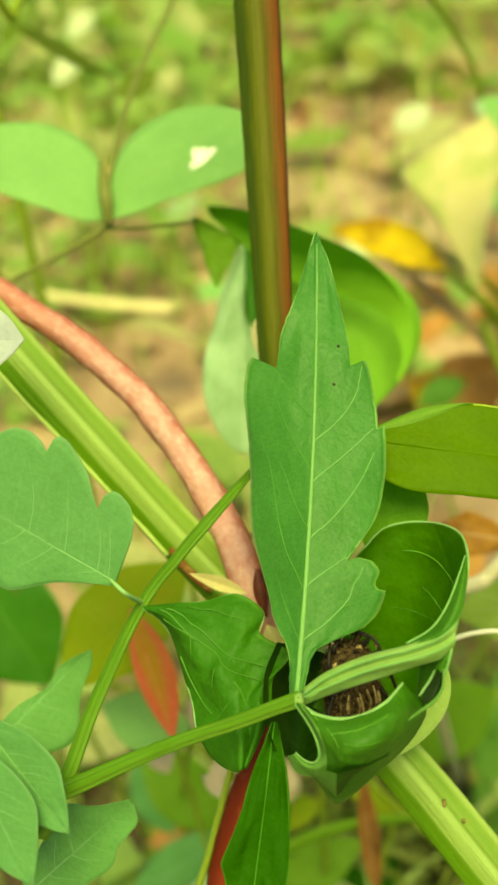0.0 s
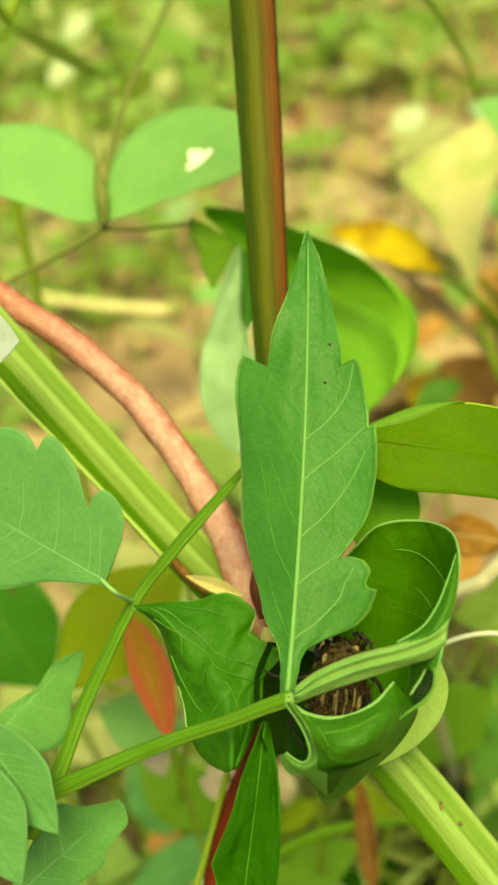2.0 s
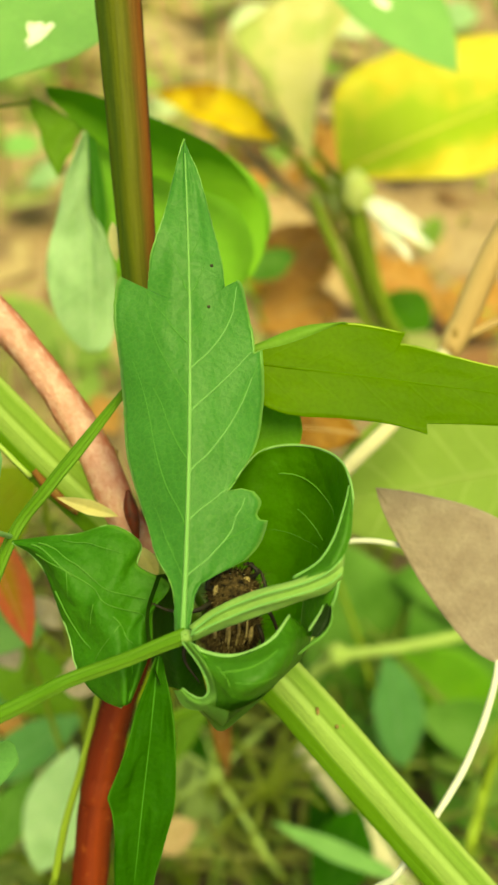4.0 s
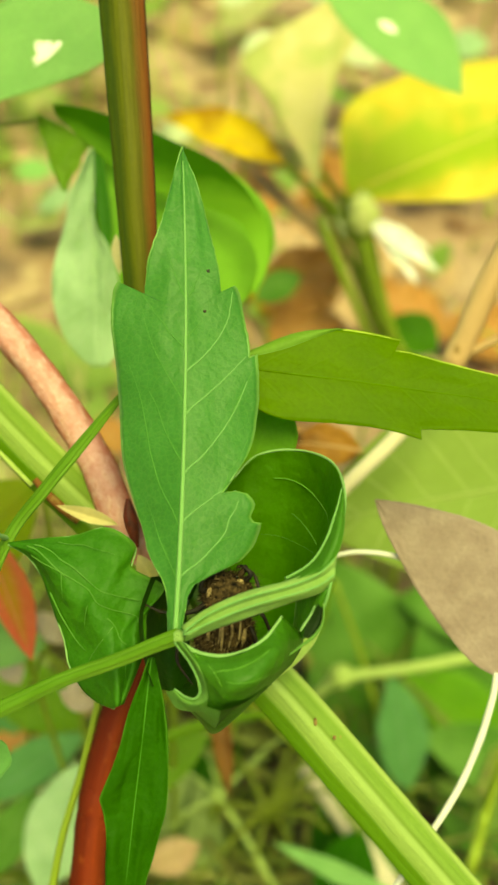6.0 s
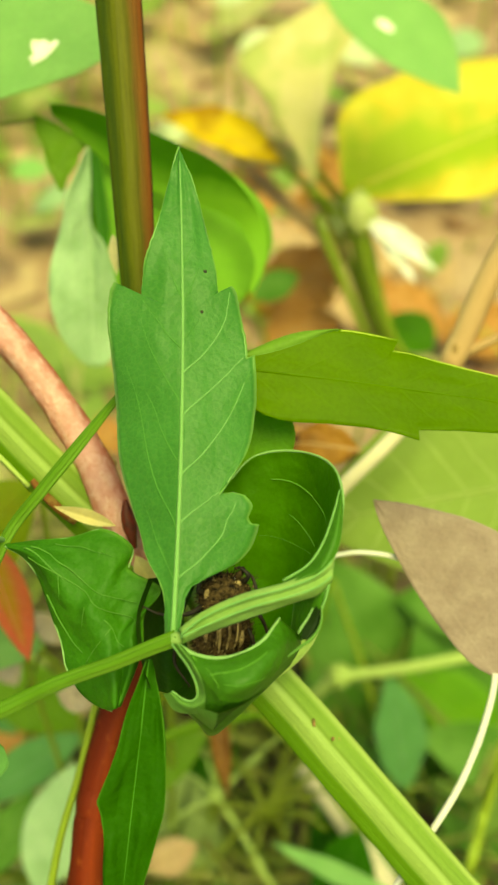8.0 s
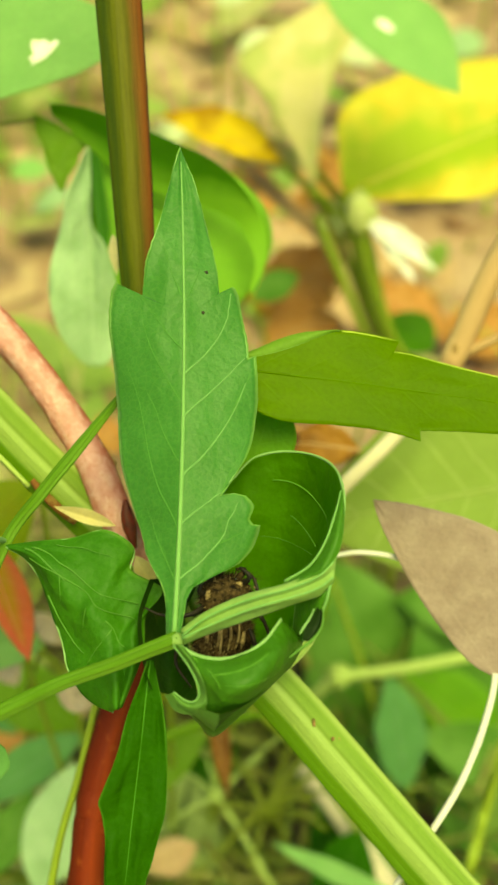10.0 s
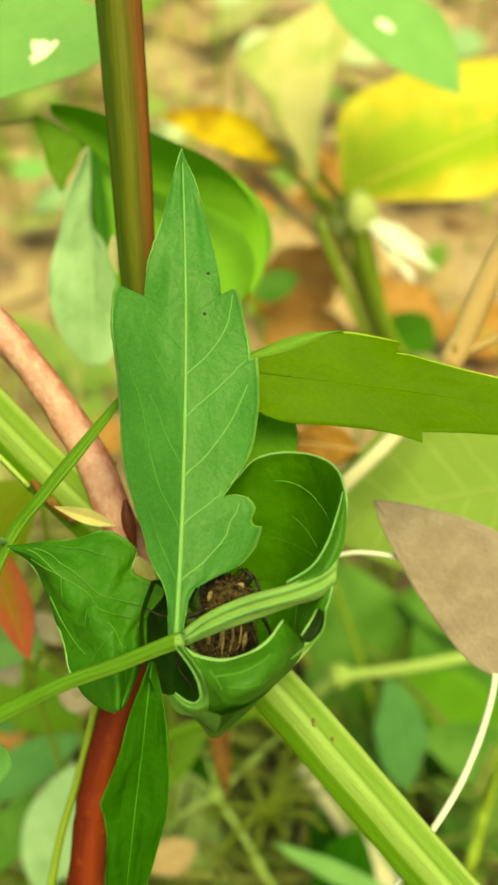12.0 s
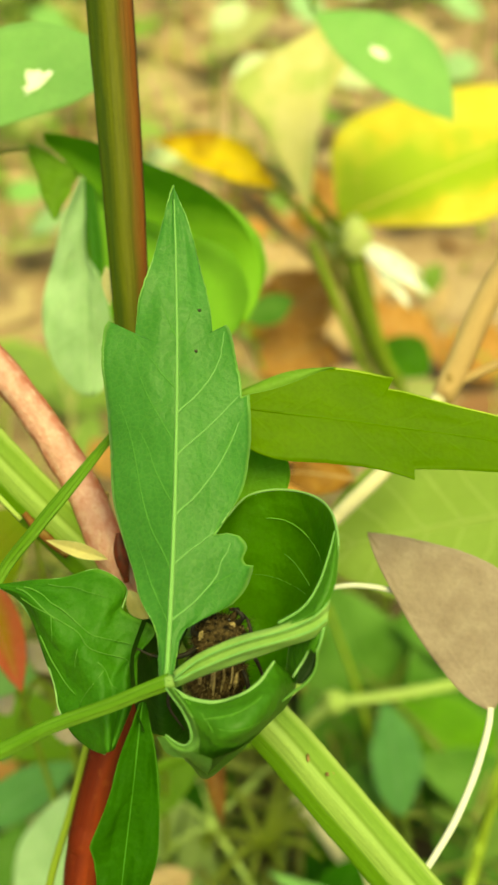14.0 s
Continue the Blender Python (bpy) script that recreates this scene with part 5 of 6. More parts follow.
    legs = (((-1.6, 4.4, 0.4), (-2.8, 5.6, 2.4), (-1.7, 6.7, 2.0), (-0.9, 6.4, 0.8)), ((-2.4, 3, 0), (-4.0, 3.4, 2.6), (-3.5, 5.4, 2.4), (-2.6, 6.4, 1.0)),
            ((-2.4, 1.6, 0), (-5.0, 0.2, 2.6), (-8.6, -0.4, 1.4), (-11.4, 0.4, 0.6)), ((-1.6, 0.8, 0), (-5.4, -3.0, 2.6), (-6.3, -6.4, 3.0), (-3.8, -9.8, 3.0)),
            ((1.6, 4.4, 0.4), (2.7, 5.8, 2.2), (1.6, 6.8, 1.8), (0.8, 6.6, 0.6)), ((2.4, 3, 0), (3.9, 3.6, 2.4), (3.4, 5.5, 2.3), (2.5, 6.4, 1.0)),
            ((2.4, 1.6, 0), (4.8, 0.4, 2.0), (6.4, -2.4, 0.4), (7.4, -4.6, -1.0)), ((1.6, 0.8, 0), (4.0, -2.6, 1.8), (4.6, -5.2, 0.4), (4.4, -7.2, -1.2)))
    for k, leg in enumerate(legs):
        p = [at(*q) for q in leg]
        l = part("leg", tube(p, [0.00036, 0.00031, 0.00023, 0.00010], 10, 24, bumps=0.3, seed=k), M_LEG, ob, "dark banded leg")
        for a, b in ((0, 1), (1, 2), (2, 3)):
            if (k + a) % 3:
                continue
            m1, m2 = p[a].lerp(p[b], 0.42), p[a].lerp(p[b], 0.6)
            part("ring", tube([m1, m1.lerp(m2, 0.5), m2], [0.00035 - 0.00005 * a, 0.00037 - 0.00005 * a, 0.00033 - 0.00005 * a], 8, 6), M_BAND, l, "tan ring")
    # fur
    V, F = [], []
    for i in range(7200):
        d = Vector((rnd.gauss(0, 1), rnd.gauss(0, 1), rnd.gauss(0, 1))).normalized()
        if i % 3:
            p = at(-0.1 + d.x * 4.1, -2.6 + d.y * 4.1, 0.3 + d.z * 2.9)
        else:
            p = at(-0.2 + d.x * 3.6, 2.4 + d.y * 3.2, 0.2 + d.z * 2.1)
        w = turn @ d
        e = p + (w + Vector((rnd.uniform(-0.5, 0.5), rnd.uniform(-0.5, 0.5), rnd.uniform(-0.5, 0.5)))) * rnd.uniform(0.0003, 0.0010)
        s = w.cross(Vector((rnd.random(), rnd.random(), rnd.random()))).normalized() * 0.00007
        k = len(V)
        V += [tuple(p - s - c), tuple(p + s - c), tuple(e - c)]
        F.append((k, k + 1, k + 2))
    for leg in legs:
        q = [at(*x) for x in leg]
        for i in range(90):
            a = rnd.randrange(3)
            p = q[a].lerp(q[a + 1], rnd.random())
            w = Vector((rnd.gauss(0, 1), rnd.gauss(0, 1), rnd.gauss(0, 1))).normalized()
            s = w.cross(Vector((rnd.random(), rnd.random(), rnd.random()))).normalized() * 0.00004
            V += [tuple(p - s - c), tuple(p + s - c), tuple(p + w * rnd.uniform(0.0009, 0.0017) - c)]
    for nm, mat, lo, hi in (("pale_fur", M_BAND, 0, 1500), ("fur", M_FUR, 1500, len(V) // 3)):
        me = bpy.data.meshes.new(nm)
        me.from_pydata(V[3 * lo:3 * hi], [], [(3 * i, 3 * i + 1, 3 * i + 2) for i in range(hi - lo)])
        me.materials.append(mat)
        o = new(nm, me)
        o.parent = ob
        tagged(o, "short bristly hairs", kind="stuff")
    return ob


# ---------------------------------------------------------------- stems close behind
def stems():
    ob = thing("upright_stem", (-0.0200, 0.0861, 0.2851), "ribbed upright plant stem, olive green turning red", "plant stem")
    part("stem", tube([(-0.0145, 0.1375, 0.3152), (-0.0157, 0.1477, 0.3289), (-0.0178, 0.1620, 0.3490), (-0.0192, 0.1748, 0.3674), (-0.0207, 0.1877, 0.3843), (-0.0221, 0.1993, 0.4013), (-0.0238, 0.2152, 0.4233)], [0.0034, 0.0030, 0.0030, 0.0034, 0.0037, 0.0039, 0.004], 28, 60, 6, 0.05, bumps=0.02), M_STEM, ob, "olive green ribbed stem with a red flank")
    part("lower_stem", tube([(-0.0145, 0.1390, 0.3169), (-0.0154, 0.1366, 0.3060), (-0.0173, 0.1330, 0.2974), (-0.0201, 0.1277, 0.2911), (-0.0229, 0.1231, 0.2856), (-0.0249, 0.1184, 0.2800), (-0.0263, 0.1138, 0.2745), (-0.0273, 0.1088, 0.2686), (-0.0279, 0.1045, 0.2634), (-0.0295, 0.0965, 0.2538), (-0.0329, 0.0779, 0.2316), (-0.05, 0.02, 0.0)], [0.0024, 0.0025, 0.0026, 0.0026, 0.0028, 0.0030, 0.0030, 0.0030, 0.0031, 0.0032, 0.0033, 0.0035], 24, 80, 5, 0.05, bumps=0.05), M_REDSTEM, ob, "dark red lower stem")
    part("node", tube([(-0.0259, 0.1153, 0.2763), (-0.0263, 0.1138, 0.2745), (-0.0267, 0.1122, 0.2727)], [0.0030, 0.00325, 0.0030], 16, 12), M_REDSTEM, ob, "ring at the joint")
    part("collar", tube([(-0.0192, 0.1337, 0.3262), (-0.0187, 0.1315, 0.3235), (-0.0178, 0.1288, 0.3204)], [0.0003, 0.0011, 0.0004], 12, 16, bumps=0.3), M_COLLAR, ob, "dark red collar of the branch")
    part("branch", tube([(-0.0843, 0.1780, 0.3648), (-0.0744, 0.1742, 0.3600), (-0.0680, 0.1721, 0.3567), (-0.0630, 0.1700, 0.3540), (-0.0574, 0.1681, 0.3514), (-0.0521, 0.1659, 0.3483), (-0.0470, 0.1633, 0.3448), (-0.0421, 0.1607, 0.3414), (-0.0387, 0.1581, 0.3382), (-0.0346, 0.1549, 0.3341), (-0.0307, 0.1508, 0.3305), (-0.0272, 0.1467, 0.3269), (-0.0240, 0.1414, 0.3238), (-0.0214, 0.1365, 0.3200), (-0.0190, 0.1345, 0.3160), (-0.0160, 0.1335, 0.3110)],
                        [0.0023, 0.0023, 0.0023, 0.0024, 0.0025, 0.0026, 0.0026, 0.0026, 0.0027, 0.0027, 0.0028, 0.0029, 0.0029, 0.0028, 0.0026, 0.0024], 24, 110, bumps=0.08), M_PINK, ob, "pinkish bark of a side branch")
    part("bract", Leaf((-0.0207, 0.1311, 0.3231), (-0.0302, 0.1323, 0.3261), VIEW, [(u, w * 0.75) for u, w in LANCE], LANCE, 0.1, bend=0.05, nu=16, fold=0.5).blade(), M_BRACT, ob, "pale dry bract")
    part("bract", Leaf((-0.0177, 0.1288, 0.3188), (-0.0146, 0.1258, 0.3152), VIEW, OVAL, OVAL, 0.1, bend=0.1, curl=0.9, nu=16, fold=0.6).blade(), M_BRACT, ob, "pale curled bract")
    part("bract", Leaf((-0.0232, 0.1761, 0.3487), (-0.0225, 0.1715, 0.3433), VIEW, LANCE, LANCE, 0.1, bend=0.1, nu=16, fold=0.4).blade(), M_BRACT, ob, "small cream bract on the stem")
    for p, r in (((-0.0218, 0.1375, 0.3152), 0.0007), ((-0.0209, 0.1406, 0.3173), 0.0009), ((-0.0224, 0.1457, 0.3234), 0.0006), ((-0.0177, 0.1632, 0.3497), 0.0004)):
        part("bud", ball(p, (r, r, r * 1.3), 10, None, 0.3), M_TAN if r > 0.0005 else M_BLACK, ob, "small dormant bud")
    ob2 = thing("thick_stalk", (0.0416, 0.0895, 0.2642), "thick ribbed light green stalk leaning across", "plant stem")
    part("stalk", tube([(0.118, -0.105, 0.0), (0.0717, 0.0656, 0.2420), (0.0414, 0.0902, 0.2666), (0.0253, 0.1028, 0.2800), (0.0145, 0.1115, 0.2889), (0.0036, 0.1208, 0.2968), (-0.0118, 0.1315, 0.3069), (-0.0229, 0.1374, 0.3155), (-0.0343, 0.1438, 0.3248), (-0.0486, 0.1515, 0.3386), (-0.0633, 0.1601, 0.3520), (-0.0783, 0.1688, 0.3658), (-0.0964, 0.1797, 0.3818)],
                       [0.0046, 0.0045, 0.0044, 0.0043, 0.0043, 0.0042, 0.0041, 0.0041, 0.0041, 0.0041, 0.0041, 0.0041, 0.0040], 90, 150, 15, 0.006, bumps=0.02, facets=5, facet_at=0.24), M_STALK, ob2, "ribbed green stalk")
    part("scar", ball((0.0103, 0.1138, 0.2965), (0.0003, 0.0008, 0.0003), 8, None, 0.6), M_SCAR, ob2, "small brown scar")
    part("scar", ball((0.0133, 0.1120, 0.2948), (0.0003, 0.0004, 0.0003), 8, None, 0.6), M_SCAR, ob2, "small brown scar")
    part("runner", tube([(-0.0346, 0.1393, 0.3253), (-0.0316, 0.1370, 0.3228), (-0.0276, 0.1348, 0.3202)], [0.0005, 0.0008, 0.0005], 8, bumps=0.3), M_RUNNER, ob2, "reddish thin runner along the stalk")
    part("side_rib", tube([(-0.0703, 0.1592, 0.3546), (-0.0601, 0.1529, 0.3458), (-0.0532, 0.1491, 0.3400), (-0.0453, 0.1448, 0.3330), (-0.0352, 0.1390, 0.3242)], [0.0003, 0.0004], 8, 40, bumps=0.3), M_PALESTEM, ob2, "pale raised rib along the stalk")
    for p, r in (((0.0142, 0.1130, 0.2935), 0.00035), ((0.0095, 0.1172, 0.2968), 0.0003)):
        part("scar", ball(p, (r, r * 1.6, r), 8, None, 0.6), M_SCAR, ob2, "small brown scar")
    ob3 = thing("thin_stem", (-0.0358, 0.0989, 0.2568), "thin green weed stem", "plant stem")
    part("stem", tube([(-0.0259, 0.1253, 0.2881), (-0.0290, 0.1169, 0.2782), (-0.0321, 0.1101, 0.2700), (-0.0340, 0.1039, 0.2627), (-0.0358, 0.0977, 0.2553), (-0.06, 0.2, 0.015)], [0.0006, 0.0008], 10), M_BGSTEM, ob3)


def rounded_leaf():
    ob = thing("rounded_leaf", (-0.0173, 0.2099, 0.3034), "rounded fresh green leaf with a turned-down edge, shade painted in", "leaf")
    leaf_part(ob, Leaf((-0.0118, 0.2095, 0.3014), (-0.0308, 0.2356, 0.3418), VIEW + Vector((0.2, 0, 0.3)), [(0, 0), (0.2, 0.16), (0.5, 0.24), (0.8, 0.14), (1, 0)], [(0, 0), (0.08, 0.27), (0.2, 0.46), (0.35, 0.52), (0.5, 0.48), (0.65, 0.38), (0.8, 0.25), (0.92, 0.11), (1, 0)], 0.1, curl=-0.1, nu=40), M_SUNLEAF, "blade", "fresh green blade", 0.0004)
    part("turned_edge", sheet([
        [(-0.0412, 0.2304, 0.3481), (-0.0348, 0.2280, 0.3484), (-0.0265, 0.2245, 0.3473), (-0.0161, 0.2218, 0.3441), (-0.0065, 0.2197, 0.3400), (-0.0003, 0.2188, 0.3334), (0.0032, 0.2178, 0.3260), (0.0035, 0.2138, 0.3198), (0.0006, 0.2097, 0.3148)],
        [(-0.0413, 0.2314, 0.3461), (-0.0341, 0.2285, 0.3442), (-0.0260, 0.2245, 0.3411), (-0.0164, 0.2218, 0.3379), (-0.0073, 0.2203, 0.3345), (-0.0013, 0.2194, 0.3303), (0.0018, 0.2175, 0.3247), (0.0025, 0.2139, 0.3194), (0.0004, 0.2102, 0.3150)],
        [(-0.0411, 0.2325, 0.3444), (-0.0336, 0.2282, 0.3393), (-0.0257, 0.2241, 0.3344), (-0.0168, 0.2221, 0.3312), (-0.0084, 0.2213, 0.3287), (-0.0025, 0.2198, 0.3264), (0.0002, 0.2170, 0.3228), (0.0013, 0.2141, 0.3191), (0.0001, 0.2109, 0.3152)],
    ], 14, 50, 0.0003), M_EDGESHADE, ob, "folded edge with its shade painted in")
    leaf_part(ob, Leaf((-0.0333, 0.2254, 0.3406), (-0.0330, 0.2011, 0.3023), VIEW + Vector((0.1, 0, 0.5)), [(0, 0.004), (0.1, 0.008), (0.36, 0.014), (0.43, 0.062), (0.536, 0.098), (0.66, 0.116), (0.87, 0.11), (0.97, 0.077), (1, 0.03)], [(0, 0.006), (0.2, 0.094), (0.38, 0.147), (0.536, 0.19), (0.716, 0.188), (0.87, 0.134), (0.97, 0.06), (1, 0.02)], 0.0, fold=0.1, curl=0.7, wave=0.04, waves=1.3, nu=50, nv=10, crumple=0.035), M_PALELEAF, "hanging_part", "pale hanging underside", 0.0003, M_PALELEAF)
    leaf_part(ob, Leaf((-0.0330, 0.2296, 0.3402), (-0.0304, 0.2154, 0.3217), VIEW, [(0, 0.04), (0.3, 0.06), (0.7, 0.07), (0.9, 0.05), (1, 0)], [(0, 0.04), (0.3, 0.05), (0.7, 0.05), (0.9, 0.03), (1, 0)], 0.0, fold=0.3, nu=20), M_DARK, "dark_strip", "dark green inner fold")
    leaf_part(ob, Leaf((-0.0453, 0.2346, 0.3438), (-0.0395, 0.2224, 0.3324), VIEW + Vector((0, 0, 0.3)), [(0, 0.02), (0.12, 0.12), (0.25, 0.25), (0.38, 0.36), (0.5, 0.50), (0.56, 0.47), (0.66, 0.33), (0.75, 0.28), (0.88, 0.13), (1, 0.02)], [(0, 0.02), (0.2, 0.05), (0.35, 0.03), (0.6, 0.05), (1, 0.02)], 0.0, wave=0.02, nu=34, crumple=0.05), M_BLADE, "ragged_part", "ragged light green scrap")
    part("stalk", tube([(-0.0118, 0.2095, 0.3014), (-0.0140, 0.2027, 0.2839), (-0.0190, 0.1958, 0.2477), (-0.03, 0.24, 0.01)], [0.0008, 0.0012], 10), M_BGSTEM, ob)
# ---------------------------------------------------------------- plants further back
def down(p, dx=0.0, dy=0.02):
    return (p[0] + dx, p[1] + dy, 0.004)


def spotted_plant():
    base = (-0.0642, 0.2300, 0.3458)
    ob = thing("paired_leaf_weed", down(base), "weed with paired smooth round leaves, one with a white patch", "weed")
    leaf_part(ob, Leaf(base, (-0.1036, 0.2364, 0.3613), VIEW + Vector((0, 0.2, 0.5)), [(0, 0), (0.08, 0.06), (0.3, 0.10), (0.6, 0.12), (0.85, 0.08), (1, 0)], [(0, 0), (0.05, 0.12), (0.2, 0.31), (0.4, 0.39), (0.6, 0.37), (0.8, 0.25), (1, 0)], 0.0, bend=0.03, nu=30), M_SMOOTH, "leaf", "smooth fresh green leaf")
    lf = Leaf((-0.0629, 0.2282, 0.3464), (-0.0270, 0.2371, 0.3638), VIEW + Vector((0, 0.2, 0.5)), [(0, 0), (0.05, 0.16), (0.15, 0.34), (0.3, 0.44), (0.5, 0.44), (0.7, 0.36), (0.88, 0.19), (1, 0)], [(0, 0), (0.1, 0.05), (0.3, 0.11), (0.55, 0.18), (0.75, 0.215), (0.9, 0.17), (1, 0)], 0.0, bend=0.03, nu=36)
    ob_l = leaf_part(ob, lf, M_SMOOTH, "leaf", "smooth fresh green leaf with sun glare painted on")
    # the glare is a flat white piece laid on the leaf
    part("patch", patch_on(lf, 0.60, 0.02, 0.11, 0.20, 4), M_GLARE, ob_l, "white sun glare painted as a patch")
    part("stem", tube([(-0.0643, 0.2301, 0.3468), (-0.0647, 0.2289, 0.3444), (-0.0748, 0.2260, 0.3393), (-0.0872, 0.2236, 0.3338), (-0.1031, 0.2208, 0.3253), down(base, -0.05)], [0.0010, 0.0008, 0.0006, 0.0006, 0.0007, 0.0009], 10, 40), M_TWIG, ob)
    part("side_stem", tube([(-0.0640, 0.2289, 0.3441), (-0.0555, 0.2301, 0.3434), (-0.0449, 0.2324, 0.3437)], [0.0006, 0.0004], 8), M_TWIG, ob)
    part("leaf_base", tube([(-0.0631, 0.2270, 0.3462), (-0.0636, 0.2295, 0.3519), (-0.0658, 0.2369, 0.3564)], [0.0009, 0.0015, 0.0005], 10, 24), M_TWIG, ob, "thick green leaf base")
    part("top_stem", tube([(-0.0643, 0.2318, 0.3447), (-0.0664, 0.2502, 0.3528), (-0.0671, 0.2726, 0.3590), (-0.0645, 0.2902, 0.3664), (-0.0607, 0.3085, 0.3743), (-0.0581, 0.3192, 0.3804)], [0.0009, 0.0006], 8, 30), M_TWIG, ob)
    ob = thing("olive_shoot", down((-0.1081, 0.3071, 0.3680)), "blurred olive weed shoot with narrow leaves", "weed")
    part("stem", tube([(-0.0945, 0.2980, 0.3868), (-0.0991, 0.2901, 0.3764), (-0.1050, 0.2812, 0.3649), down((-0.1081, 0.3071, 0.3680))], [0.0013, 0.0016], 8), M_BGSTEM, ob)
    leaf_part(ob, Leaf((-0.1211, 0.3483, 0.3604), (-0.1057, 0.4023, 0.3273), VIEW, [(u, w * 0.55) for u, w in LANCE], [(u, w * 0.55) for u, w in LANCE], 0.1, nu=18), M_OLIVE, "leaf", "narrow olive leaf")
    leaf_part(ob, Leaf((-0.0885, 0.3407, 0.3395), (-0.077, 0.3465, 0.3448), VIEW, OVAL, OVAL, 0.1, nu=18), M_OLIVE, "leaf", "small olive leaf")
    part("twig", tube([(-0.0922, 0.3453, 0.3438), (-0.0884, 0.3434, 0.3399), (-0.0835, 0.3455, 0.3416)], [0.0008, 0.0005], 8), M_TWIG, ob)


def weed(name, label, leaves, foot, stem_r=0.0016, material=None, category="weed"):
    """A weed: leaves (base, tip, widths left and right, material, facing) on stalks that meet at its foot."""
    foot = Vector(foot)
    ob = thing(name, foot, label, category)
    for k, (base, tip, wl, wr, mat, face) in enumerate(leaves):
        scale_l = wl if isinstance(wl, list) else [(u, w * wl / 0.32) for u, w in OVAL]
        scale_r = wr if isinstance(wr, list) else [(u, w * wr / 0.32) for u, w in OVAL]
        leaf_part(ob, Leaf(base, tip, VIEW + Vector(face), scale_l, scale_r, 0.15, bend=0.04, fold=0.12, wave=0.012, nu=30, nv=6, seed=k), mat, "leaf", "", stem_r * 0.3, mat)
        b = Vector(base)
        part("stalk", tube([b, b.lerp(foot, 0.35) + Vector((0, 0, 0.012)), b.lerp(foot, 0.75), foot], [stem_r * 0.6, stem_r * 0.8, stem_r, stem_r * 1.1], 8, 20), material or M_BGSTEM, ob)
    return ob


def behind():
    ob = thing("spotted_twig", (0.0217, 0.3661, 0.3263), "green pointed leaf with a white spot on a thin twig", "leaf")
    lf = Leaf((0.0217, 0.3661, 0.3263), (0.0627, 0.3330, 0.3055), VIEW + Vector((0, 0.2, 0.4)), [(u, w * 0.94) for u, w in OVAL], [(u, w * 0.5) for u, w in OVAL], 0.15, bend=0.04, nu=30)
    ob_l = leaf_part(ob, lf, M_SMOOTH, "leaf", "smooth green leaf")
    part("twig", tube([(0.0217, 0.3661, 0.3263), (0.0162, 0.3557, 0.3449), (-0.0028, 0.3085, 0.3821), (-0.0231, 0.2096, 0.4135)], [0.0008, 0.0012], 8, 30), M_BGSTEM, ob)
    part("patch", patch_on(lf, 0.44, -0.06, 0.055, 0.14, 6), M_GLARE, ob_l, "small sun glare painted as a white spot")
    weed("yellowing_weed", "yellowing weed with cream, ochre and lime leaves",
         [((0.0227, 0.3711, 0.2544), (0.0302, 0.4245, 0.3025), [(0, 0), (0.2, 0.13), (0.4, 0.30), (0.55, 0.44), (0.66, 0.36), (0.85, 0.16), (1, 0.03)], [(0, 0), (0.4, 0.02), (0.6, 0.06), (0.75, 0.13), (0.9, 0.12), (1, 0.03)], M_CREAM, (-0.2, 0, 0.2)), ((0.0122, 0.3952, 0.2520), (-0.0331, 0.4160, 0.2612), 0.10, 0.22, M_OCHRE, (0, 0, 0.5)),
          ((0.0342, 0.3789, 0.2481), (0.1262, 0.4112, 0.2711), [(0, 0.03), (0.03, 0.22), (0.1, 0.31), (0.3, 0.33), (0.6, 0.28), (0.85, 0.15), (1, 0)], [(0, 0), (0.1, 0.09), (0.3, 0.21), (0.55, 0.24), (0.8, 0.16), (1, 0)], M_YELLOW, (0, 0.1, 0.4)), ((0.0252, 0.4030, 0.2458), (-0.0241, 0.4240, 0.2553), 0.18, 0.1, M_CREAM, (0, 0, 0.6))], (0.0649, 0.4215, 0.1434), 0.0022, M_BGSTEM)
    ob = thing("flower_bud", (0.0463, 0.3786, 0.1856), "pale cream flower bud on an olive stalk", "flower")
    part("calyx", ball((0.0399, 0.3746, 0.2430), (0.0056, 0.0052, 0.0070), 16, None, 0.45), M_CALYX, ob, "pale green calyx")
    for k, (base, tip, w) in enumerate((((0.0415, 0.3727, 0.2408), (0.0670, 0.3567, 0.2295), 1.15), ((0.0423, 0.3730, 0.2411), (0.0601, 0.3579, 0.2231), 1.1), ((0.0427, 0.3735, 0.2417), (0.0650, 0.3683, 0.2309), 1.0))):
        leaf_part(ob, Leaf(base, tip, VIEW + Vector((0.3 * k - 0.3, 0, 0.3)), [(u, x * w * 0.5) for u, x in LANCE], [(u, x * w * 0.5) for u, x in LANCE], 0.1, bend=0.06, fold=0.3, wave=0.03, nu=16), M_PETAL, "petal", "cream petal")
    part("stalk", tube([(0.0397, 0.3771, 0.2429), (0.0433, 0.3726, 0.2250), (0.0540, 0.3718, 0.1930), (0.0645, 0.3802, 0.1563), (0.07, 0.40, 0.01)], [0.0020, 0.0020, 0.0021, 0.0022, 0.0022], 10), M_BGSTEM, ob)
    part("stalk", tube([(0.0247, 0.3832, 0.2377), (0.0348, 0.3771, 0.2149), (0.0463, 0.3786, 0.1856), (0.0588, 0.3851, 0.1466), (0.065, 0.41, 0.01)], [0.0016, 0.0018, 0.0019, 0.002, 0.002], 10), M_BGSTEM, ob)
    part("stalk", tube([(-0.0048, 0.4334, 0.2354), (0.0109, 0.4142, 0.2280), (0.0252, 0.3887, 0.2287), (0.0341, 0.3856, 0.2172)], [0.0022, 0.003], 10), M_TAN, ob)
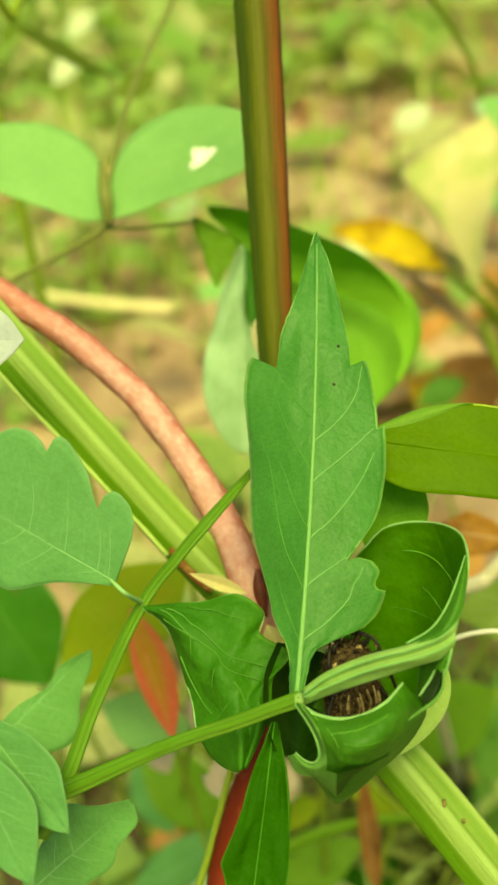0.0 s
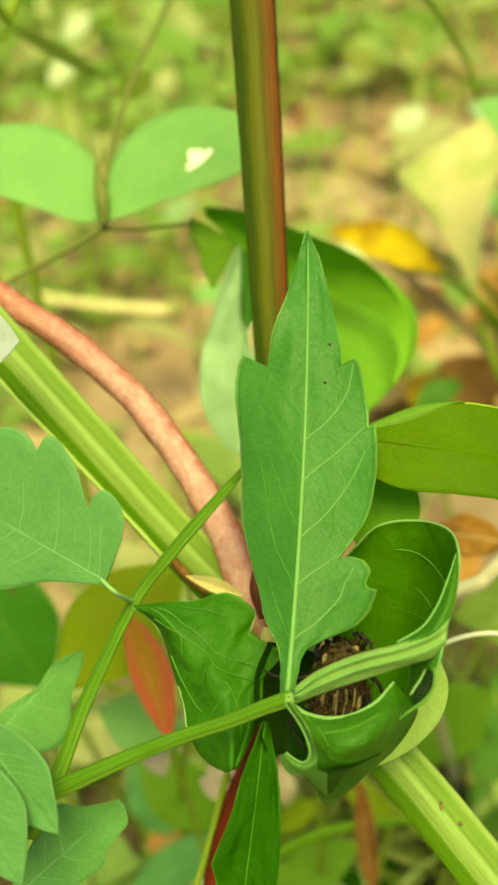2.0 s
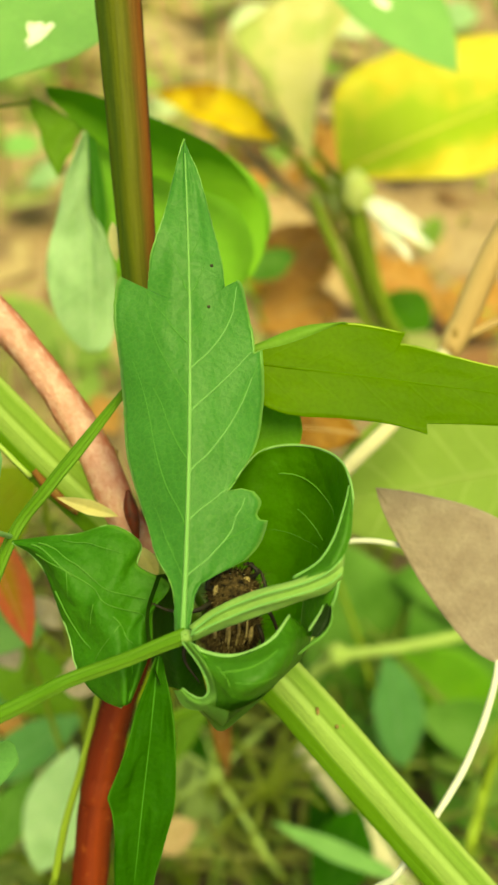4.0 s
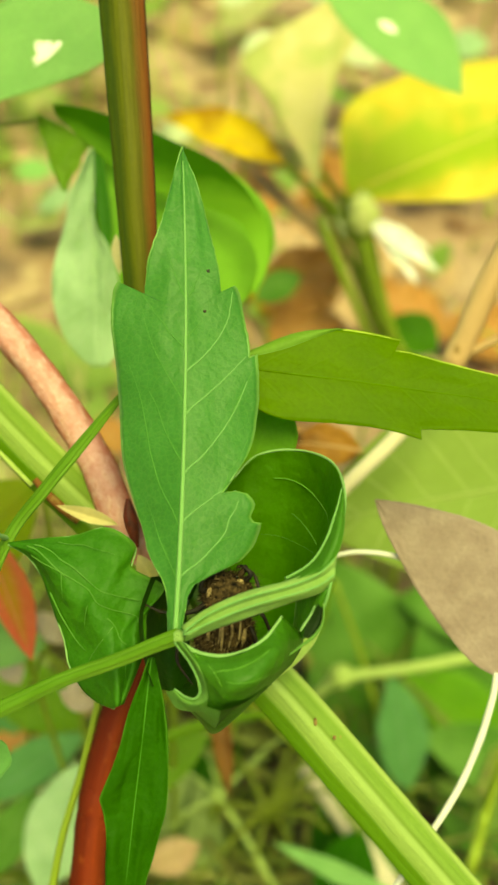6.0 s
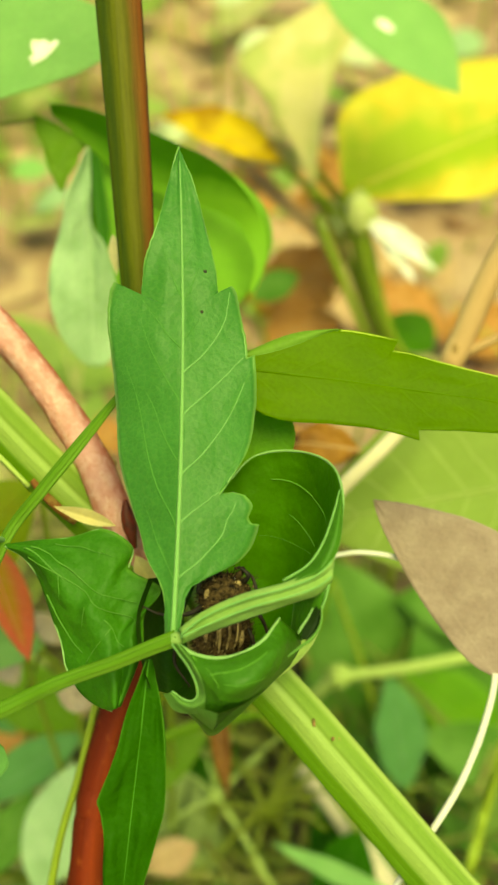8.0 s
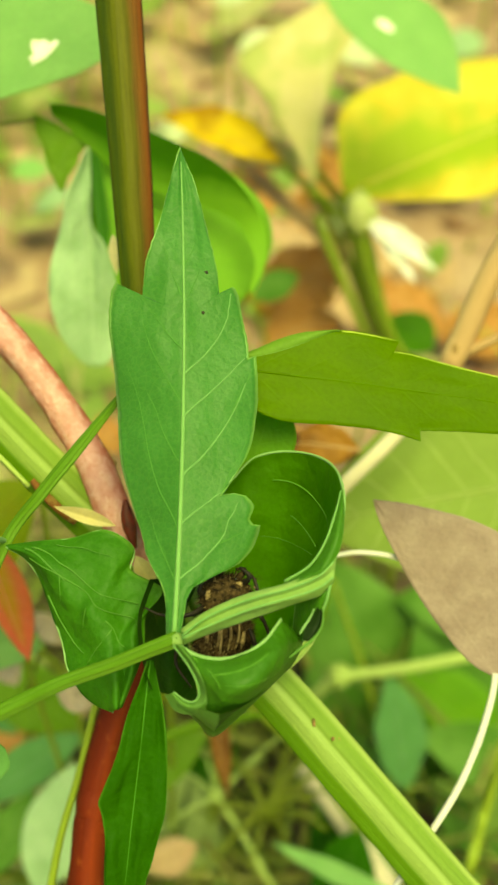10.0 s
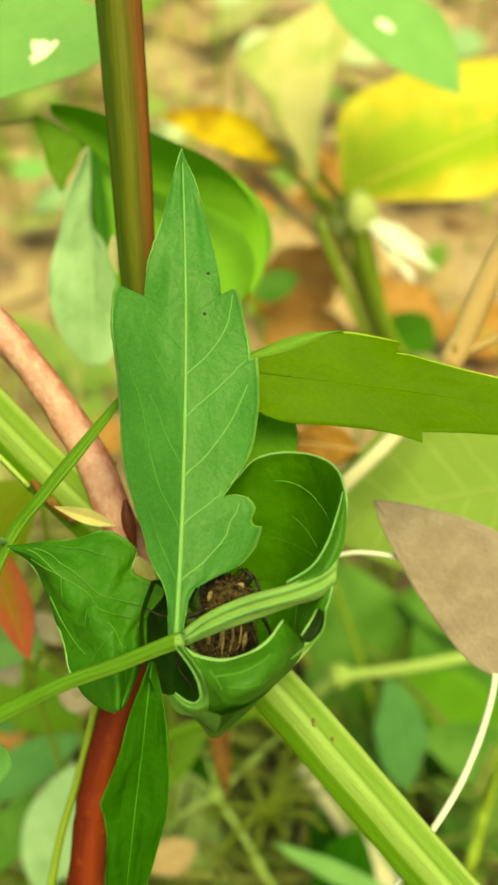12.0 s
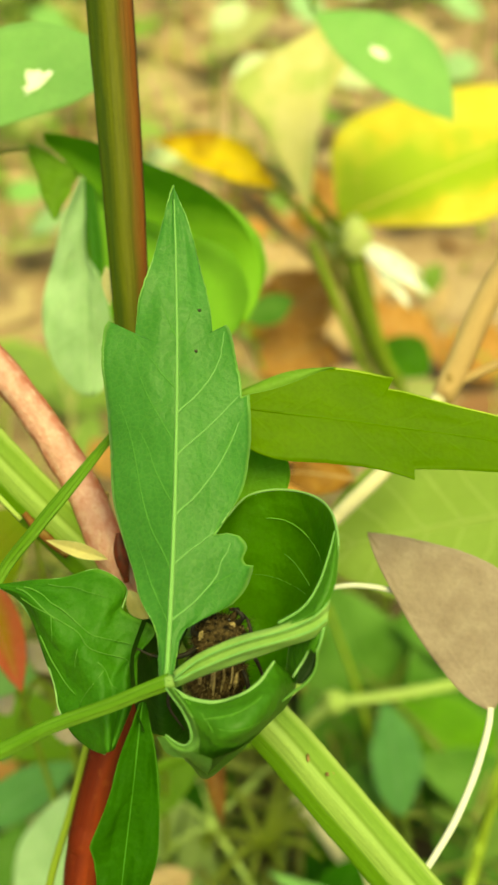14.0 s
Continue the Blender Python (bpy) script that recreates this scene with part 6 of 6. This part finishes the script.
    for k, (b, t) in enumerate((((0.0022, 0.4177, 0.1700), (0.0399, 0.4261, 0.1955)), ((-0.0028, 0.4489, 0.1760), (0.0287, 0.4131, 0.1644)), ((0.0383, 0.4177, 0.1700), (0.0044, 0.3921, 0.1705)), ((0.0287, 0.3867, 0.1330), (0.0070, 0.3728, 0.1164)), ((-0.0648, 0.3906, 0.1377), (-0.0552, 0.3798, 0.1247)), ((-0.0357, 0.2133, 0.0820), (-0.0175, 0.2183, 0.0879)), ((-0.0751, 0.2595, 0.1059), (-0.0549, 0.2624, 0.1093)), ((-0.0933, 0.2520, 0.0969), (-0.0767, 0.2546, 0.1000)))):
        o = thing("dead_leaf", b, "curled rust-brown dead leaf", "dead leaf", "dead leaves")
        leaf_part(o, Leaf(b, t, VIEW + Vector((0.4 * (k % 2), 0, 0.4)), OVAL, OVAL, 0.2, bend=0.1, curl=0.6, wave=0.03, nu=20, seed=k, crumple=0.07), (M_RUST, M_OCHRE, M_RUST, M_RUST, M_RUST, M_STRAWLEAF, M_STRAWLEAF, M_RUST)[k], "blade", "", 0.0005, M_TAN)
    rnd = random.Random(52)
    for k in range(28):
        x, y = rnd.uniform(-0.03, 0.13), rnd.uniform(0.60, 0.84)
        b = Vector((x, y, height(x, y) + rnd.uniform(0.006, 0.03)))
        a = rnd.uniform(0, 6.28)
        t = b + Vector((math.cos(a), math.sin(a), rnd.uniform(-0.1, 0.5))) * rnd.uniform(0.035, 0.075)
        o = thing("dead_leaf", b, ("curled rust-brown dead leaf on the soil", "crumpled tan dead leaf on the soil", "curled orange-brown dead leaf on the soil")[k % 3], "dead leaf", "dead leaves")
        leaf_part(o, Leaf(b, t, VIEW + Vector((rnd.uniform(-0.5, 0.5), 0, 0.5)), OVAL, OVAL, 0.2, bend=0.12, curl=0.7, wave=0.04, nu=18, seed=k, crumple=0.06), (M_RUST, M_STRAWLEAF, (M_RUSSET, M_STRAWLEAF)[k % 2])[k % 3], "blade", "", 0.0006, M_TAN)
    o = thing("dead_leaf", (0.0249, 0.1979, 0.2813), "orange-brown curled dead leaf caught behind the cup", "dead leaf", "dead leaves")
    leaf_part(o, Leaf((0.0249, 0.1979, 0.2813), (0.0080, 0.1991, 0.2828), VIEW + Vector((0.3, 0, 0.4)), [(u, w * 0.9) for u, w in OVAL], [(u, w * 0.9) for u, w in OVAL], 0.2, bend=0.1, curl=0.8, wave=0.03, nu=20, seed=3, crumple=0.06), M_BROWNLEAF, "blade", "", 0.0004, M_TAN)
    ob = thing("tan_twig", (0.0094, 0.2328, 0.2140), "tan woody twig with a reddish knot", "twig")
    part("wood", tube([(0.0577, 0.2183, 0.3291), (0.0504, 0.2100, 0.3191), (0.0430, 0.1994, 0.3064), (0.0412, 0.1977, 0.3045)], [0.0026, 0.0027, 0.0027, 0.0022], 12, 30, bumps=0.10), M_TAN, ob)
    part("lower_wood", tube([(0.0422, 0.1986, 0.3055), (0.0359, 0.1929, 0.2988), (0.0294, 0.1878, 0.2927), (0.0196, 0.1823, 0.2846), (0.0074, 0.1830, 0.2636), (0.0215, 0.3600, 0.0000)], [0.0018, 0.0017, 0.0016, 0.0016, 0.0016, 0.002], 12, 50, bumps=0.05), M_PALEWOOD, ob, "bleached cream lower wood")
    part("knot", ball((0.0429, 0.1984, 0.3074), (0.0011, 0.0011, 0.0022), 12, None, 0.5), M_SCAR, ob, "reddish knot")
    part("side_twig", tube([(0.0431, 0.1994, 0.3064), (0.0483, 0.2007, 0.3081), (0.0577, 0.2035, 0.3114)], [0.0012, 0.0008], 8), M_TAN, ob)
    weed("broad_leaf_weed", "broad light green leaf with parallel veins", [((0.0845, 0.2030, 0.2719), (0.0131, 0.1889, 0.2675), 0.26, 0.30, M_BROAD, (0, 0, 0.3))], (0.12, 0.24, 0.0), 0.002)
    ob = thing("mauve_leaf", (0.0402, 0.1212, 0.2988), "drying mauve-brown leaf on a pale wiry stalk", "leaf")
    leaf_part(ob, Leaf((0.0402, 0.1212, 0.2988), (0.0204, 0.1410, 0.3194), VIEW + Vector((-0.2, 0, 0.3)), [(0, 0.01), (0.1, 0.06), (0.3, 0.085), (0.5, 0.085), (0.75, 0.06), (0.92, 0.03), (1, 0)], [(0, 0.02), (0.06, 0.14), (0.2, 0.32), (0.35, 0.41), (0.5, 0.40), (0.65, 0.32), (0.8, 0.2), (0.92, 0.09), (1, 0)], 0.05, bend=0.02, wave=0.006, nu=40), M_MAUVE, "blade", "mauve-brown blade")
    part("stalk", tube([(0.0400, 0.1215, 0.2992), (0.0395, 0.1193, 0.2966), (0.0375, 0.1149, 0.2913), (0.0340, 0.1096, 0.2850), (0.0289, 0.1043, 0.2787), (0.0237, 0.0992, 0.2726), (0.0149, 0.0928, 0.2573), (0.03, 0.15, 0.01)], [0.0005, 0.00055, 0.0006, 0.0006, 0.00056, 0.00056, 0.0007, 0.001], 10, 50, bumps=0.12), M_STRAW, ob, "pale wiry stalk")
    ob = thing("dry_tendril", (0.0134, 0.1404, 0.3062), "thin pale dry tendril", "tendril")
    part("fibre", tube([(0.0076, 0.1392, 0.3048), (0.0141, 0.1379, 0.3095), (0.0195, 0.1369, 0.3113), (0.0258, 0.1353, 0.3110), (0.0330, 0.1346, 0.3055)], [0.0004, 0.0005], 8), M_STRAW, ob)
    ob = thing("jointed_stalk", (0.0326, 0.2683, 0.1163), "pale green weed stalk with a swollen joint", "weed")
    part("joint", ball((0.0326, 0.2680, 0.1160), (0.0044, 0.0042, 0.0042), 14, None, 0.5), M_PALESTEM, ob, "swollen joint")
    part("stalk", tube([(0.0326, 0.2680, 0.1160), (0.0524, 0.2694, 0.1177), (0.0808, 0.2728, 0.1217), (0.1132, 0.2774, 0.1271), (0.26, 0.40, 0.02)], [0.0019, 0.0022], 10), M_PALESTEM, ob)
    part("stalk", tube([(0.0326, 0.2680, 0.1160), (0.0247, 0.2700, 0.1028), (0.0131, 0.2788, 0.0667), (0.02, 0.33, 0.0)], [0.0022, 0.0022], 10), M_PALESTEM, ob)
    ob = thing("side_stalk", (0.0519, 0.1503, 0.1623), "light green upright weed stalk", "weed")
    part("stalk", tube([(0.0707, 0.1911, 0.2111), (0.0642, 0.1781, 0.1956), (0.0599, 0.1679, 0.1834), (0.0555, 0.1577, 0.1712), (0.075, 0.22, 0.01)], [0.0014, 0.0016], 10), M_BGSTEM, ob)
    part("fork", tube([(0.0603, 0.1688, 0.1845), (0.0624, 0.1715, 0.1955), (0.0670, 0.1731, 0.2051)], [0.0012, 0.0008], 8), M_BGSTEM, ob)
    for k, (b, t, wl, wr, m) in enumerate((((0.0769, 0.2845, 0.0112), (0.0333, 0.3378, 0.1058), 0.26, 0.26, M_WEED), ((0.0969, 0.2731, 0.0287), (0.0723, 0.3271, 0.1087), 0.2, 0.24, M_WEED), ((0.0574, 0.2473, 0.0758), (0.0500, 0.2683, 0.1163), 0.2, 0.22, M_GREY), ((0.1018, 0.2746, 0.0616), (0.0574, 0.2945, 0.0854), 0.2, 0.28, M_FRESH),
                                           ((0.1101, 0.2558, 0.0703), (0.0634, 0.2667, 0.0833), 0.22, 0.25, M_WEED), ((0.0353, 0.2418, 0.0225), (0.0432, 0.2728, 0.0750), 0.26, 0.26, M_WEED), ((0.1151, 0.3102, 0.1040), (0.0587, 0.3199, 0.1000), 0.26, 0.22, M_WEED), ((0.0828, 0.2208, 0.0597), (0.0322, 0.2312, 0.0721), 0.12, 0.14, M_WEED), ((0.0499, 0.2910, -0.0121), (0.0298, 0.3104, 0.0109), 0.3, 0.3, M_WEED), ((0.0995, 0.2475, 0.0293), (0.0729, 0.2646, 0.0497), 0.26, 0.26, M_WEED), ((0.0950, 0.3136, 0.0148), (0.1150, 0.3345, 0.0397), 0.3, 0.3, M_FRESH), ((0.0466, 0.3340, 0.0080), (0.0674, 0.3625, 0.0419), 0.3, 0.3, M_WEED), ((0.0574, 0.2404, 0.0208), (0.0796, 0.2532, 0.0361), 0.3, 0.3, M_WEED), ((0.0934, 0.3374, 0.0120), (0.1143, 0.3675, 0.0479), 0.34, 0.3, M_WEED))):
        tagged(weed("broad_weed", "broad dark green weed leaf on a short stalk", [(b, t, wl, wr, m, (0.2 * (k % 3) - 0.2, 0, 0.3))], down(b, 0.01, 0.03), 0.0016), group="weeds behind the stalk")
    ob = thing("wiry_weed", (-0.0108, 0.2286, 0.1001), "wiry pale weed with spreading thin stems", "weed")
    for p in ((-0.0301, 0.2353, 0.1081), (-0.0160, 0.2447, 0.1038), (0.0059, 0.2494, 0.0938), (0.0164, 0.2620, 0.0933), (-0.0272, 0.2214, 0.0916), (-0.0397, 0.2231, 0.0781)):
        part("stem", tube([(-0.0108, 0.2286, 0.1001), Vector((-0.0108, 0.2286, 0.1001)).lerp(Vector(p), 0.5) + Vector((0, 0, 0.004)), p], [0.0007, 0.0004], 8), M_PALESTEM, ob)
    part("stem", tube([(-0.0108, 0.2286, 0.1001), (-0.0021, 0.2202, 0.0901), (0.0079, 0.2093, 0.0771), (0.02, 0.24, 0.0)], [0.0010, 0.0013], 8), M_PALESTEM, ob)
    ob = thing("dry_stick", (0.0480, 0.2078, 0.0753), "pale dry stick lying on the weeds", "stick")
    part("wood", tube([(0.0200, 0.2468, 0.0907), (0.0314, 0.2308, 0.0872), (0.0422, 0.2140, 0.0827), (0.0576, 0.1991, 0.0650)], [0.0036, 0.0042], 12, bumps=0.1), M_PALEWOOD, ob)
    ob = thing("dry_stick", (-0.1568, 0.6301, 0.1181), "pale dry straw lying on the weeds", "stick")
    part("wood", tube([(-0.2453, 0.6366, 0.1262), (-0.1999, 0.6301, 0.1216), (-0.1551, 0.6298, 0.1171)], [0.0026, 0.0036], 10, bumps=0.25), M_CANE, ob)
    weed("pale_weed", "pale greyish weed leaves", [((-0.0603, 0.1714, 0.1409), (-0.0491, 0.1949, 0.1689), 0.22, 0.30, M_PALELEAF, (0, 0, 0.4)), ((-0.0795, 0.1840, 0.1247), (-0.0643, 0.2013, 0.1454), 0.2, 0.2, M_WEED, (0, 0, 0.4)), ((-0.0835, 0.2048, 0.1341), (-0.0505, 0.2182, 0.1500), 0.2, 0.16, M_GREY, (0, 0, 0.4))], (-0.07, 0.24, 0.0), 0.0014)
    weed("bright_weed", "fresh green low weed", [((-0.0817, 0.2350, 0.1699), (-0.0537, 0.2254, 0.1430), 0.2, 0.3, M_BLADE, (0, 0, 0.5)), ((-0.0794, 0.2545, 0.0995), (-0.0975, 0.2689, 0.1263), 0.3, 0.3, M_GREY, (0, 0, 0.3)), ((-0.1133, 0.2454, 0.2048), (-0.1340, 0.2580, 0.2296), 0.3, 0.3, M_WEED, (0, 0, 0.3))], (-0.02, 0.30, 0.0), 0.0014)
    weed("shaded_weed", "deep green weed leaf in the shade of other leaves", [((-0.122, 0.2335, 0.2439), (-0.0983, 0.2168, 0.2121), 0.36, 0.36, M_DARK, (0, 0, 0.2)), ((-0.0487, 0.1809, 0.235), (-0.07, 0.1817, 0.2425), 0.34, 0.28, M_SMOOTH, (0, 0, 0.2))], (-0.10, 0.30, 0.0), 0.0012)
    weed("turning_leaf_weed", "weed with red and olive-yellow turning leaves", [((-0.0555, 0.1733, 0.2807), (-0.0452, 0.1557, 0.2604), 0.17, 0.12, M_RED, (0.3, 0, 0.3)), ((-0.0454, 0.1879, 0.2813), (-0.0731, 0.1691, 0.2613), 0.26, 0.30, M_TURN, (0, 0, 0.4))], (-0.05, 0.22, 0.0), 0.0010)
    ob = thing("pale_leaf", (-0.0014, 0.1133, 0.3033), "pale underside of a small oval leaf on the stalk", "leaf")
    leaf_part(ob, Leaf((-0.0039, 0.1132, 0.3039), (0.0094, 0.1252, 0.3178), VIEW, [(0, 0), (0.2, 0.06), (0.5, 0.12), (0.8, 0.06), (1, 0)], [(0, 0), (0.1, 0.10), (0.3, 0.22), (0.5, 0.275), (0.7, 0.265), (0.9, 0.15), (1, 0)], 0.1, curl=0.3, nu=24), M_PALEUNDER, "blade", "pale green blade", 0.0003)
    part("stalk", tube([(-0.0015, 0.1133, 0.3034), (-0.0040, 0.1162, 0.3084), (-0.0092, 0.1213, 0.3174)], [0.0005, 0.0006], 8), M_PETIOLE, ob)
    weed("silvery_leaf_weed", "silvery grey rounded leaf", [((-0.0639, 0.1385, 0.3657), (-0.0524, 0.1400, 0.3646), 0.42, 0.42, M_GREYLEAF, (0, 0, 0))], (-0.12, 0.10, 0.0), 0.0008)
    # highlights among the far weeds, painted as whitish leaves
    for p, q in (((-0.2515, 0.7654, 0.2200), (-0.2345, 0.7785, 0.2345)), ((-0.2578, 0.8334, 0.2322), (-0.2397, 0.8473, 0.2477)), ((-0.0210, 0.7798, 0.1745), (0.0017, 0.7916, 0.1854)), ((-0.0076, 0.7288, 0.1518), (0.0213, 0.7428, 0.1684))):
        weed("glint_weed", "weed leaf with its highlight painted as pale colour", [(p, q, 0.36, 0.36, M_WHITISH, (0, 0, 0.6))], down(p, 0.0, 0.03), 0.0016)
    # more highlights put into pale leaf colours
    rnd = random.Random(33)
    for k in range(16):
        b = Vector((rnd.uniform(-0.26, 0.30), rnd.uniform(0.72, 1.25), rnd.uniform(0.03, 0.09)))
        a = rnd.uniform(0, 6.28)
        t = b + Vector((math.cos(a), math.sin(a), rnd.uniform(-0.2, 0.5))) * rnd.uniform(0.028, 0.05)
        tagged(weed("glint_weed", "weed leaf with its highlight painted as pale colour", [(b, t, 0.34, 0.34, (M_PALELEAF, M_SMOOTH, M_WHITISH)[k % 3], (rnd.uniform(-0.4, 0.4), 0, 0.8))], down(b, 0.0, 0.02), 0.0016), group="far weeds")
    ob = thing("fan_weed", (0.0056, 0.2251, 0.0960), "low yellowish green weed with stems fanning out", "weed")
    for p, r in (((0.0314, 0.2422, 0.1008), 0.0014), ((0.0235, 0.2473, 0.1068), 0.0014), ((0.0160, 0.2546, 0.1000), 0.0013), ((-0.0091, 0.2447, 0.1038), 0.0013), ((0.0229, 0.2276, 0.0990), 0.0012), ((0.0261, 0.2159, 0.1005), 0.0011), ((-0.0077, 0.2122, 0.0962), 0.0011), ((0.0007, 0.2059, 0.0965), 0.0010), ((-0.0175, 0.2251, 0.0960), 0.0010), ((0.0139, 0.2098, 0.0933), 0.0009), ((-0.0185, 0.1997, 0.0969), 0.0009), ((0.0349, 0.2330, 0.0976), 0.0008)):
        part("stem", tube([(0.0056, 0.2251, 0.0960), Vector((0.0056, 0.2251, 0.0960)).lerp(Vector(p), 0.5) + Vector((0.001, 0, 0.005)), p], [r, r * 0.5], 8), M_FANSTEM, ob)
    part("stem", tube([(0.0056, 0.2251, 0.0960), (0.010, 0.26, 0.03), (0.012, 0.27, 0.0)], [0.0016, 0.002], 8), M_FANSTEM, ob)
    weed("grass_blade", "broad light green grass blade", [((0.0484, 0.1848, 0.1101), (0.0070, 0.2023, 0.1154), 0.07, 0.07, M_SMOOTH, (0, 0, 0.3))], (0.06, 0.20, 0.0), 0.0012, None, "grass")
    for b, t, w in (((-0.0427, 0.1636, 0.2405), (-0.0342, 0.1615, 0.2379), 0.6), ((-0.0355, 0.1716, 0.2345), (-0.0431, 0.1710, 0.2338), 0.8), ((-0.0551, 0.2018, 0.2238), (-0.0464, 0.1967, 0.2177), 0.7), ((-0.0645, 0.1958, 0.2166), (-0.0594, 0.1898, 0.2094), 1.0)):
        o = thing("dead_leaf", b, "bleached curled scrap of dead leaf", "dead leaf", "dead leaves")
        leaf_part(o, Leaf(b, t, VIEW + Vector((0.2, 0, 0.5)), [(u, x * w) for u, x in OVAL], OVAL, 0.2, bend=0.12, curl=0.8, wave=0.04, nu=18, crumple=0.07), M_BLEACHED, "blade")
    # low weeds whose shade is put into a dark leaf green
    rnd = random.Random(21)
    for k, (px, tip) in enumerate((((-0.0313, 0.2617, 0.0463), (-0.0048, 0.2834, 0.0566)), ((0.0218, 0.1903, 0.0856), (0.0384, 0.2214, 0.0916)), ((0.0423, 0.2156, 0.0535), (0.0247, 0.2420, 0.0695)))):
        tagged(weed("shaded_weed", "small weed leaf close to the ground, its shade painted dark", [(px, tip, 0.26 + 0.1 * rnd.random(), 0.24 + 0.1 * rnd.random(), M_DEEP, (rnd.uniform(-0.4, 0.4), 0, rnd.uniform(0, 0.6)))], down(px, 0.01, 0.02), 0.0013), group="low weeds")
    ob = thing("dead_leaf", (-0.0431, 0.2612, 0.1349), "bleached curled dead leaf lying between low weeds", "leaf")
    leaf_part(ob, Leaf((-0.0431, 0.2612, 0.1349), (-0.0408, 0.2530, 0.1219), VIEW + Vector((0.2, 0, 0.3)), [(u, w * 0.9) for u, w in OVAL], [(u, w * 0.9) for u, w in OVAL], 0.2, bend=0.1, curl=0.6, wave=0.03, nu=18, seed=4, crumple=0.05), M_BLEACHED, "blade", "", 0.0004, M_TAN)
    weed("lime_weed", "broad lime green weed leaf close to the ground", [((-0.0482, 0.2537, 0.1070), (-0.0297, 0.2617, 0.1136), 0.26, 0.22, M_TURN, (0, 0, 0.4))], (-0.0482, 0.2837, 0.0), 0.0014)
    ob = thing("grass_blade", (-0.0151, 0.1860, 0.1967), "light green arching grass blade over low weeds", "grass")
    part("blade", sheet([[(-0.0325, 0.1804, 0.1934), (-0.0237, 0.1842, 0.1966), (-0.0151, 0.1869, 0.1980), (-0.0066, 0.1889, 0.1986), (0.0041, 0.1904, 0.1977)], [(-0.0324, 0.1790, 0.1930), (-0.0236, 0.1826, 0.1960), (-0.0151, 0.1853, 0.1975), (-0.0065, 0.1875, 0.1982), (0.0041, 0.1893, 0.1979)], [(-0.0326, 0.1792, 0.1899), (-0.0238, 0.1829, 0.1929), (-0.0152, 0.1858, 0.1947), (-0.0066, 0.1879, 0.1954), (0.0041, 0.1902, 0.1957)]], 6, 30), M_BLADE, ob)
    weed("lime_weed", "broad lime green weed leaf close to the ground", [((-0.0421, 0.2089, 0.1297), (-0.0131, 0.2235, 0.1431), 0.24, 0.20, M_BLADE, (0, 0, 0.4)), ((-0.0032, 0.2364, 0.1412), (-0.0191, 0.2382, 0.1484), 0.2, 0.2, M_TURN, (0, 0, 0.4))], (-0.0231, 0.2407, 0.0), 0.0014)
    weed("olive_leaf_weed", "brown withered leaf strip and an olive leaf", [((-0.0099, 0.1943, 0.2078), (-0.0058, 0.1764, 0.1798), 0.09, 0.07, M_RUSSET, (0, 0, 0)), ((0.0292, 0.2842, 0.1486), (-0.0016, 0.2821, 0.1180), 0.3, 0.3, M_BLADE, (0, 0, 0.4))], (0.07, 0.24, 0.0), 0.0014)
    weed("small_leaf_weed", "small dark green weed leaf over dead leaves", [((0.0009, 0.3886, 0.1975), (0.0197, 0.3950, 0.2051), 0.3, 0.3, M_WEED, (0, 0, 0.5)), ((0.0576, 0.4010, 0.1812), (0.0761, 0.3921, 0.1705), 0.4, 0.4, M_CUP, (0, 0, 0.5))], (0.04, 0.42, 0.0), 0.0012)


compound = compound_leaf()
spinner = spider()
stems()
rounded_leaf()
spotted_plant()
behind()


def motions():
    """The near leaf sways with the air, and the spider with it; the spider also turns early on."""
    b, c = compound.location.copy(), spinner.location.copy()
    walk(compound, [(t, pose(b.x + x, b.y + y, b.z + z)) for t, x, y, z in SWAY])
    turns = {0.0: (9, 30), 0.5: (8, 29), 1.0: (8, 27), 1.5: (4, 14)}
    walk(spinner, [(t, pose(c.x + x, c.y + y, c.z + z, turns.get(t, (0, 0))[0], 0, turns.get(t, (0, 0))[1])) for t, x, y, z in SWAY])


motions()
